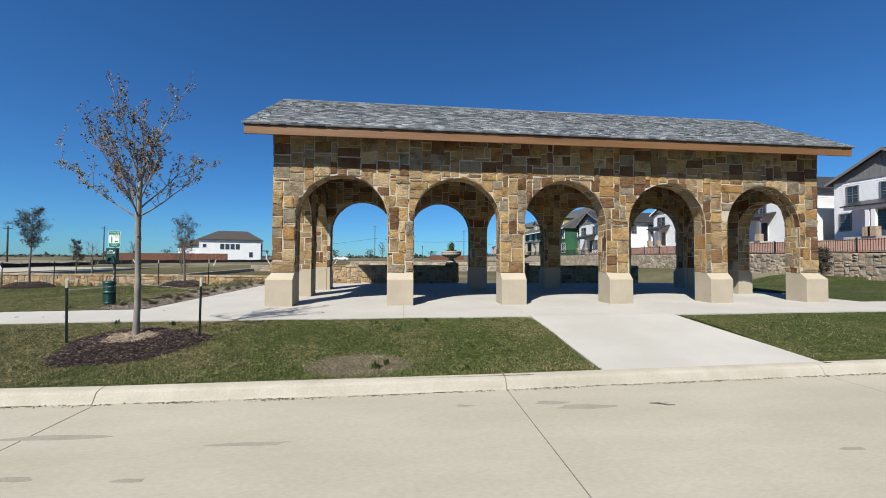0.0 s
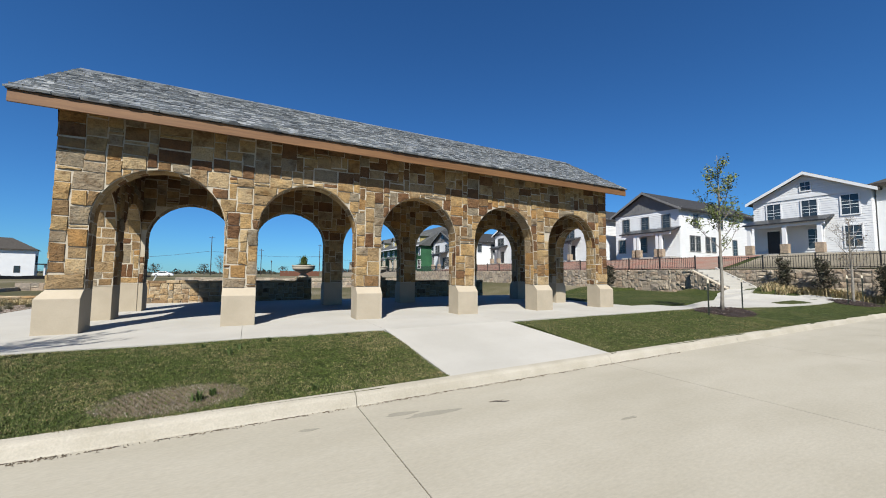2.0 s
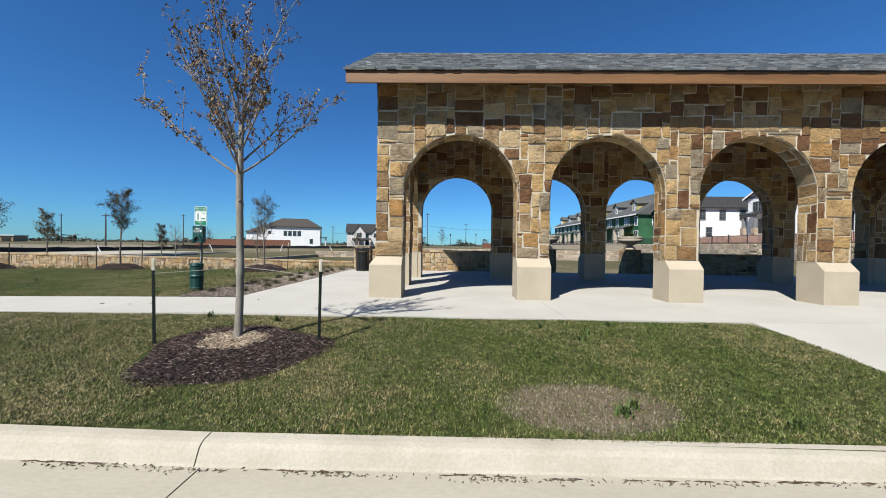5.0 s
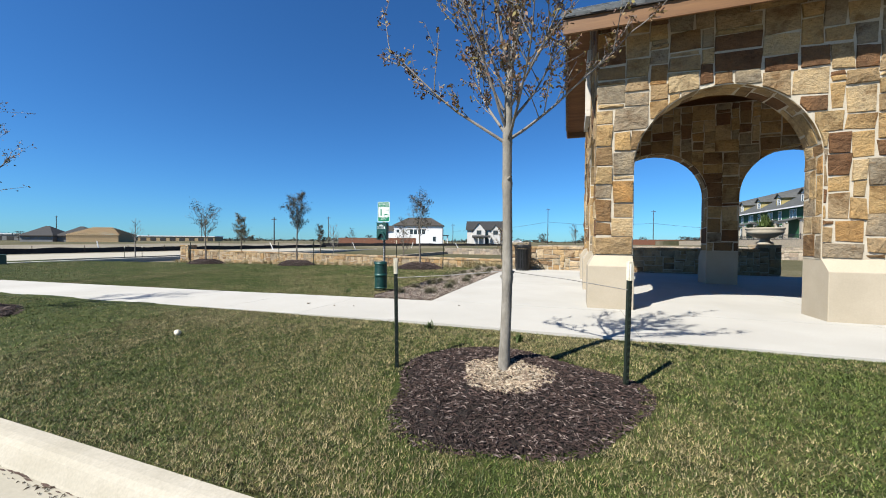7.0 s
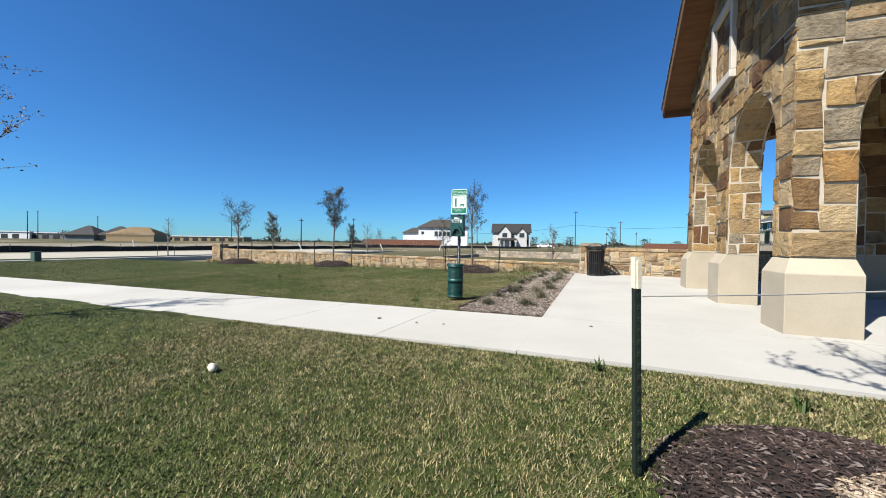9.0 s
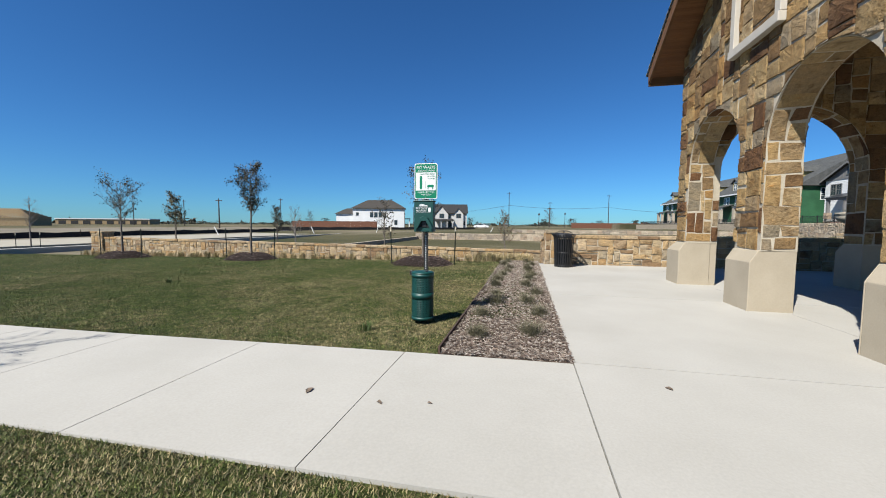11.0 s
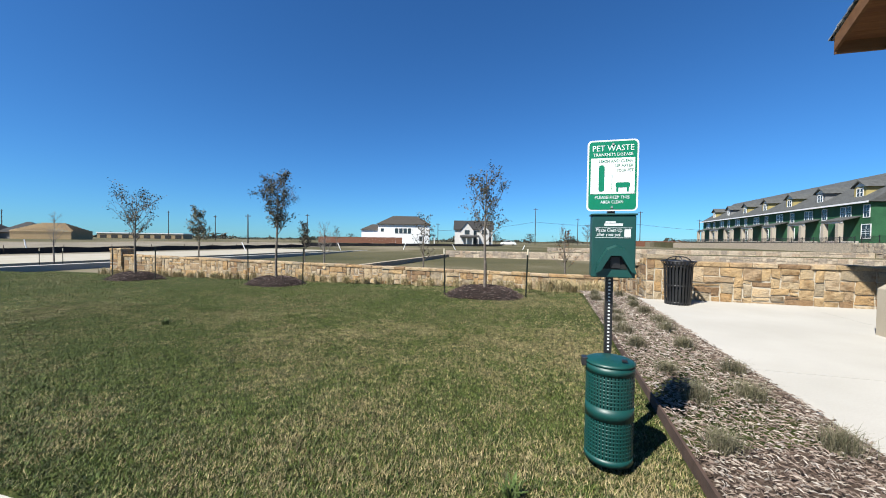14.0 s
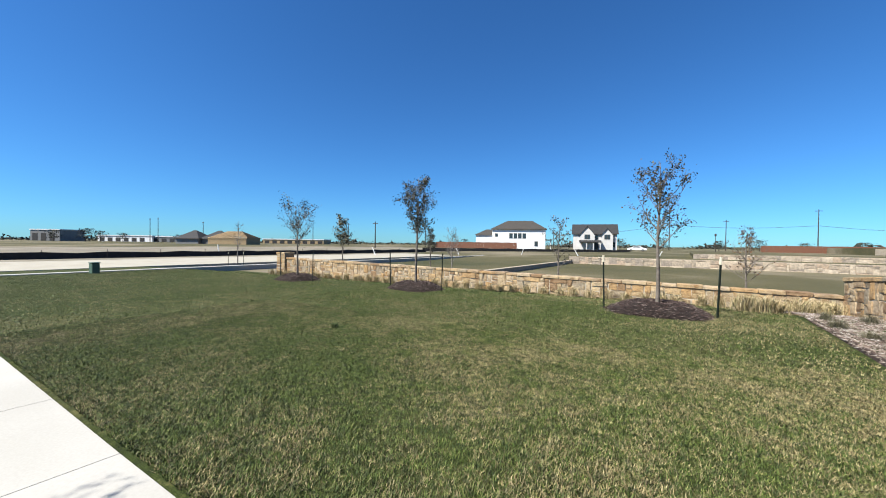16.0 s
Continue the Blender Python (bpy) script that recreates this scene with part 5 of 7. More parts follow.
off_mound = lambda x, y: (((x + 3.87) / 0.97) ** 2 + ((y - 5.79) / 0.81) ** 2) > 1
bare = lambda x, y: (((x + 0.15) / 0.75) ** 2 + ((y - 4.75) / 0.42) ** 2 > 1) | (np.sin(x * 91 + y * 57) > 0.55)
kerb_edge = lambda x: 4.02 + 0.03 * np.maximum(0, x) + 0.02 * np.maximum(0, -3 - x)
verge = lambda x, y: (y > kerb_edge(x) + 0.21) & (y < 7.42 + 0.022 * np.maximum(0, x - 3)) & off_mound(x, y) & ((x < 3.3) | (x > 6.93)) & bare(x, y)
blades("verge_grass", 430000, (-9.5, 3.3), (3.9, 7.6), verge, 0.025, None, 1, wide=0.0046)
# crumbs of dirt and leaf lying in the gutter at the kerb's foot
vs, fs = [], []
rg = random.Random(77)
for _ in range(1500):
    x_ = rg.uniform(-7.5, 9)
    if noise.noise(Vector((x_ * 1.7, 3.1, 0))) > rg.uniform(-0.6, 0.5):
        sliver(vs, fs, Vector((x_, kerb_y(x_) - 0.035 + rg.gauss(0, 0.018), ROADZ + 0.004)), rg, 0.015)
tagged(link("gutter_debris", vs, fs, "gutterdirt"), "brown dirt crumbs lying along the kerb foot", "debris", kind="stuff")
blades("dry_patch_grass", 9000, (-1.0, 0.7), (4.3, 5.25), lambda x, y: ((x + 0.15) / 0.75) ** 2 + ((y - 4.75) / 0.42) ** 2 < 1.1, 0.018, None, 9, "chips", 0.004)
blades("verge_grass", 60000, (6.9, 16), (4.3, 7.9), verge, 0.024, None, 2, wide=0.006)
blades("verge_grass", 60000, (-20, -9.5), (3.5, 7.2), verge, 0.024, None, 3, wide=0.006)
rings = ((-9.45, 17.45), (-16.4, 18.1), (-22.4, 17.95))
off_rings = lambda x, y: np.all([((x - a) / 0.95) ** 2 + ((y - c) / 0.75) ** 2 > 1 for a, c in rings], axis=0)
lawn_keep = lambda x, y: (y > 9.2) & ((x < -7.03) | (y > 21)) & off_rings(x, y)
blades("lawn_grass", 760000, (-18.0, -7.0), (9.1, 14.0), lawn_keep, 0.025, None, 4, wide=0.0048)
blades("lawn_grass", 170000, (-18, -7.0), (14.0, 21.3), lawn_keep, 0.026, None, 5, wide=0.0075)
blades("lawn_grass", 150000, (-35, -18.0), (8.2, 21.3), lawn_keep, 0.026, None, 6, wide=0.010)
# weeds in the verge
for i, (wx, wy, s) in enumerate(((0.35, 6.35, 1.0), (0.5, 6.6, 0.8), (0.95, 7.0, 0.8), (-0.05, 6.9, 0.6), (0.1, 4.62, 1.0), (0.25, 4.75, 0.8), (1.4, 4.5, 0.7), (-5.1, 7.2, 0.8), (-8.05, 9.9, 1.0), (-3.9, 6.95, 0.9), (1.7, 7.2, 0.6), (2.4, 7.1, 0.6), (-14, 12.6, 1.0))):
    vs, fs = [], []
    tuft(0, 0, 0, 26, 0.14 * s, 0.09 * s, "weed", r, vs, fs, 0.009)
    o = link("weed", vs, fs, "weed")
    o.matrix_basis = pose(wx, wy, ground_z(wx, wy))
    tagged(o, "small broad-leaved green weed in the turf", "weed", "weeds", kind="stuff")

# ---- pet waste station ----
def lettering(text, size, x, z, y, material, parent, width=None, centre=True):
    cu = bpy.data.curves.new("lettering", "FONT")
    cu.body, cu.size, cu.extrude, cu.resolution_u = text, size, 0.0006, 2
    cu.align_x = "CENTER" if centre else "LEFT"
    tmp = new("lettering", cu)
    bpy.context.view_layer.update()
    me = bpy.data.meshes.new_from_object(tmp.evaluated_get(bpy.context.evaluated_depsgraph_get()))
    bpy.data.objects.remove(tmp)
    ob = new("lettering", me)
    me.materials.clear()
    me.materials.append(M[material])
    span = max(v.co.x for v in me.vertices) - min(v.co.x for v in me.vertices)
    sx = width / span if width else 1
    ob.matrix_basis = pose(x, y, z, 90, 0, 0) @ Matrix.Diagonal((sx, 1, 1, 1))
    ob.parent = parent
    return ob


def round_rect(w, h, rad, n=5):
    pts = []
    for cx, cy, a0 in ((w / 2 - rad, h / 2 - rad, 0), (-w / 2 + rad, h / 2 - rad, 90), (-w / 2 + rad, -h / 2 + rad, 180), (w / 2 - rad, -h / 2 + rad, 270)):
        pts += [(cx + rad * math.cos(radians(a0 + 90 * i / n)), cy + rad * math.sin(radians(a0 + 90 * i / n))) for i in range(n + 1)]
    return pts


station = thing("pet_waste_station", -7.495, 10.52, -0.03, 0, "dark green dog waste station with sign and perforated bin", "waste station")
post = box("post", -0.022, 0.022, -0.005, 0.035, -0.2, 2.0, "blackiron", station, "perforated square steel post")
# post holes as white plates: the brightness seen through them is their colour
for i in range(22):
    box("post_hole", -0.006, 0.006, -0.0075, -0.0052, 0.66 + i * 0.0254 * 0.9, 0.669 + i * 0.0254 * 0.9, "signwhite", post)
sign = thing("sign", 0, -0.012, 1.795)
sign.parent = station
prism("plate", round_rect(0.305, 0.457, 0.028), lambda u, v: (u, 0.003, v), lambda u, v: (u, -0.003, v), "signwhite", sign, "white and green pet waste notice")
prism("green_border", round_rect(0.285, 0.437, 0.022), lambda u, v: (u, -0.0031, v), lambda u, v: (u, -0.0048, v), "signgreen", sign)
box("white_field", -0.131, 0.131, -0.0064, -0.0049, -0.118, 0.112, "signwhite", sign)
lettering("PET WASTE", 0.052, 0, 0.158, -0.0058, "signwhite", sign, 0.245)
lettering("TRANSMITS DISEASE", 0.027, 0, 0.125, -0.0058, "signwhite", sign, 0.235)
for k, line in enumerate(("LEASH AND CLEAN", "UP AFTER", "YOUR PET")):
    lettering(line, 0.026, (0.018, 0.068, 0.072)[k], 0.083 - 0.03 * k, -0.0072, "signgreen", sign, (0.20, 0.105, 0.10)[k])
lettering("PLEASE KEEP THIS", 0.028, 0, -0.150, -0.0058, "signwhite", sign, 0.205)
lettering("AREA CLEAN", 0.028, 0, -0.180, -0.0058, "signwhite", sign, 0.135)
# plain upright and low shapes in place of the pictogram
prism("pictogram", round_rect(0.034, 0.17, 0.014), lambda u, v: (u - 0.065, -0.0066, v - 0.018), lambda u, v: (u - 0.065, -0.0076, v - 0.018), "signgreen", sign)
prism("pictogram", round_rect(0.085, 0.032, 0.012), lambda u, v: (u + 0.062, -0.0066, v - 0.062), lambda u, v: (u + 0.062, -0.0076, v - 0.062), "signgreen", sign)
for lx in (0.03, 0.092):
    box("pictogram", lx - 0.006, lx + 0.006, -0.0078, -0.0066, -0.105, -0.07, "signgreen", sign)
box("pictogram", -0.004, -0.001, -0.0076, -0.0066, -0.09, 0.0, "signgreen", sign)
for bz in (0.2, -0.205):
    prism("bolt", round_rect(0.014, 0.014, 0.0069), lambda u, v: (u, -0.005, v + bz), lambda u, v: (u, -0.010, v + bz), "wire", sign)
disp = thing("bag_dispenser", 0, 0, 1.145)
disp.parent = station
box("body", -0.126, 0.126, -0.125, -0.006, 0.0, 0.385, "greenpaint", disp, "dark green steel bag dispenser", 0.006)
box("lid", -0.133, 0.133, -0.133, -0.004, 0.386, 0.398, "greenpaint", disp, bevel=0.004)
prism("hood", [(-0.115, 0.04), (-0.10, 0.10), (-0.05, 0.185), (0, 0.205), (0.05, 0.185), (0.10, 0.10), (0.115, 0.04), (0.085, 0.055), (0.03, 0.15), (-0.03, 0.15), (-0.085, 0.055)],
      lambda u, v: (u + 0.01, -0.126, v), lambda u, v: (u + 0.01, -0.170, v - 0.012), "greenpaint", disp)
# near-black plate on the uncut body, painting the shade inside the bag opening
prism("slot", [(-0.07, 0.055), (-0.028, 0.145), (0.028, 0.145), (0.07, 0.055)], lambda u, v: (u + 0.01, -0.1255, v), lambda u, v: (u + 0.01, -0.1285, v), "darkhole", disp)
box("bag", -0.015, 0.038, -0.133, -0.1287, 0.06, 0.13, "blackiron", disp)
lettering("Please Clean Up", 0.031, -0.028, 0.285, -0.1262, "signwhite", disp, 0.15)
lettering("after your pet.", 0.031, -0.028, 0.258, -0.1262, "signwhite", disp, 0.14)
for x0_, x1_, z0_, z1_ in ((-0.105, 0.10, 0.308, 0.3105), (-0.105, 0.10, 0.247, 0.2495), (-0.055, 0.05, 0.322, 0.336), (-0.05, 0.01, 0.341, 0.349), (0.06, 0.095, 0.255, 0.30)):
    box("marking", x0_, x1_, -0.127, -0.1256, z0_, z1_, "signwhite", disp)
bin_ = thing("bin", -0.005, -0.135, 0.03)
bin_.scale = (1, 1, 0.9)
bin_.parent = station
RB, HB = 0.138, 0.665
NC, NR = 44, 26


def bin_ring(name, z0, z1, r0, r1):
    return lathe(name, [(r0, z0), (r1, z0), (r1, z1), (r0, z1)], "greenpaint", bin_, seg=36, closed=False)


bin_ring("base_band", 0.0, 0.045, RB - 0.012, RB + 0.003)
bin_ring("middle_band", 0.295, 0.385, RB - 0.006, RB + 0.003)
bin_ring("top_band", 0.60, 0.655, RB - 0.006, RB + 0.004)
lathe("bottom", [(0.0005, 0.012), (RB - 0.01, 0.012), (RB - 0.01, 0.02), (0.0005, 0.02)], "greenpaint", bin_, seg=24)
lathe("liner", [(RB - 0.03, 0.03), (RB - 0.028, 0.6)], "darkhole", bin_, seg=24, closed=False, label="dark inner liner")
gvz, gfz = [], []
for i in range(NC):
    a = 2 * math.pi * i / NC
    c, s, w = math.cos(a), math.sin(a), 0.0062
    for z0_, z1_ in ((0.045, 0.295), (0.385, 0.60)):
        o = len(gvz)
        for rr in (RB - 0.002, RB + 0.001):
            for zz in (z0_, z1_):
                gvz += [(rr * c + s * w, rr * s - c * w, zz), (rr * c - s * w, rr * s + c * w, zz)]
        gfz += [(o, o + 1, o + 3, o + 2), (o + 4, o + 6, o + 7, o + 5), (o, o + 2, o + 6, o + 4), (o + 1, o + 5, o + 7, o + 3)]
tagged(link("perforated_shell", gvz, gfz, "greenpaint", bin_, "perforated green steel side"), kind="stuff")
for z0_, z1_, n in ((0.045, 0.295, 10), (0.385, 0.60, 9)):
    for k in range(1, n):
        zz = z0_ + (z1_ - z0_) * k / n
        bin_ring("mesh_hoop", zz - 0.0055, zz + 0.0055, RB - 0.002, RB + 0.0012)
lid = lathe("lid", [(RB + 0.006, 0.655), (RB + 0.008, 0.668), (RB - 0.01, 0.678), (0.05, 0.684), (0.0005, 0.685)], "greenpaint", bin_, "flat dark green steel lid", seg=36)
box("hinge", -0.168, -0.133, -0.03, 0.03, 0.625, 0.685, "blackiron", bin_, "black hinge latch", 0.006)
box("latch", 0.055, 0.085, -0.08, -0.05, 0.688, 0.702, "blackiron", bin_, bevel=0.003)

# ---- litter bin by the corner pier ----
litter = thing("litter_bin", -5.12, 17.2, 0.0, 0, "black slatted steel litter bin with a flared rim and dome handle", "litter bin")
lathe("liner", [(0.20, 0.03), (0.215, 0.80)], "darkhole", litter, seg=24, closed=False)
for z0_, rr in ((0.03, 0.245), (0.40, 0.255), (0.84, 0.275)):
    lathe("hoop", [(rr - 0.012, z0_), (rr + 0.004, z0_), (rr + 0.004, z0_ + 0.035), (rr - 0.012, z0_ + 0.035)], "blackiron", litter, seg=28, closed=False)
for i in range(26):
    a = 2 * math.pi * i / 26
    bm = bmesh.new()
    pr = [(0.240, 0.0), (0.258, 0.45), (0.275, 0.85), (0.33, 0.94)]
    rows = []
    for rr, zz in pr:
        rows.append([bm.verts.new(((rr + dr) * math.cos(a) - sn * 0.017 * math.sin(a), (rr + dr) * math.sin(a) + sn * 0.017 * math.cos(a), zz)) for dr, sn in ((0, -1), (0, 1), (0.008, 1), (0.008, -1))])
    for p, q in zip(rows, rows[1:]):
        for k in range(4):
            bm.faces.new((p[k], p[(k + 1) % 4], q[(k + 1) % 4], q[k]))
    bm.faces.new(rows[0][::-1]), bm.faces.new(rows[-1])
    part("slat", bm, "blackiron", litter)
lathe("rim", [(0.30, 0.93), (0.345, 0.935), (0.345, 0.955), (0.30, 0.95)], "blackiron", litter, seg=28, closed=False)
lathe("bonnet", [(0.26, 0.86), (0.20, 0.95), (0.13, 0.975), (0.12, 0.955)], "blackiron", litter, seg=24, closed=False)
for a in (0, 90):
    wv, wf = tube([(0.24 * math.cos(radians(a)) * math.cos(t_), 0.24 * math.sin(radians(a)) * math.cos(t_), 0.94 + 0.11 * math.sin(t_)) for t_ in np.linspace(0, math.pi, 9)], [0.011] * 9, 6)
    link("handle", wv, wf, "blackiron", litter)

# ---- planter urns ----
r = random.Random(17)
for i, xa in enumerate((2.95, 6.66)):
    u = thing("planter_urn", xa, 18.53, 1.04, label="cream cast-stone urn planted with a small shrub", category="urn", group="urns on the piers")
    lathe("bowl", [(0.24, 0.0), (0.24, 0.07), (0.15, 0.12), (0.13, 0.20), (0.30, 0.26), (0.48, 0.36), (0.53, 0.46), (0.50, 0.50), (0.54, 0.53), (0.54, 0.58), (0.46, 0.58), (0.44, 0.50)], "urn", u, seg=28)
    lathe("soil", [(0.43, 0.50), (0.2, 0.53), (0.0005, 0.54)], "soil", u, seg=16, closed=False)
    vs, fs = [], []
    if i == 0:
        for _ in range(5):
            tuft(r.uniform(-0.05, 0.05), r.uniform(-0.05, 0.05), 0.53, 40, 0.55, 0.14, "", r, vs, fs, 0.02)
    tuft(0, 0, 0.53, 130, 0.17 if i == 0 else 0.26, 0.34, "", r, vs, fs, 0.025)
    tagged(link("plant", vs, fs, "weed", u, "small evergreen with trailing leaves"), kind="stuff")

# ---- small things on the ground ----
def twig_thing(x, y, z, L, rz, name, label, mat="darkbark"):
    vs, fs = tube([(-L, 0, 0.006), (-L * 0.3, 0.01, 0.014), (L * 0.4, -0.012, 0.012), (L, 0.02, 0.008)], [0.004, 0.008, 0.007, 0.003], 5)
    tube([(0, 0, 0.01), (L * 0.5, 0.05, 0.015)], [0.005, 0.002], 4, vs, fs)
    o = link(name, vs, fs, mat)
    o.matrix_basis = pose(x, y, z, 0, 0, rz)
    return tagged(o, label, name.replace("_", " "))


twig_thing(3.55, 3.42, ROADZ, 0.14, -20, "twig", "small dry brown twig on the concrete road")
for x, y, s in ((-7.78, 8.235, 0.05), (-7.195, 8.16, 0.03), (-6.85, 8.22, 0.02), (-5.16, 8.8, 0.035)):
    vs, fs = [], []
    c = [(math.cos(a) * s * (1.0 if k % 2 else 0.8), math.sin(a) * s * 0.45, 0.004 + 0.005 * (k % 3)) for k, a in enumerate(np.linspace(0, 2 * math.pi, 7)[:-1])]
    o = link("dry_leaf", c + [(p[0], p[1], p[2] - 0.003) for p in c], [tuple(range(6)), tuple(range(11, 5, -1))] + [(k, 6 + k, 6 + (k + 1) % 6, (k + 1) % 6) for k in range(6)], "driedleaf")
    o.matrix_basis = pose(x, y, west_fall(x) + 0.002, 0, 0, x * 80)
    tagged(o, "dry grey leaf scrap on the pavement", "leaf", "leaf scraps")
bm = bmesh.new()
bmesh.ops.create_icosphere(bm, subdivisions=2, radius=0.036)
for v in bm.verts:
    v.co *= 1 + 0.35 * noise.noise(v.co * 30)
o = part("paper_scrap", bm, "staketip")
o.matrix_basis = pose(-8.05, 6.08, ground_z(-8.05, 6.08) + 0.05)
tagged(o, "crumpled white paper scrap lying in the grass", "litter")
for x, y, sx, sy in ((-2.8, 3.2, 0.5, 0.05), (2.6, 3.45, 0.35, 0.06), (2.25, 3.6, 0.2, 0.05), (-0.9, 2.9, 0.35, 0.035), (-2.5, 2.5, 0.15, 0.04), (1.2, 3.6, 0.1, 0.03), (-1.6, 2.4, 0.12, 0.03), (4.6, 2.3, 0.12, 0.03)):
    pts = [(x + sx * math.cos(a) * (1 + 0.25 * math.sin(3 * a + x)), y + sy * math.sin(a) * (1 + 0.3 * math.sin(2 * a + y))) for a in np.linspace(0, 2 * math.pi, 15)[:-1]]
    slab_piece("road_stain", pts, ROADZ + 0.0025, 0.002, "stain", road)
# gutter grime along the kerb foot
vs, fs = [], []
for i in range(420):
    x = r.uniform(-12, 9)
    if noise.noise(Vector((x * 0.8, 0, 3))) < -0.1:
        continue
    s = r.uniform(0.005, 0.03)
    y = kerb_y(x) - 0.004 + r.gauss(0, 0.006)
    o = len(vs)
    vs += [(x - s * 2, y, ROADZ + 0.0035), (x, y - s * 0.3, ROADZ + 0.0035), (x + s * 2, y, ROADZ + 0.0035), (x, y + s * 0.3, ROADZ + 0.005)]
    fs.append((o, o + 1, o + 2, o + 3))
tagged(link("gutter_grit", vs, fs, "edging", kerb), kind="stuff")

# ---- houses ----
def window(parent, x, z, w, h, y=0.0, trim="white", cols_=2, rows_=3):
    wn_ = thing("window", x, y, z)
    wn_.parent = parent
    t_ = 0.09
    bm = bmesh.new()
    add_box(bm, -w / 2 - t_, w / 2 + t_, -0.06, 0.0, -t_, 0.0)
    add_box(bm, -w / 2 - t_, w / 2 + t_, -0.06, 0.0, h, h + t_)
    add_box(bm, -w / 2 - t_, -w / 2, -0.055, 0.0, 0.001, h - 0.001)
    add_box(bm, w / 2, w / 2 + t_, -0.055, 0.0, 0.001, h - 0.001)
    part("frame", bm, trim, wn_)
    box("pane", -w / 2, w / 2, -0.02, 0.0, 0.0, h, "glass", wn_)
    bm = bmesh.new()
    for i in range(1, cols_):
        add_box(bm, -w / 2 + w * i / cols_ - 0.012, -w / 2 + w * i / cols_ + 0.012, -0.035, -0.021, 0, h)
    for i in range(1, rows_):
        add_box(bm, -w / 2, w / 2, -0.034, -0.022, h * i / rows_ - 0.012, h * i / rows_ + 0.012)
    add_box(bm, -w / 2, w / 2, -0.045, -0.021, h / 2 - 0.025, h / 2 + 0.025)
    part("muntin_grid", bm, trim, wn_)
    return wn_


def lap_wall(name, x0, x1, y, z0, z1, material, parent, board=0.19, flip=False):
    """Lapped boards as one saw-tooth wall facing -y (or +y)."""
    s = 1 if flip else -1
    prof = [(0.0, z0)]
    n = max(1, int((z1 - z0) / board))
    for i in range(n):
        a = z0 + (z1 - z0) * i / n
        c = z0 + (z1 - z0) * (i + 1) / n
        prof += [(s * 0.022, a), (s * 0.004, c)]
    prof += [(0.0, z1), (-s * 0.12, z1), (-s * 0.12, z0)]
    return prism(name, prof, lambda u, v: (x0, y + u, v), lambda u, v: (x1, y + u, v), material, parent)


def side_wall(name, x, y0, y1, z0, z1, material, parent, s):
    prof = [(0.0, z0)]
    n = max(1, int((z1 - z0) / 0.19))
    for i in range(n):
        prof += [(s * 0.022, z0 + (z1 - z0) * i / n), (s * 0.004, z0 + (z1 - z0) * (i + 1) / n)]
    prof += [(0.0, z1), (-s * 0.12, z1), (-s * 0.12, z0)]
    return prism(name, prof, lambda u, v: (x + u, y0, v), lambda u, v: (x + u, y1, v), material, parent)


def roof_gable(parent, x0, x1, y0, y1, z, pitch, material, over=0.45, along="y", trim="white"):
    """Two slopes; ridge runs along local y or x."""
    if along == "y":
        c, half = (x0 + x1) / 2, (x1 - x0) / 2 + over
        zr, zl = z + (x1 - x0) / 2 * pitch, z - over * pitch
        pr = [(c - half, zl), (c, zr), (c + half, zl), (c + half, zl - 0.02), (c + half - 0.02, zl - 0.18), (c, zr - 0.24), (c - half + 0.02, zl - 0.18)]
        f0, f1 = (lambda u, v: (u, y0 - over, v)), (lambda u, v: (u, y1 + over, v))
    else:
        c, half = (y0 + y1) / 2, (y1 - y0) / 2 + over
        zr, zl = z + (y1 - y0) / 2 * pitch, z - over * pitch
        pr = [(c - half, zl), (c, zr), (c + half, zl), (c + half - 0.02, zl - 0.18), (c, zr - 0.24), (c - half + 0.02, zl - 0.18)]
        f0, f1 = (lambda u, v: (x0 - over, u, v)), (lambda u, v: (x1 + over, u, v))
    ob = prism("roof", pr, f0, f1, material, parent)
    if along == "y":
        fr = [(c - half, zl + 0.0), (c, zr), (c + half, zl), (c + half, zl - 0.26), (c, zr - 0.26), (c - half, zl - 0.26)]
        prism("barge_board", fr, lambda u, v: (u, y0 - over - 0.05, v - 0.02), lambda u, v: (u, y0 - over - 0.004, v - 0.02), trim, parent)
    return zr


def porch(parent, x0, x1, depth, z, cols_x, roofmat, colmat="white", pitch=0.28, base="rubble"):
    p = thing("porch", 0, 0, 0)
    p.parent = parent
    prism("porch_roof", [(-depth - 0.3, z), (-0.03, z + (depth + 0.3) * pitch), (-0.03, z + (depth + 0.3) * pitch - 0.16), (-depth - 0.3, z - 0.12)], lambda u, v: (x0 - 0.25, u, v), lambda u, v: (x1 + 0.25, u, v), roofmat, p)
    box("beam", x0 - 0.1, x1 + 0.1, -depth - 0.1, -depth + 0.12, z - 0.36, z - 0.10, colmat, p)
    box("deck", x0 - 0.1, x1 + 0.1, -depth - 0.15, -0.03, 0.0, 0.28, "slab", p)
    for cx in cols_x:
        box("column", cx - 0.14, cx + 0.14, -depth - 0.13, -depth + 0.15, 1.1, z - 0.36, colmat, p)
        box("column_base", cx - 0.27, cx + 0.27, -depth - 0.26, -depth + 0.28, 0.28, 1.1, base, p)
    return p


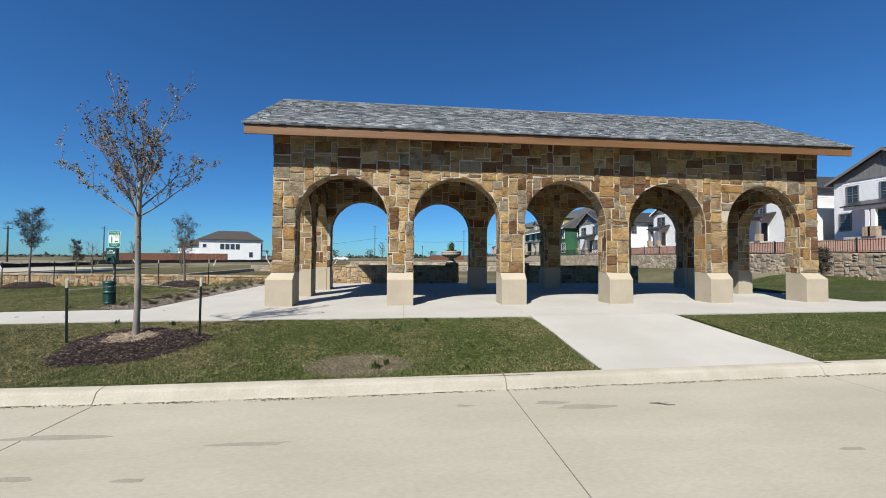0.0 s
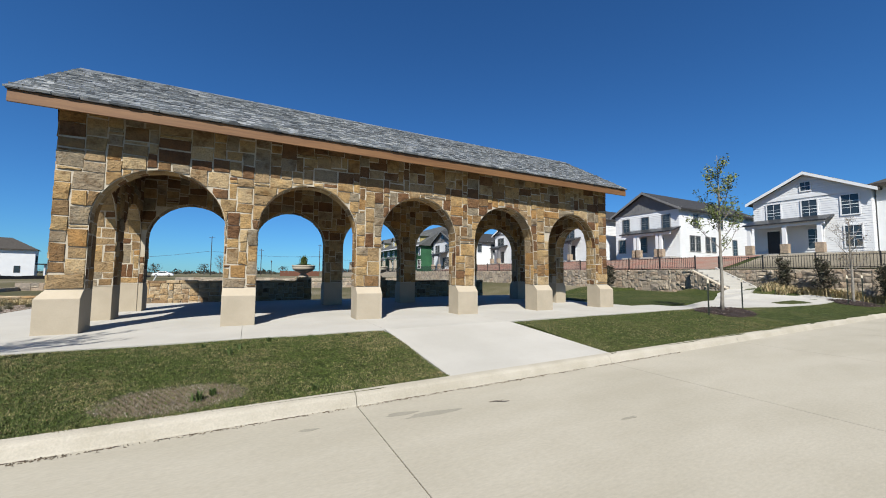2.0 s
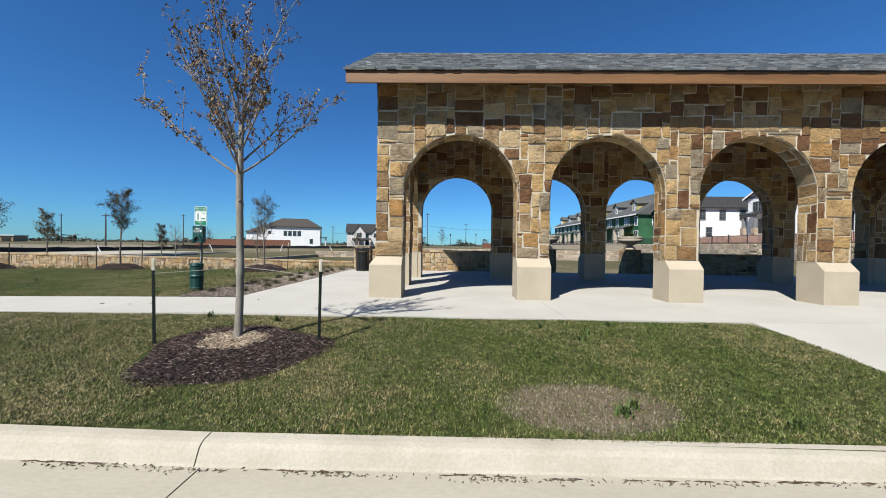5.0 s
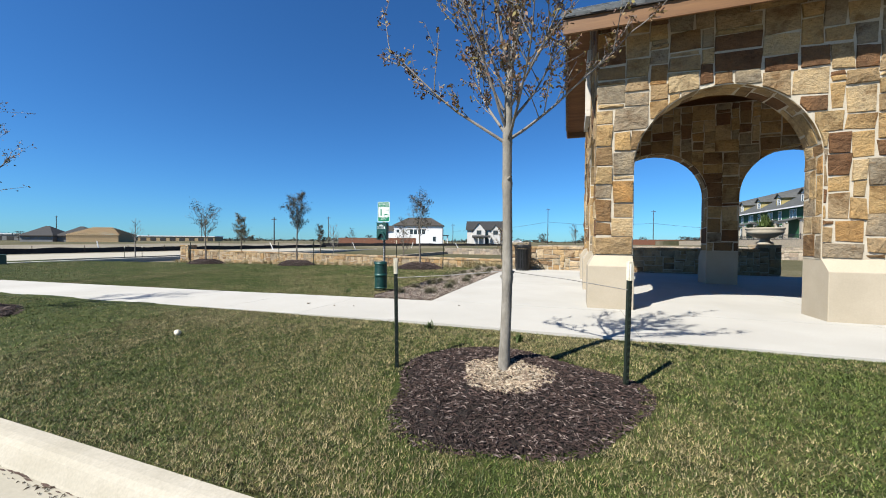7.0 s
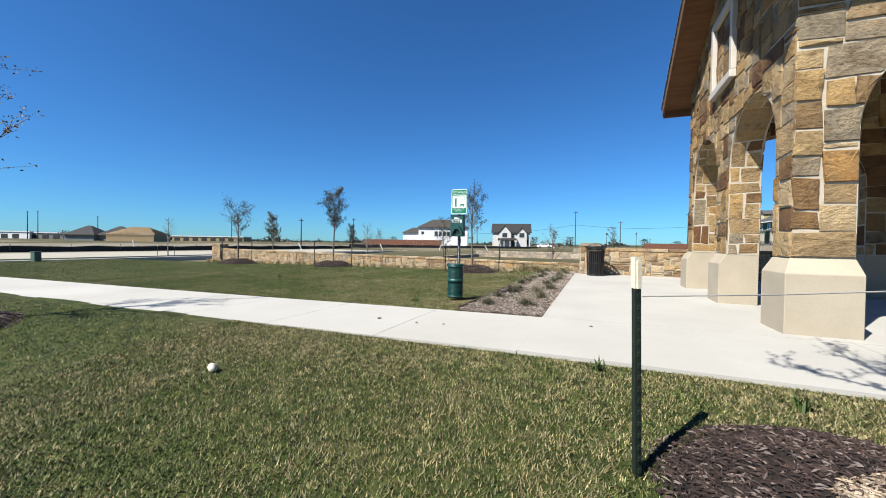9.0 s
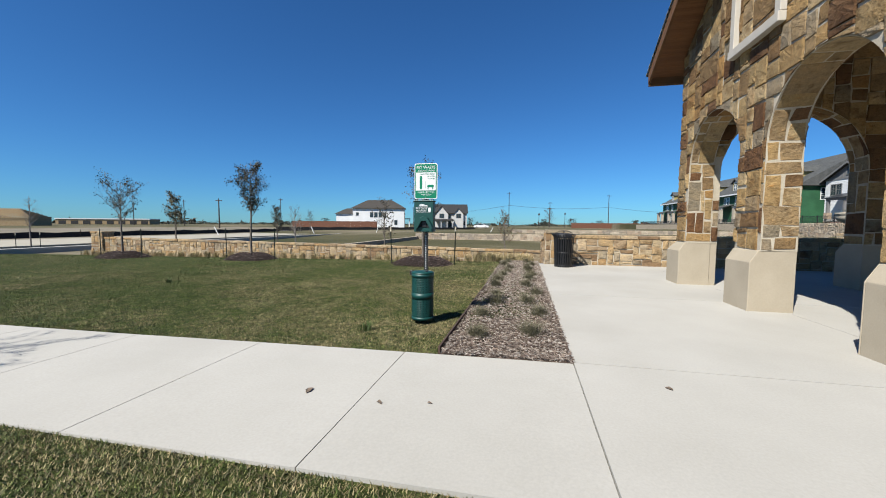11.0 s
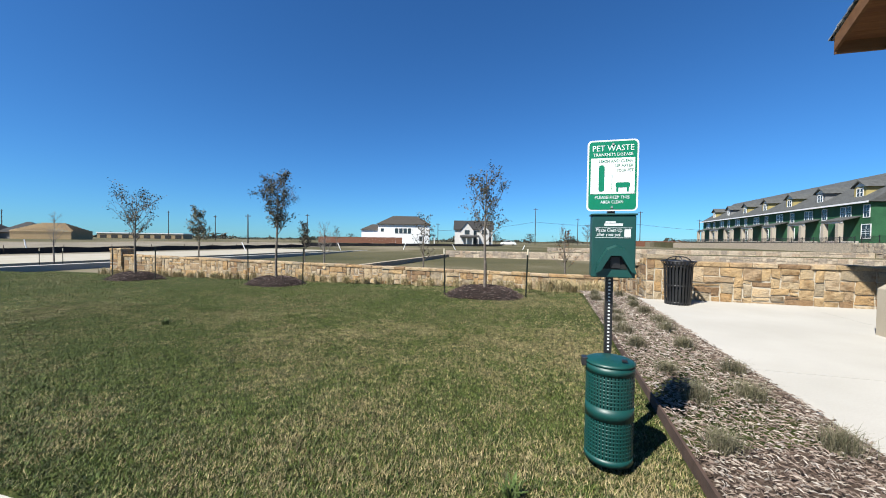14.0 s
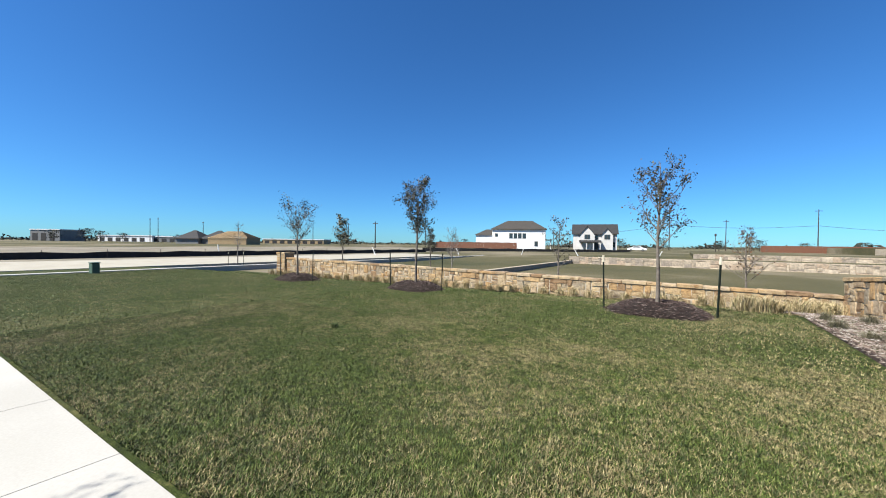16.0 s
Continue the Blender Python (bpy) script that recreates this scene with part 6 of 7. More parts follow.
def door(parent, x, z=0.28, w=0.95, h=2.15, material="blackiron"):
    d = thing("door", x, 0, z)
    d.parent = parent
    bm = bmesh.new()
    add_box(bm, -w / 2 - 0.1, -w / 2, -0.06, 0, 0, h)
    add_box(bm, w / 2, w / 2 + 0.1, -0.06, 0, 0, h)
    add_box(bm, -w / 2 - 0.1, w / 2 + 0.1, -0.06, 0, h + 0.001, h + 0.1)
    part("frame", bm, "white", d)
    box("leaf", -w / 2 + 0.003, w / 2 - 0.003, -0.035, 0, 0.01, h - 0.003, material, d)


LOT, HIGH = 1.68, 2.98
# house with a grey board-and-batten gable; local x runs south, front faces west
def gable_house(x, y, W, D, E, label, group, siding="white", gable="graysiding", roofm="shingle", trim="graysiding", pitch=0.52, porch_span=None, wins=(), lower=(), doorx=None, side_wins=(), small=None, colmat="white", z=HIGH):
    h = thing("house", x, y, z, -90, label, "house", group)
    lap_wall("front_wall", 0, W, 0, 0, E, siding, h)
    lap_wall("back_wall", 0, W, D, 0, E, siding, h, flip=True)
    side_wall("side_wall", 0, 0.13, D - 0.13, 0, E, siding, h, -1)
    side_wall("side_wall", W, 0.13, D - 0.13, 0, E, siding, h, 1)
    box("plinth", -0.03, W + 0.03, -0.035, D + 0.03, -0.3, 0.14, "rubble", h)
    roof_gable(h, 0, W, 0, D, E, pitch, roofm, trim="white" if siding == gable else trim)
    gz = W / 2 * pitch
    if gable == siding:
        n = 10
        for i in range(n):
            za, zb = E + gz * i / n, E + gz * (i + 1) / n - 0.01
            ha, hb = W / 2 * (1 - i / n), W / 2 * (1 - (i + 1) / n)
            prism("gable_board", [(W / 2 - ha, za), (W / 2 + ha, za), (W / 2 + hb, zb), (W / 2 - hb, zb)], lambda u, v: (u, -0.028, v), lambda u, v: (u, 0.08, v), siding, h)
    else:
        prism("gable", [(0, E), (W, E), (W / 2, E + gz)], lambda u, v: (u, -0.02, v), lambda u, v: (u, 0.08, v), gable, h, "grey board-and-batten gable")
        for i in range(1, int(W / 0.4)):
            u_ = i * 0.4
            box("batten", u_ - 0.025, u_ + 0.025, -0.045, -0.021, E, E + min(u_, W - u_) * pitch - 0.03, gable, h)
    box("frieze", -0.02, W + 0.02, -0.07, -0.024, E - 0.28, E + 0.02, trim, h)
    for wx, wz, ww, wh in wins:
        window(h, wx, wz, ww, wh, -0.024, trim)
    for wx, wz, ww, wh in lower:
        window(h, wx, wz, ww, wh, -0.024, trim)
    if small:
        window(h, *small, -0.03, trim, 2, 2)
    for sy, sz, sw, sh in side_wins:
        ws = window(h, 0, 0, sw, sh, 0, trim)
        ws.matrix_basis = pose(W + 0.024, sy, sz, 0, 0, 90)
    if porch_span:
        porch(h, porch_span[0], porch_span[1], 1.7, 3.0, porch_span[2], "metalroof", colmat)
    if doorx is not None:
        door(h, doorx)
    return h


gable_house(41.3, 30.7, 7.8, 16, 5.75, "two-storey white lap-sided house with a grey gable and dark roof", "terrace houses", pitch=0.56,
            wins=((1.5, 3.45, 0.8, 1.5), (3.95, 3.45, 0.8, 1.5), (6.4, 3.45, 0.8, 1.5)), lower=((0.9, 1.0, 0.8, 1.5), (3.6, 0.95, 0.85, 1.6)), porch_span=(2.2, 7.7, (3.8, 4.2, 6.4, 6.8)), doorx=5.6,
            side_wins=((2.2, 1.0, 0.75, 1.6), (3.3, 1.0, 0.75, 1.6), (5.2, 1.0, 0.75, 1.6), (6.4, 1.0, 0.75, 1.6), (3, 3.7, 0.8, 1.3), (8, 3.7, 0.8, 1.3), (11, 0.4, 0.9, 2.1)))
gable_house(44.0, 17.4, 7.8, 14, 5.5, "large white lap-sided house with a pediment gable and porch", "terrace houses", gable="white", trim="white", pitch=0.52,
            wins=((1.6, 3.35, 1.0, 1.6), (4.1, 3.35, 1.0, 1.6), (6.6, 3.4, 1.0, 1.6)), lower=((4.4, 0.7, 0.95, 1.7), (6.7, 0.75, 0.95, 1.7)), porch_span=(0.1, 5.4, (0.3, 2.9, 5.2)), doorx=1.5, small=(3.9, 5.85, 0.65, 0.75), side_wins=(), roofm="brownshingle")
for k, (hx_, yy_, hz_, pc) in enumerate(((41.6, 40.4, HIGH, (1.2, 3.6)), (41.6, 48.8, HIGH, (4.6, 7.0)), (41.6, 57.0, HIGH, (1.2, 3.6)), (33.6, 67.0, 1.95, (3.0, 6.0)))):
    h = gable_house(hx_, yy_, 7.7, 15, 5.7, "white two-storey townhouse with a small grey porch", "terrace houses", gable="graysiding" if k % 2 else "white", pitch=0.5, z=hz_, side_wins=((3, 3.6, 0.8, 1.4), (6, 3.6, 0.8, 1.4), (4, 0.9, 0.8, 1.5), (9, 3.6, 0.8, 1.4)),
                    wins=((1.4, 3.5, 0.75, 1.3), (2.3, 3.5, 0.75, 1.3), (5.6, 3.5, 0.75, 1.3), (6.5, 3.5, 0.75, 1.3)), lower=((0.9 if pc[0] > 3 else 5.4, 0.9, 0.75, 1.5), (1.9 if pc[0] > 3 else 6.4, 0.9, 0.75, 1.5)),
                    porch_span=(pc[0], pc[1], (pc[0] + 0.2, pc[1] - 0.2)), doorx=sum(pc) / 2, small=(3.85, 6.0, 0.9, 0.9), colmat="graysiding")

# long green-sheathed row still under construction
row = thing("row_house", 31.2, 121.0, LOT, -90, "long two-storey row in green sheathing with yellow dormers and grey roof", "house", "terrace houses")
LR, DR, ER = 53.0, 14.0, 5.5
box("wall", 0, LR, 0, DR, 0, ER, "greensheath", row, "bright green sheathing")
prism("roof", [(-0.6, ER - 0.2), (DR / 2, ER + 4.6), (DR + 0.6, ER - 0.2), (DR / 2, ER - 0.35)], lambda u, v: (-0.5, u, v), lambda u, v: (LR + 0.5, u, v), "grayshingle", row)
box("eave_board", -0.5, LR + 0.5, -0.68, -0.602, ER - 0.34, ER - 0.12, "white", row)
for i in range(7):
    xx = 4.0 + i * 7.6
    d = thing("dormer", xx, 1.0, ER + 0.55)
    d.parent = row
    box("dormer_wall", -1.0, 1.0, 0.0, 3.2, 0.0, 1.55, "yellowsheath" if i % 4 != 1 else "graysiding", d)
    prism("dormer_roof", [(-1.35, 1.45), (0, 2.45), (1.35, 1.45), (0, 2.2)], lambda u, v: (u, -0.3, v), lambda u, v: (u, 4.6, v), "grayshingle", d)
    prism("gable", [(-0.98, 1.552), (0.98, 1.552), (0, 2.2)], lambda u, v: (u, 0.0, v), lambda u, v: (u, 0.1, v), "white", d)
    window(d, -0.28, 0.25, 0.42, 1.0, -0.002, "white", 1, 2), window(d, 0.28, 0.25, 0.42, 1.0, -0.002, "white", 1, 2)
    window(row, xx - 1.2, 3.4, 0.8, 1.5, -0.004), window(row, xx - 0.2, 3.4, 0.8, 1.5, -0.004), window(row, xx + 2.8, 3.4, 0.9, 1.5, -0.004)
    window(row, xx + 2.8, 0.7, 1.4, 1.7, -0.004)
    p = porch(row, xx - 1.8, xx + 1.6, 1.9, 3.0, (), "grayshingle", "white")
    for cx in (xx - 1.5, xx + 1.3):
        box("porch_column", cx - 0.28, cx + 0.28, -2.15, -1.6, 0, 2.7, "urn", row)
ws = window(row, 0, 0, 2.0, 1.8, 0)
ws.matrix_basis = pose(LR + 0.01, 6.0, 0.6, 0, 0, 90)
ws = window(row, 0, 0, 0.9, 1.5, 0)
ws.matrix_basis = pose(LR + 0.01, 3.0, 3.4, 0, 0, 90)

# ---- retaining wall, fence, steps to the house terraces ----
def retaining(name, x, ya, yb, zb, zt, label, seed):
    w = tagged(thing(name, label=label), category="retaining wall", kind="structure")
    rr = random.Random(seed)
    prism("core", [(ya, zb), (yb, zb), (yb, zt), (ya, zt)], lambda u, v: (x, u, v), lambda u, v: (x + 0.45, u, v), "mortar", w)
    lay_stones(stone_polys(ya, yb, zb, zt, rr, big=1.5, gap=0.007), lambda u, v, h: (x - h, u, v), rr, w, never, (0.03, 0.08), "rubble_x")
    return w


M["rubble_x_island"] = M["rubble"]
retaining("retaining_wall_south", 29.2, 1.0, 13.5, 0.2, 1.66, "rough tan stone retaining wall below the houses", 41)
retaining("retaining_wall_north", 26.9, 13.75, 64.0, -0.4, 1.66, "rough tan stone retaining wall below the houses", 42)
prism("retaining_wall_far", [(64, -0.8), (130, -0.8), (130, 1.5), (64, 1.66)], lambda u, v: (26.9, u, v), lambda u, v: (27.4, u, v), "rubble", None)
tagged(bpy.data.objects["retaining_wall_far"], "long pale stone retaining wall below the row houses", "retaining wall", kind="structure")
# the wall turns in beside the steps and slopes down with them
SA, SB = Vector((26.3, 11.4)), Vector((27.75, 10.75))
up = Vector((0.62, 2.35))
cheek = tagged(thing("retaining_wall_return", label="stone retaining wall sloping down beside the steps"), category="retaining wall", kind="structure")
prism("core", [(0.0, -0.2), (1.0, -0.2), (1.0, 1.66), (0.0, 0.52)], lambda u, v: (SA.x - 0.03 + up.x * u, SA.y + up.y * u, v), lambda u, v: (SA.x - 0.38 + up.x * u, SA.y + up.y * u, v), "mortar", cheek)
rr = random.Random(44)
lay_stones(stone_polys(0, up.length, -0.1, 1.62, rr, big=1.5, gap=0.007, roof=[(1.12, -up.length, -0.5 * up.length)]), lambda u, v, h: (SA.x - 0.38 - h + up.x * u / up.length, SA.y + up.y * u / up.length, v), rr, cheek, never, (0.03, 0.07), "rubble_x")
steps = tagged(thing("steps", label="pale concrete steps climbing between the retaining walls"), category="steps", kind="structure")
for i in range(7):
    p0, p1 = SA + up * (i / 7), SB + up * (i / 7)
    q1, q0 = SB + up * 1.25, SA + up * 1.25
    slab_piece("step", [tuple(p0), tuple(p1), tuple(q1), tuple(q0)], 0.50 + (i + 1) * 0.166, 0.8, "slab", steps)
for c in (SB,):
    prism("stringer", [(-0.05, 0.2), (1.05, 0.9), (1.05, 1.82), (0.0, 0.62)], lambda u, v: (c.x + 0.02 + up.x * u, c.y + up.y * u, v), lambda u, v: (c.x + 0.22 + up.x * u, c.y + up.y * u, v), "slab", steps)


def iron_fence(ya, yb, x, z, label):
    f = thing("iron_fence", x, ya, z, label=label, category="fence", group="iron fences")
    L = yb - ya
    for zz in (0.12, 0.78):
        box("rail", -0.015, 0.015, 0, L, zz, zz + 0.03, "blackiron", f)
    n = int(L / 2.4)
    for i in range(n + 1):
        box("post", -0.032, 0.032, i * L / n - 0.032, i * L / n + 0.032, 0, 0.95, "blackiron", f)
    vs, fs = [], []
    k = int(L / 0.125)
    for i in range(k):
        y = i * L / k
        o = len(vs)
        vs += [(-0.009, y - 0.009, 0.1), (0.009, y - 0.009, 0.1), (0.009, y + 0.009, 0.1), (-0.009, y + 0.009, 0.1), (-0.009, y - 0.009, 0.86), (0.009, y - 0.009, 0.86), (0.009, y + 0.009, 0.86), (-0.009, y + 0.009, 0.86)]
        fs += [(o + a, o + (a + 1) % 4, o + 4 + (a + 1) % 4, o + 4 + a) for a in range(4)]
    tagged(link("picket_panel", vs, fs, "blackiron", f), kind="stuff")


iron_fence(1.0, 13.5, 29.5, 1.66, "black iron picket fence on the retaining wall")
iron_fence(64.0, 124.0, 27.2, 1.55, "black iron picket fence before the row houses")
iron_fence(13.8, 63.0, 27.2, 1.66, "black iron picket fence on the long retaining wall")
# red clay strip of the unfinished front yards
for ya, yb, xa, xb, lot in ((14.4, 62, 27.7, 39.5, "clay"), (64, 125, 27.7, 29.6, "clay"), (0.5, 13.8, 29.8, 43.9, "dirt")):
    cxs, cys = [xa + (xb - xa) * i / 10 for i in range(11)], [ya + (yb - ya) * i / 40 for i in range(41)]
    vs = [(x, y, ground_z(x, y) + 0.03 + 0.03 * (1 + noise.noise(Vector((x, y, 0))))) for y in cys for x in cxs]
    o = link("clay_strip", vs, [(j * 11 + i, j * 11 + i + 1, (j + 1) * 11 + i + 1, (j + 1) * 11 + i) for j in range(40) for i in range(10)], lot)
    tagged(o, "strip of bare red clay and brick rubble before the houses" if lot == "clay" else "bare pale earth of the unfinished front yard", "ground", kind="structure")
# dark shrubs and straw planting on the slope by the steps
r = random.Random(23)
for sx, sy, hh in ((28.5, 9.6, 2.1), (28.5, 7.9, 2.3), (28.4, 5.6, 2.2), (25.9, 19.5, 1.9), (26.2, 27.2, 1.7)):
    t_ = tree("evergreen_shrub", sx, sy, ground_z(sx, sy) - 0.02, hh, 0.12, 0.55, int(sy * 7), "darkbark", "leaf", 6, 0.06, 0.09, "narrow dark evergreen shrub", 0.03, 12, 1.0, 2, 4, "shrubs by the retaining wall")
for i in range(120):
    vs, fs = [], []
    sx, sy = r.uniform(26.6, 29.1), r.uniform(5.0, 10.2)
    sx = max(sx, 28.5) if sy < 8.7 else sx
    tuft(0, 0, 0, 40, r.uniform(0.35, 0.6), 0.3, "", r, vs, fs, 0.016)
    o = link("straw_grass", vs, fs, "straw")
    o.matrix_basis = pose(sx, sy, ground_z(sx, sy))
    tagged(o, "dry straw grass clump by the retaining wall", "grass clump", "straw grasses by the retaining wall")

# ---- field terraces, far road, silt fence ----
M["terr_island"] = M["rubble"]
def terrace(name, p, q, zb, zt, label, seed):
    w = tagged(thing(name, label=label), category="terrace wall", kind="structure")
    rr = random.Random(seed)
    p, q = Vector(p), Vector(q)
    L = (q - p).length
    d = (q - p) / L
    at = lambda u, off, z: (p.x + d.x * u + d.y * off, p.y + d.y * u - d.x * off, z)
    prism("core", [(0, zb), (L, zb), (L, zt), (0, zt)], lambda u, v: at(u, 0, v), lambda u, v: at(u, -0.4, v), "rubble", w)
    lay_stones(stone_polys(0, L, zb, zt, rr, big=2.2, gap=0.01), lambda u, v, h: at(u, h, v), rr, w, never, (0.02, 0.05), "terr")


terrace("terrace_wall_far", (-20.0, 52.15), (26.5, 52.15), -0.9, 0.08, "low pale stone terrace wall across the field", 81)
terrace("terrace_wall_upper", (-8.0, 60.0), (26.5, 60.0), -0.2, 0.55, "second low terrace wall above the field", 82)
slab_piece("terrace_turf", [(-8, 60.3), (26.8, 60.3), (26.8, 90), (-8, 90)], 0.5, 0.6, "lawn", None)
tagged(bpy.data.objects["terrace_turf"], "upper grass terrace", "ground", kind="structure")
terrace("terrace_wall_west", (-20.05, 52.1), (-20.05, 27.0), -0.9, -0.36, "low terrace wall in shade along the field", 83)

sroad = tagged(thing("side_road", label="pale concrete side road and kerb west of the park"), category="road", kind="structure")
slab_piece("road_slab", [(-49.2, -40), (-38.3, -40), (-38.3, 140), (-49.2, 140)], -0.395, 0.3, "road", sroad)
slab_piece("kerb_walk", [(-34.7, 9.3), (-34.15, 9.3), (-34.15, 66), (-34.7, 66)], -0.33, 0.4, "slab", sroad)
slab_piece("far_street", [(-40.4, 66), (20, 80), (20, 86), (-40.4, 72)], 0.02, 0.3, "kerb", sroad, lambda x, y: -0.36 if x < -30 else 0.06)
slab_piece("dirt_lot", [(-150, -20), (-51, -20), (-51, 130), (-150, 130)], 0, 0.2, "dirt", None, lambda x, y: -0.55 if x > -60 else -0.35)
tagged(bpy.data.objects["dirt_lot"], "bare pale building lot", "ground", kind="structure")


def silt_fence(p, q, z, h=0.8):
    f = thing("silt_fence", 0, 0, 0, label="black fabric silt fence on stakes along the road", category="silt fence", group="silt fences")
    p, q = Vector(p), Vector(q)
    L = (q - p).length
    n = int(L / 2.2)
    vs, fs = [], []
    for i in range(n + 1):
        c = p.lerp(q, i / n)
        c2 = c + Vector((0.12 * math.sin(i * 1.7), 0.05 * math.sin(i)))
        for dx in (0, 0.02):
            vs += [(c2.x + dx, c2.y, z - 0.1), (c2.x + dx, c2.y, z + h + 0.07 * math.sin(i * 2.3))]
    for i in range(n):
        o = i * 4
        fs += [(o, o + 4, o + 5, o + 1), (o + 2, o + 3, o + 7, o + 6), (o + 1, o + 5, o + 7, o + 3)]
    link("fabric", vs, fs, "silt", f)
    for i in range(0, n + 1, 2):
        c = p.lerp(q, i / n)
        box("stake", c.x + 0.05, c.x + 0.09, c.y - 0.02, c.y + 0.02, z - 0.1, z + h + 0.25, "pole", f)


silt_fence((-57, -10), (-56.5, 75), -0.55, 0.6)
silt_fence((-58, 76), (-20, 110), -0.3, 0.7)
for x, y, tilt in ((-60, 10, 6), (-61, 34, -18), (-46, 48, -30), (-38, 58, -25), (-30, 63, 20), (-22, 66, -30), (-12, 68, 25)):
    vs, fs = tube([(0, 0, -0.2), (0, 0, 1.35)], [0.055, 0.055], 10)
    o = link("pipe_riser", vs, fs, "signwhite")
    o.matrix_basis = pose(x, y, -0.5, 0, tilt, 0)
    tagged(o, "leaning white plastic riser pipe in the dirt", "pipe", "riser pipes")

ub = thing("utility_box", -33.3, 14.4, ground_z(-33.3, 14.4), 10, "pale green utility pedestal on the lawn", "utility box")
bm = bmesh.new()
add_box(bm, -0.16, 0.16, -0.16, 0.16, -0.1, 0.5, 0.04)
part("cabinet", bm, "box", ub)
box("lid", -0.175, 0.175, -0.175, 0.175, 0.501, 0.55, "box", ub, bevel=0.02)

# ---- far houses ----
def far_house(x, y, z, rz, W, D, E, label, wall="white", roofm="brownshingle", pitch=0.55, gables=(), wins=(), wing=None, hip=True, garage=False):
    h = thing("house", x, y, z, rz, label, "house", "far houses")
    box("wall", 0, W, 0, D, 0, E, wall, h)
    zr = E + min(D / 2 * pitch, 3.4)
    e = 0.5
    hx = D * 0.42 if hip else -e + 0.02
    link("roof", [(-e, -e, E - 0.1), (W + e, -e, E - 0.1), (W + e, D + e, E - 0.1), (-e, D + e, E - 0.1), (hx, D / 2, zr), (W - hx, D / 2, zr)],
         [(0, 1, 5, 4), (1, 2, 5), (2, 3, 4, 5), (3, 0, 4), (3, 2, 1, 0)], roofm, h)
    box("eave_board", -e - 0.01, W + e + 0.01, -e - 0.05, -e - 0.011, E - 0.3, E - 0.08, "pole", h)
    for gx_, gw, gh in gables:
        prism("gable_front", [(gx_ - gw / 2, 0), (gx_ + gw / 2, 0), (gx_ + gw / 2, E - 0.6), (gx_, E - 0.6 + gh), (gx_ - gw / 2, E - 0.6)], lambda u, v: (u, -0.9, v), lambda u, v: (u, -0.002, v), wall, h)
        prism("gable_roof", [(gx_ - gw / 2 - 0.4, E - 0.9), (gx_, E - 0.45 + gh), (gx_ + gw / 2 + 0.4, E - 0.9), (gx_, E - 0.75 + gh)], lambda u, v: (u, -1.2, v), lambda u, v: (u, D / 2, v), roofm, h)
        window(h, gx_ - 0.45, E - 1.9, 0.7, 1.4, -0.91, "pole", 1, 2), window(h, gx_ + 0.45, E - 1.9, 0.7, 1.4, -0.91, "pole", 1, 2)
    for wx, wz, ww, wh in wins:
        window(h, wx, wz, ww, wh, -0.004, "pole", 1, 2)
    if wing:
        wx0, wx1, wd, we = wing
        box("wing", wx0, wx1, -0.01 + 1.0, D - 1.0, 0, we, wall, h)
        link("wing_roof", [(wx0 - e, 0.5, we - 0.1), (wx1, 0.5, we - 0.1), (wx1, D - 0.5, we - 0.1), (wx0 - e, D - 0.5, we - 0.1), (wx0 + 3, D / 2, we + 2.0), (wx1, D / 2, we + 2.0)], [(0, 1, 5, 4), (2, 3, 4, 5), (3, 0, 4), (1, 2, 5), (3, 2, 1, 0)], roofm, h)
    return h


far_house(44.6, 9.5, HIGH, -90, 15, 15, 5.7, "white house wing under a broad brown hipped roof", pitch=0.62, wins=((1.4, 3.4, 0.9, 1.5), (4.2, 3.4, 0.9, 1.5), (1.4, 0.8, 0.9, 1.6)))
fh = far_house(-65.5, 128.0, 0.0, 17, 18, 11, 6.9, "white two-storey house with a hipped brown roof", wins=((6.5, 3.6, 1.0, 1.6), (8.0, 3.6, 1.0, 1.6), (9.5, 3.6, 1.0, 1.6), (11.0, 3.6, 1.0, 1.6), (1.5, 4.2, 0.8, 0.9), (15, 1.0, 0.9, 1.5)), wing=(-6, -0.01, 8, 4.8))
for i in range(3):
    ws = window(fh, 0, 0, 0.9, 1.6, 0, "pole", 1, 2)
    ws.matrix_basis = pose(18.01, 2.0 + i * 2.6, 3.6, 0, 0, 90)
    box("porch_post", 19.6, 19.9, 1.0 + i * 3, 1.3 + i * 3, 0, 3.0, "white", fh)
box("porch_roof", 18.02, 20.2, 0.5, 8.0, 3.0, 3.25, "shingle", fh)
fm = far_house(-41.5, 143.0, 0.0, 12, 14, 10, 5.6, "pale farmhouse with two steep gables and a charcoal roof", wall="palesiding", roofm="shingle", pitch=0.8, gables=((4.6, 4.8, 3.1), (10.9, 3.6, 2.3)), wins=((7.4, 0.6, 1.4, 2.0), (7.6, 3.6, 0.9, 1.2), (12.9, 1.0, 0.8, 1.6)), hip=False)
prism("porch_roof", [(-2.6, 2.7), (-0.92, 3.3), (-0.92, 3.1), (-2.6, 2.5)], lambda u, v: (2.0, u, v), lambda u, v: (9.0, u, v), "shingle", fm)
for px_ in (2.3, 4.4, 6.6, 8.7):
    box("porch_post", px_ - 0.15, px_ + 0.15, -2.4, -2.1, 0, 2.55, "palesiding", fm)
box("door", 6.9, 8.0, -0.06, -0.004, 0.1, 2.3, "blackiron", fm)
fence = thing("wooden_fence", -82, 117, 0, 9, "long reddish cedar privacy fence by the white house", "fence")
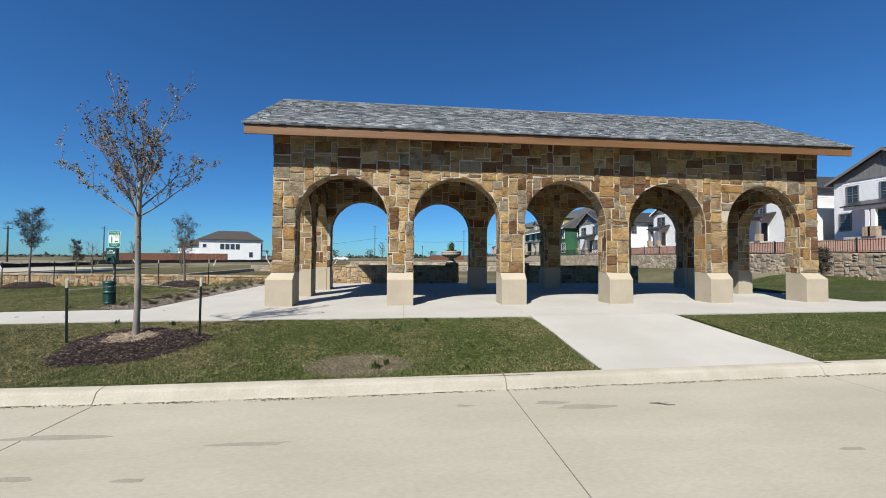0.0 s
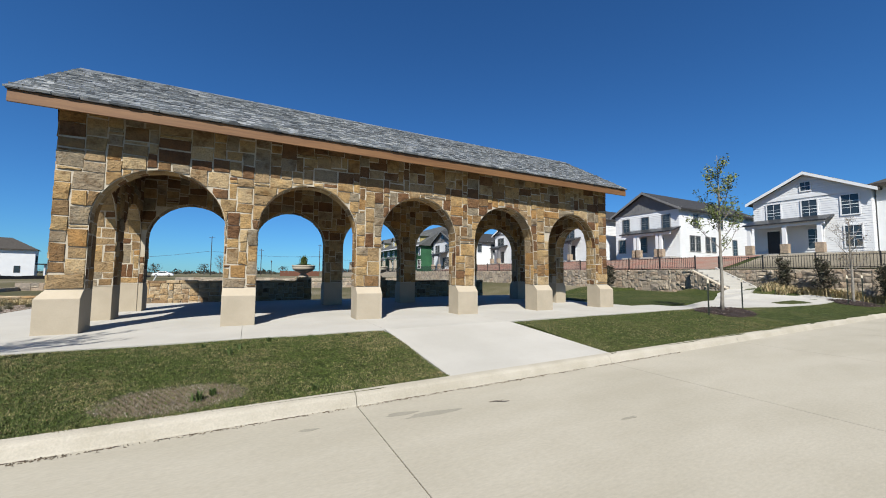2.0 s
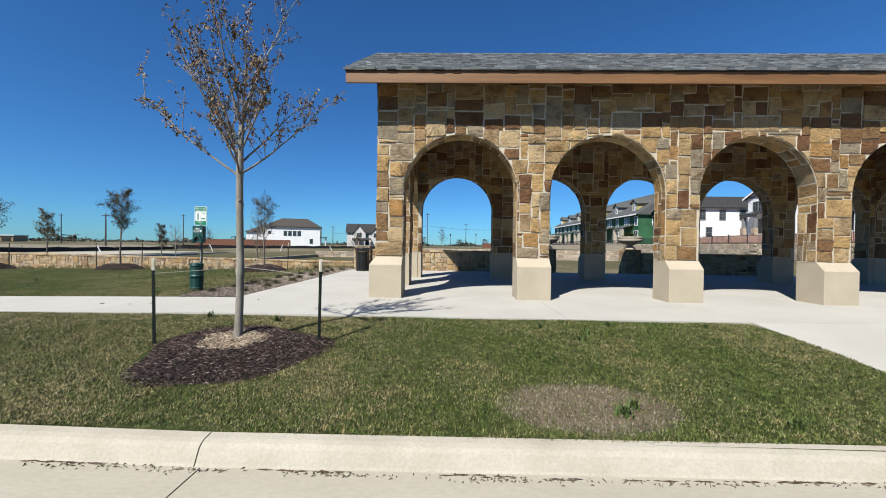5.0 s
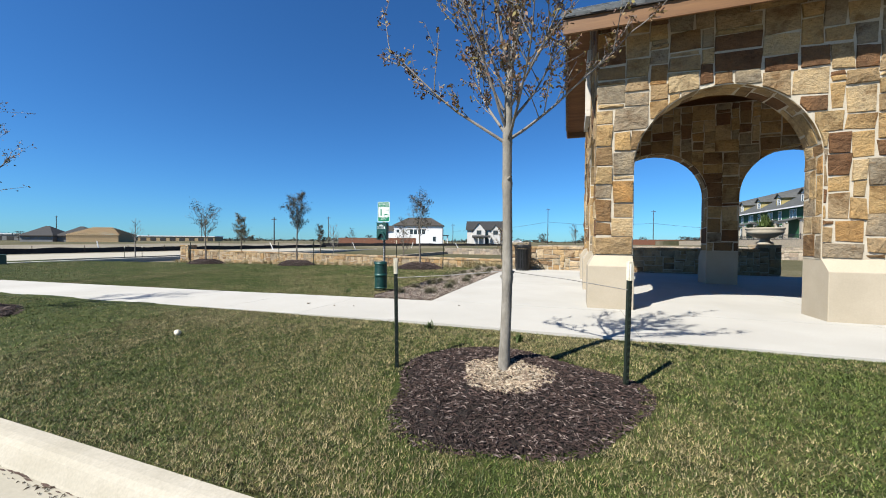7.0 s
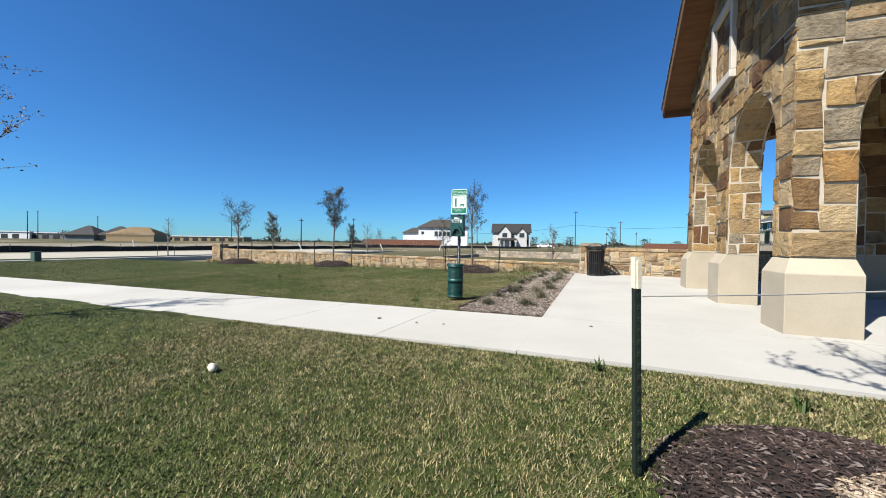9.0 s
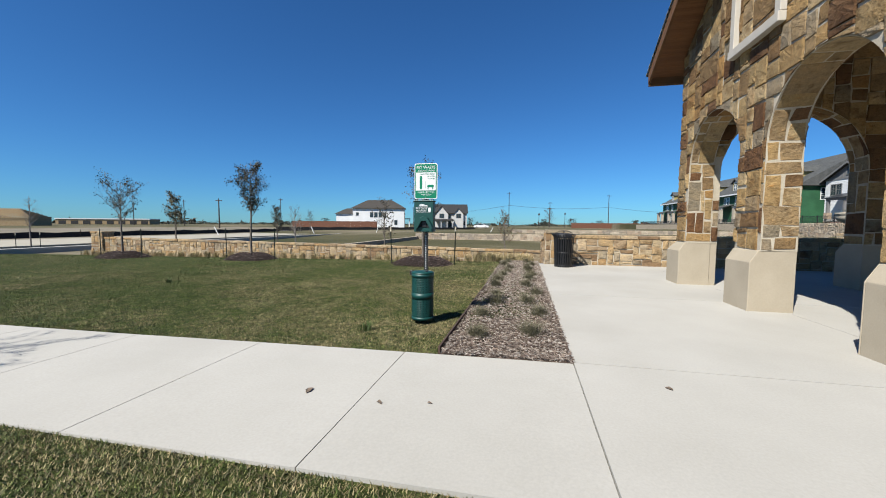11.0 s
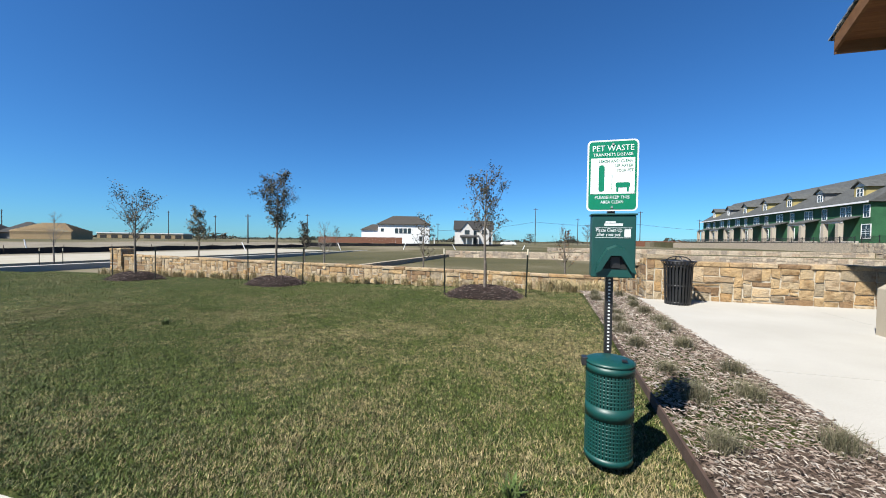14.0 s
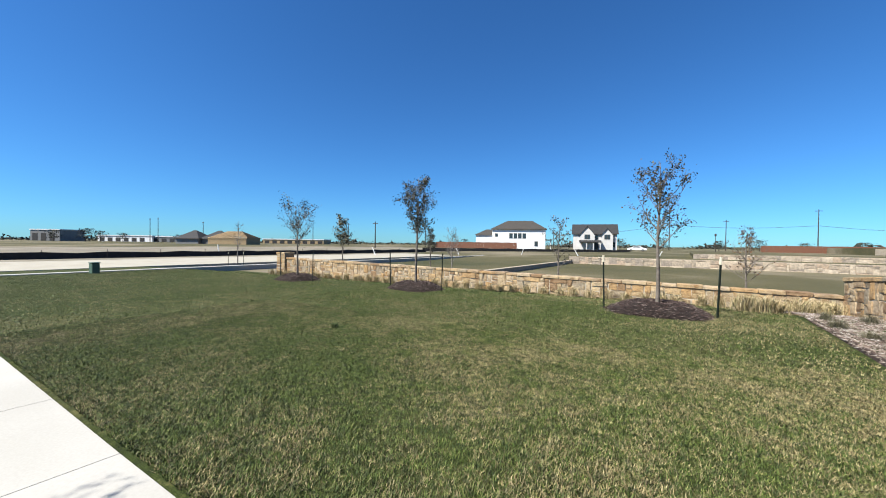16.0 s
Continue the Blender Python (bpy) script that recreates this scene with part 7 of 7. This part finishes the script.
for i in range(26):
    bm = bmesh.new()
    add_box(bm, i * 1.1, i * 1.1 + 1.08, 0, 0.04, 0, 2.0 + 0.02 * (i % 3))
    part("fence_panel", bm, "fencewood", fence)
fence = thing("wooden_fence", 12, 165, 0, 0, "long reddish cedar privacy fence in the distance", "fence")
for i in range(46):
    bm = bmesh.new()
    add_box(bm, i * 1.6, i * 1.6 + 1.57, 0, 0.05, 0, 2.1 + 0.02 * (i % 3))
    part("fence_panel", bm, "fencewood", fence)
# framed house and dark-roofed neighbours far to the west
fr = thing("unfinished_house", -173, 85, -0.2, 31, "unfinished house of bare lumber framing and rafters", "house", "far houses")
box("wall_frame", 0, 16, 0, 11, 0, 2.7, "framing", fr)
RAF = 24
for i in range(RAF):
    xx = i * 15.8 / (RAF - 1)
    k_ = min(1, (i + 1) / 8, (RAF - i) / 8)
    yl, yr, zt = 5.5 * k_, 11 - 5.5 * k_, 2.7 + 2.9 * k_
    prism("rafter", [(-0.4, 2.6), (yl, zt), (yr + 0.01, zt), (11.4, 2.6), (yr, zt - 0.5), (yl - 0.01, zt - 0.5)], lambda u, v: (xx, u, v), lambda u, v: (xx + 0.3, u, v), "framing", fr)
for x, y, rz, roofm in ((-184.5, 78, 31, "shingle"), (-177.5, 84.5, 31, "shingle")):
    far_house(x, y, -0.3, rz, 9.5, 10, 2.5, "single-storey house with a dark hipped roof", roofm=roofm, pitch=0.7, wall="graysiding" if roofm == "shingle" else "framing")
for x, y, W, rz, hh, wall in ((-315, 59, 17, 31, 6.0, "graysiding"), (-309, 86, 34, 31, 3.4, "white"), (-282, 104, 17, 31, 3.0, "graysiding"), (-240, 150, 40, 31, 2.6, "framing")):
    wh = thing("warehouse", x, y, 0, rz, "low pale industrial shed on the horizon", "warehouse", "far sheds")
    box("wall", 0, W, 0, 14, 0, hh, wall, wh)
    box("roof", -0.3, W + 0.3, -0.3, 14.3, hh + 0.001, hh + 0.5, "white", wh)
    for k in range(int(W / 5)):
        box("bay_door", 1.2 + k * 5, 4.2 + k * 5, -0.06, -0.004, 0.1, hh * 0.7, "shingle", wh)

# ---- parked car far off ----
car = thing("parked_car", -19.5, 122, 0.02, 0, "white saloon car parked by the far street", "car")
prof = [(-2.3, 0.35), (-2.3, 0.75), (-2.0, 0.92), (-1.35, 0.98), (-0.75, 1.42), (0.55, 1.45), (1.3, 1.0), (2.1, 0.88), (2.3, 0.62), (2.3, 0.35)]
prism("body", prof, lambda u, v: (u, -0.85 + 0.1 * max(0, v - 0.95), v), lambda u, v: (u, 0.85 - 0.1 * max(0, v - 0.95), v), "carwhite", car)
prism("side_window", [(-1.15, 1.0), (-0.68, 1.35), (0.5, 1.38), (1.05, 1.02)], lambda u, v: (u, -0.862, v), lambda u, v: (u, -0.83, v), "glass", car)
for wx in (-1.4, 1.4):
    w_ = thing("wheel", wx, -0.78, 0.33)
    w_.parent = car
    o = lathe("tyre", [(0.2, -0.1), (0.32, -0.1), (0.33, -0.05), (0.33, 0.05), (0.32, 0.1), (0.2, 0.1)], "rubber", w_, seg=18, closed=False)
    o.matrix_basis = pose(0, 0, 0, 90, 0, 0)
    o = lathe("rim", [(0.2, -0.08), (0.2, 0.08)], "wire", w_, seg=14)
    o.matrix_basis = pose(0, 0, 0, 90, 0, 0)

# ---- poles, wires and the tree line on the horizon ----
def utility_pole(x, y, h, arm=True):
    p = thing("utility_pole", x, y, 0, math.degrees(math.atan2(-x, y)) * 0, "dark wooden utility pole", "utility pole", group="utility poles")
    vs, fs = tube([(0, 0, -0.3), (0, 0, h)], [0.2, 0.13], 7)
    link("pole", vs, fs, "pole", p)
    if arm:
        box("crossarm", -1.0, 1.0, -0.06, 0.06, h - 0.7, h - 0.5, "pole", p)


poles = [(-14, 190, 17), (6, 205, 13), (33, 200, 16), (62, 215, 13), (-62, 190, 10), (-110, 150, 12), (-150, 140, 11), (-190, 150, 14), (-250, 92, 13), (-236, 112, 12), (-262, 100, 14), (-90, 95, 8), (84, 230, 14)]
for x, y, h in poles:
    utility_pole(x, y, h)
wv, wf = [], []
for (x, y, h), (x2, y2, h2) in (((-14, 190, 17), (33, 200, 16)), ((33, 200, 16), (84, 230, 14)), ((-14, 190, 17), (-62, 190, 10))):
    tube([Vector((x, y, h * 0.62)).lerp(Vector((x2, y2, h2 * 0.62)), i / 10) - Vector((0, 0, 1.1 * math.sin(math.pi * i / 10))) for i in range(11)], [0.05] * 11, 4, wv, wf)
tagged(link("power_line", wv, wf, "pole"), "thin power lines strung between far poles", "power line")
for x, y, h in ((8, 150, 5), (-2, 128, 4.2)):
    lp = thing("street_lamp", x, y, 0, 0, "dark post-top street lamp in the distance", "street lamp", group="street lamps")
    vs, fs = tube([(0, 0, 0), (0, 0, h)], [0.09, 0.06], 7)
    link("pole", vs, fs, "pole", lp)
    lathe("lantern", [(0.12, h), (0.24, h + 0.2), (0.26, h + 0.5), (0.05, h + 0.75)], "pole", lp, seg=8)
r = random.Random(31)
vs, fs = [], []
for i in range(1500):
    a = radians(r.uniform(-100, 62))
    d = r.uniform(360, 620)
    c = Vector((d * math.sin(a), d * math.cos(a), 0))
    s = r.uniform(1.5, 4.5) * (0.6 + 0.7 * noise.noise(Vector((a * 14, 0, 0))))
    for _ in range(5):
        p = c + Vector((r.gauss(0, s), r.gauss(0, s), abs(r.gauss(0, s * 0.5))))
        o = len(vs)
        q = [Vector((r.gauss(0, 1), r.gauss(0, 1), r.gauss(0, 0.7))).normalized() * s * r.uniform(0.5, 1.0) for _ in range(4)]
        vs += [p + v for v in q]
        fs += [(o, o + 1, o + 2), (o, o + 2, o + 3), (o, o + 1, o + 3), (o + 1, o + 2, o + 3)]
tagged(link("far_woods", vs, fs, "hedge"), "low hazy line of far trees on the horizon", "trees", kind="stuff")
for i, (x, y, h) in enumerate(((-30, 170, 4.5), (-16, 186, 5), (2, 178, 4), (15, 190, 4.5), (26, 182, 3.5), (-48, 175, 4), (45, 200, 4), (-100, 170, 4), (62, 205, 4), (-72, 160, 3), (-274, 72, 7), (-270, 77, 6), (-262, 84, 5), (-284, 62, 6), (-248, 104, 4.5), (-232, 120, 4.5))):
    vs, fs = [], []
    for _ in range(260):
        p = Vector((r.gauss(0, h * 0.22), r.gauss(0, h * 0.22), h * (0.25 + 0.7 * r.random() ** 0.8)))
        s = h * 0.07
        o = len(vs)
        q = [Vector((r.gauss(0, 1), r.gauss(0, 1), r.gauss(0, 1))).normalized() * s for _ in range(3)]
        vs += [p + v for v in q]
        fs.append((o, o + 1, o + 2))
    t_ = thing("far_tree", x, y, 0, label="rounded dark tree in the distance", category="tree", group="far trees")
    link("crown", vs, fs, "hedge", t_)
    v2, f2 = tube([(0, 0, -0.2), (0, 0, h * 0.5)], [0.14, 0.08], 6)
    link("trunk", v2, f2, "pole", t_)
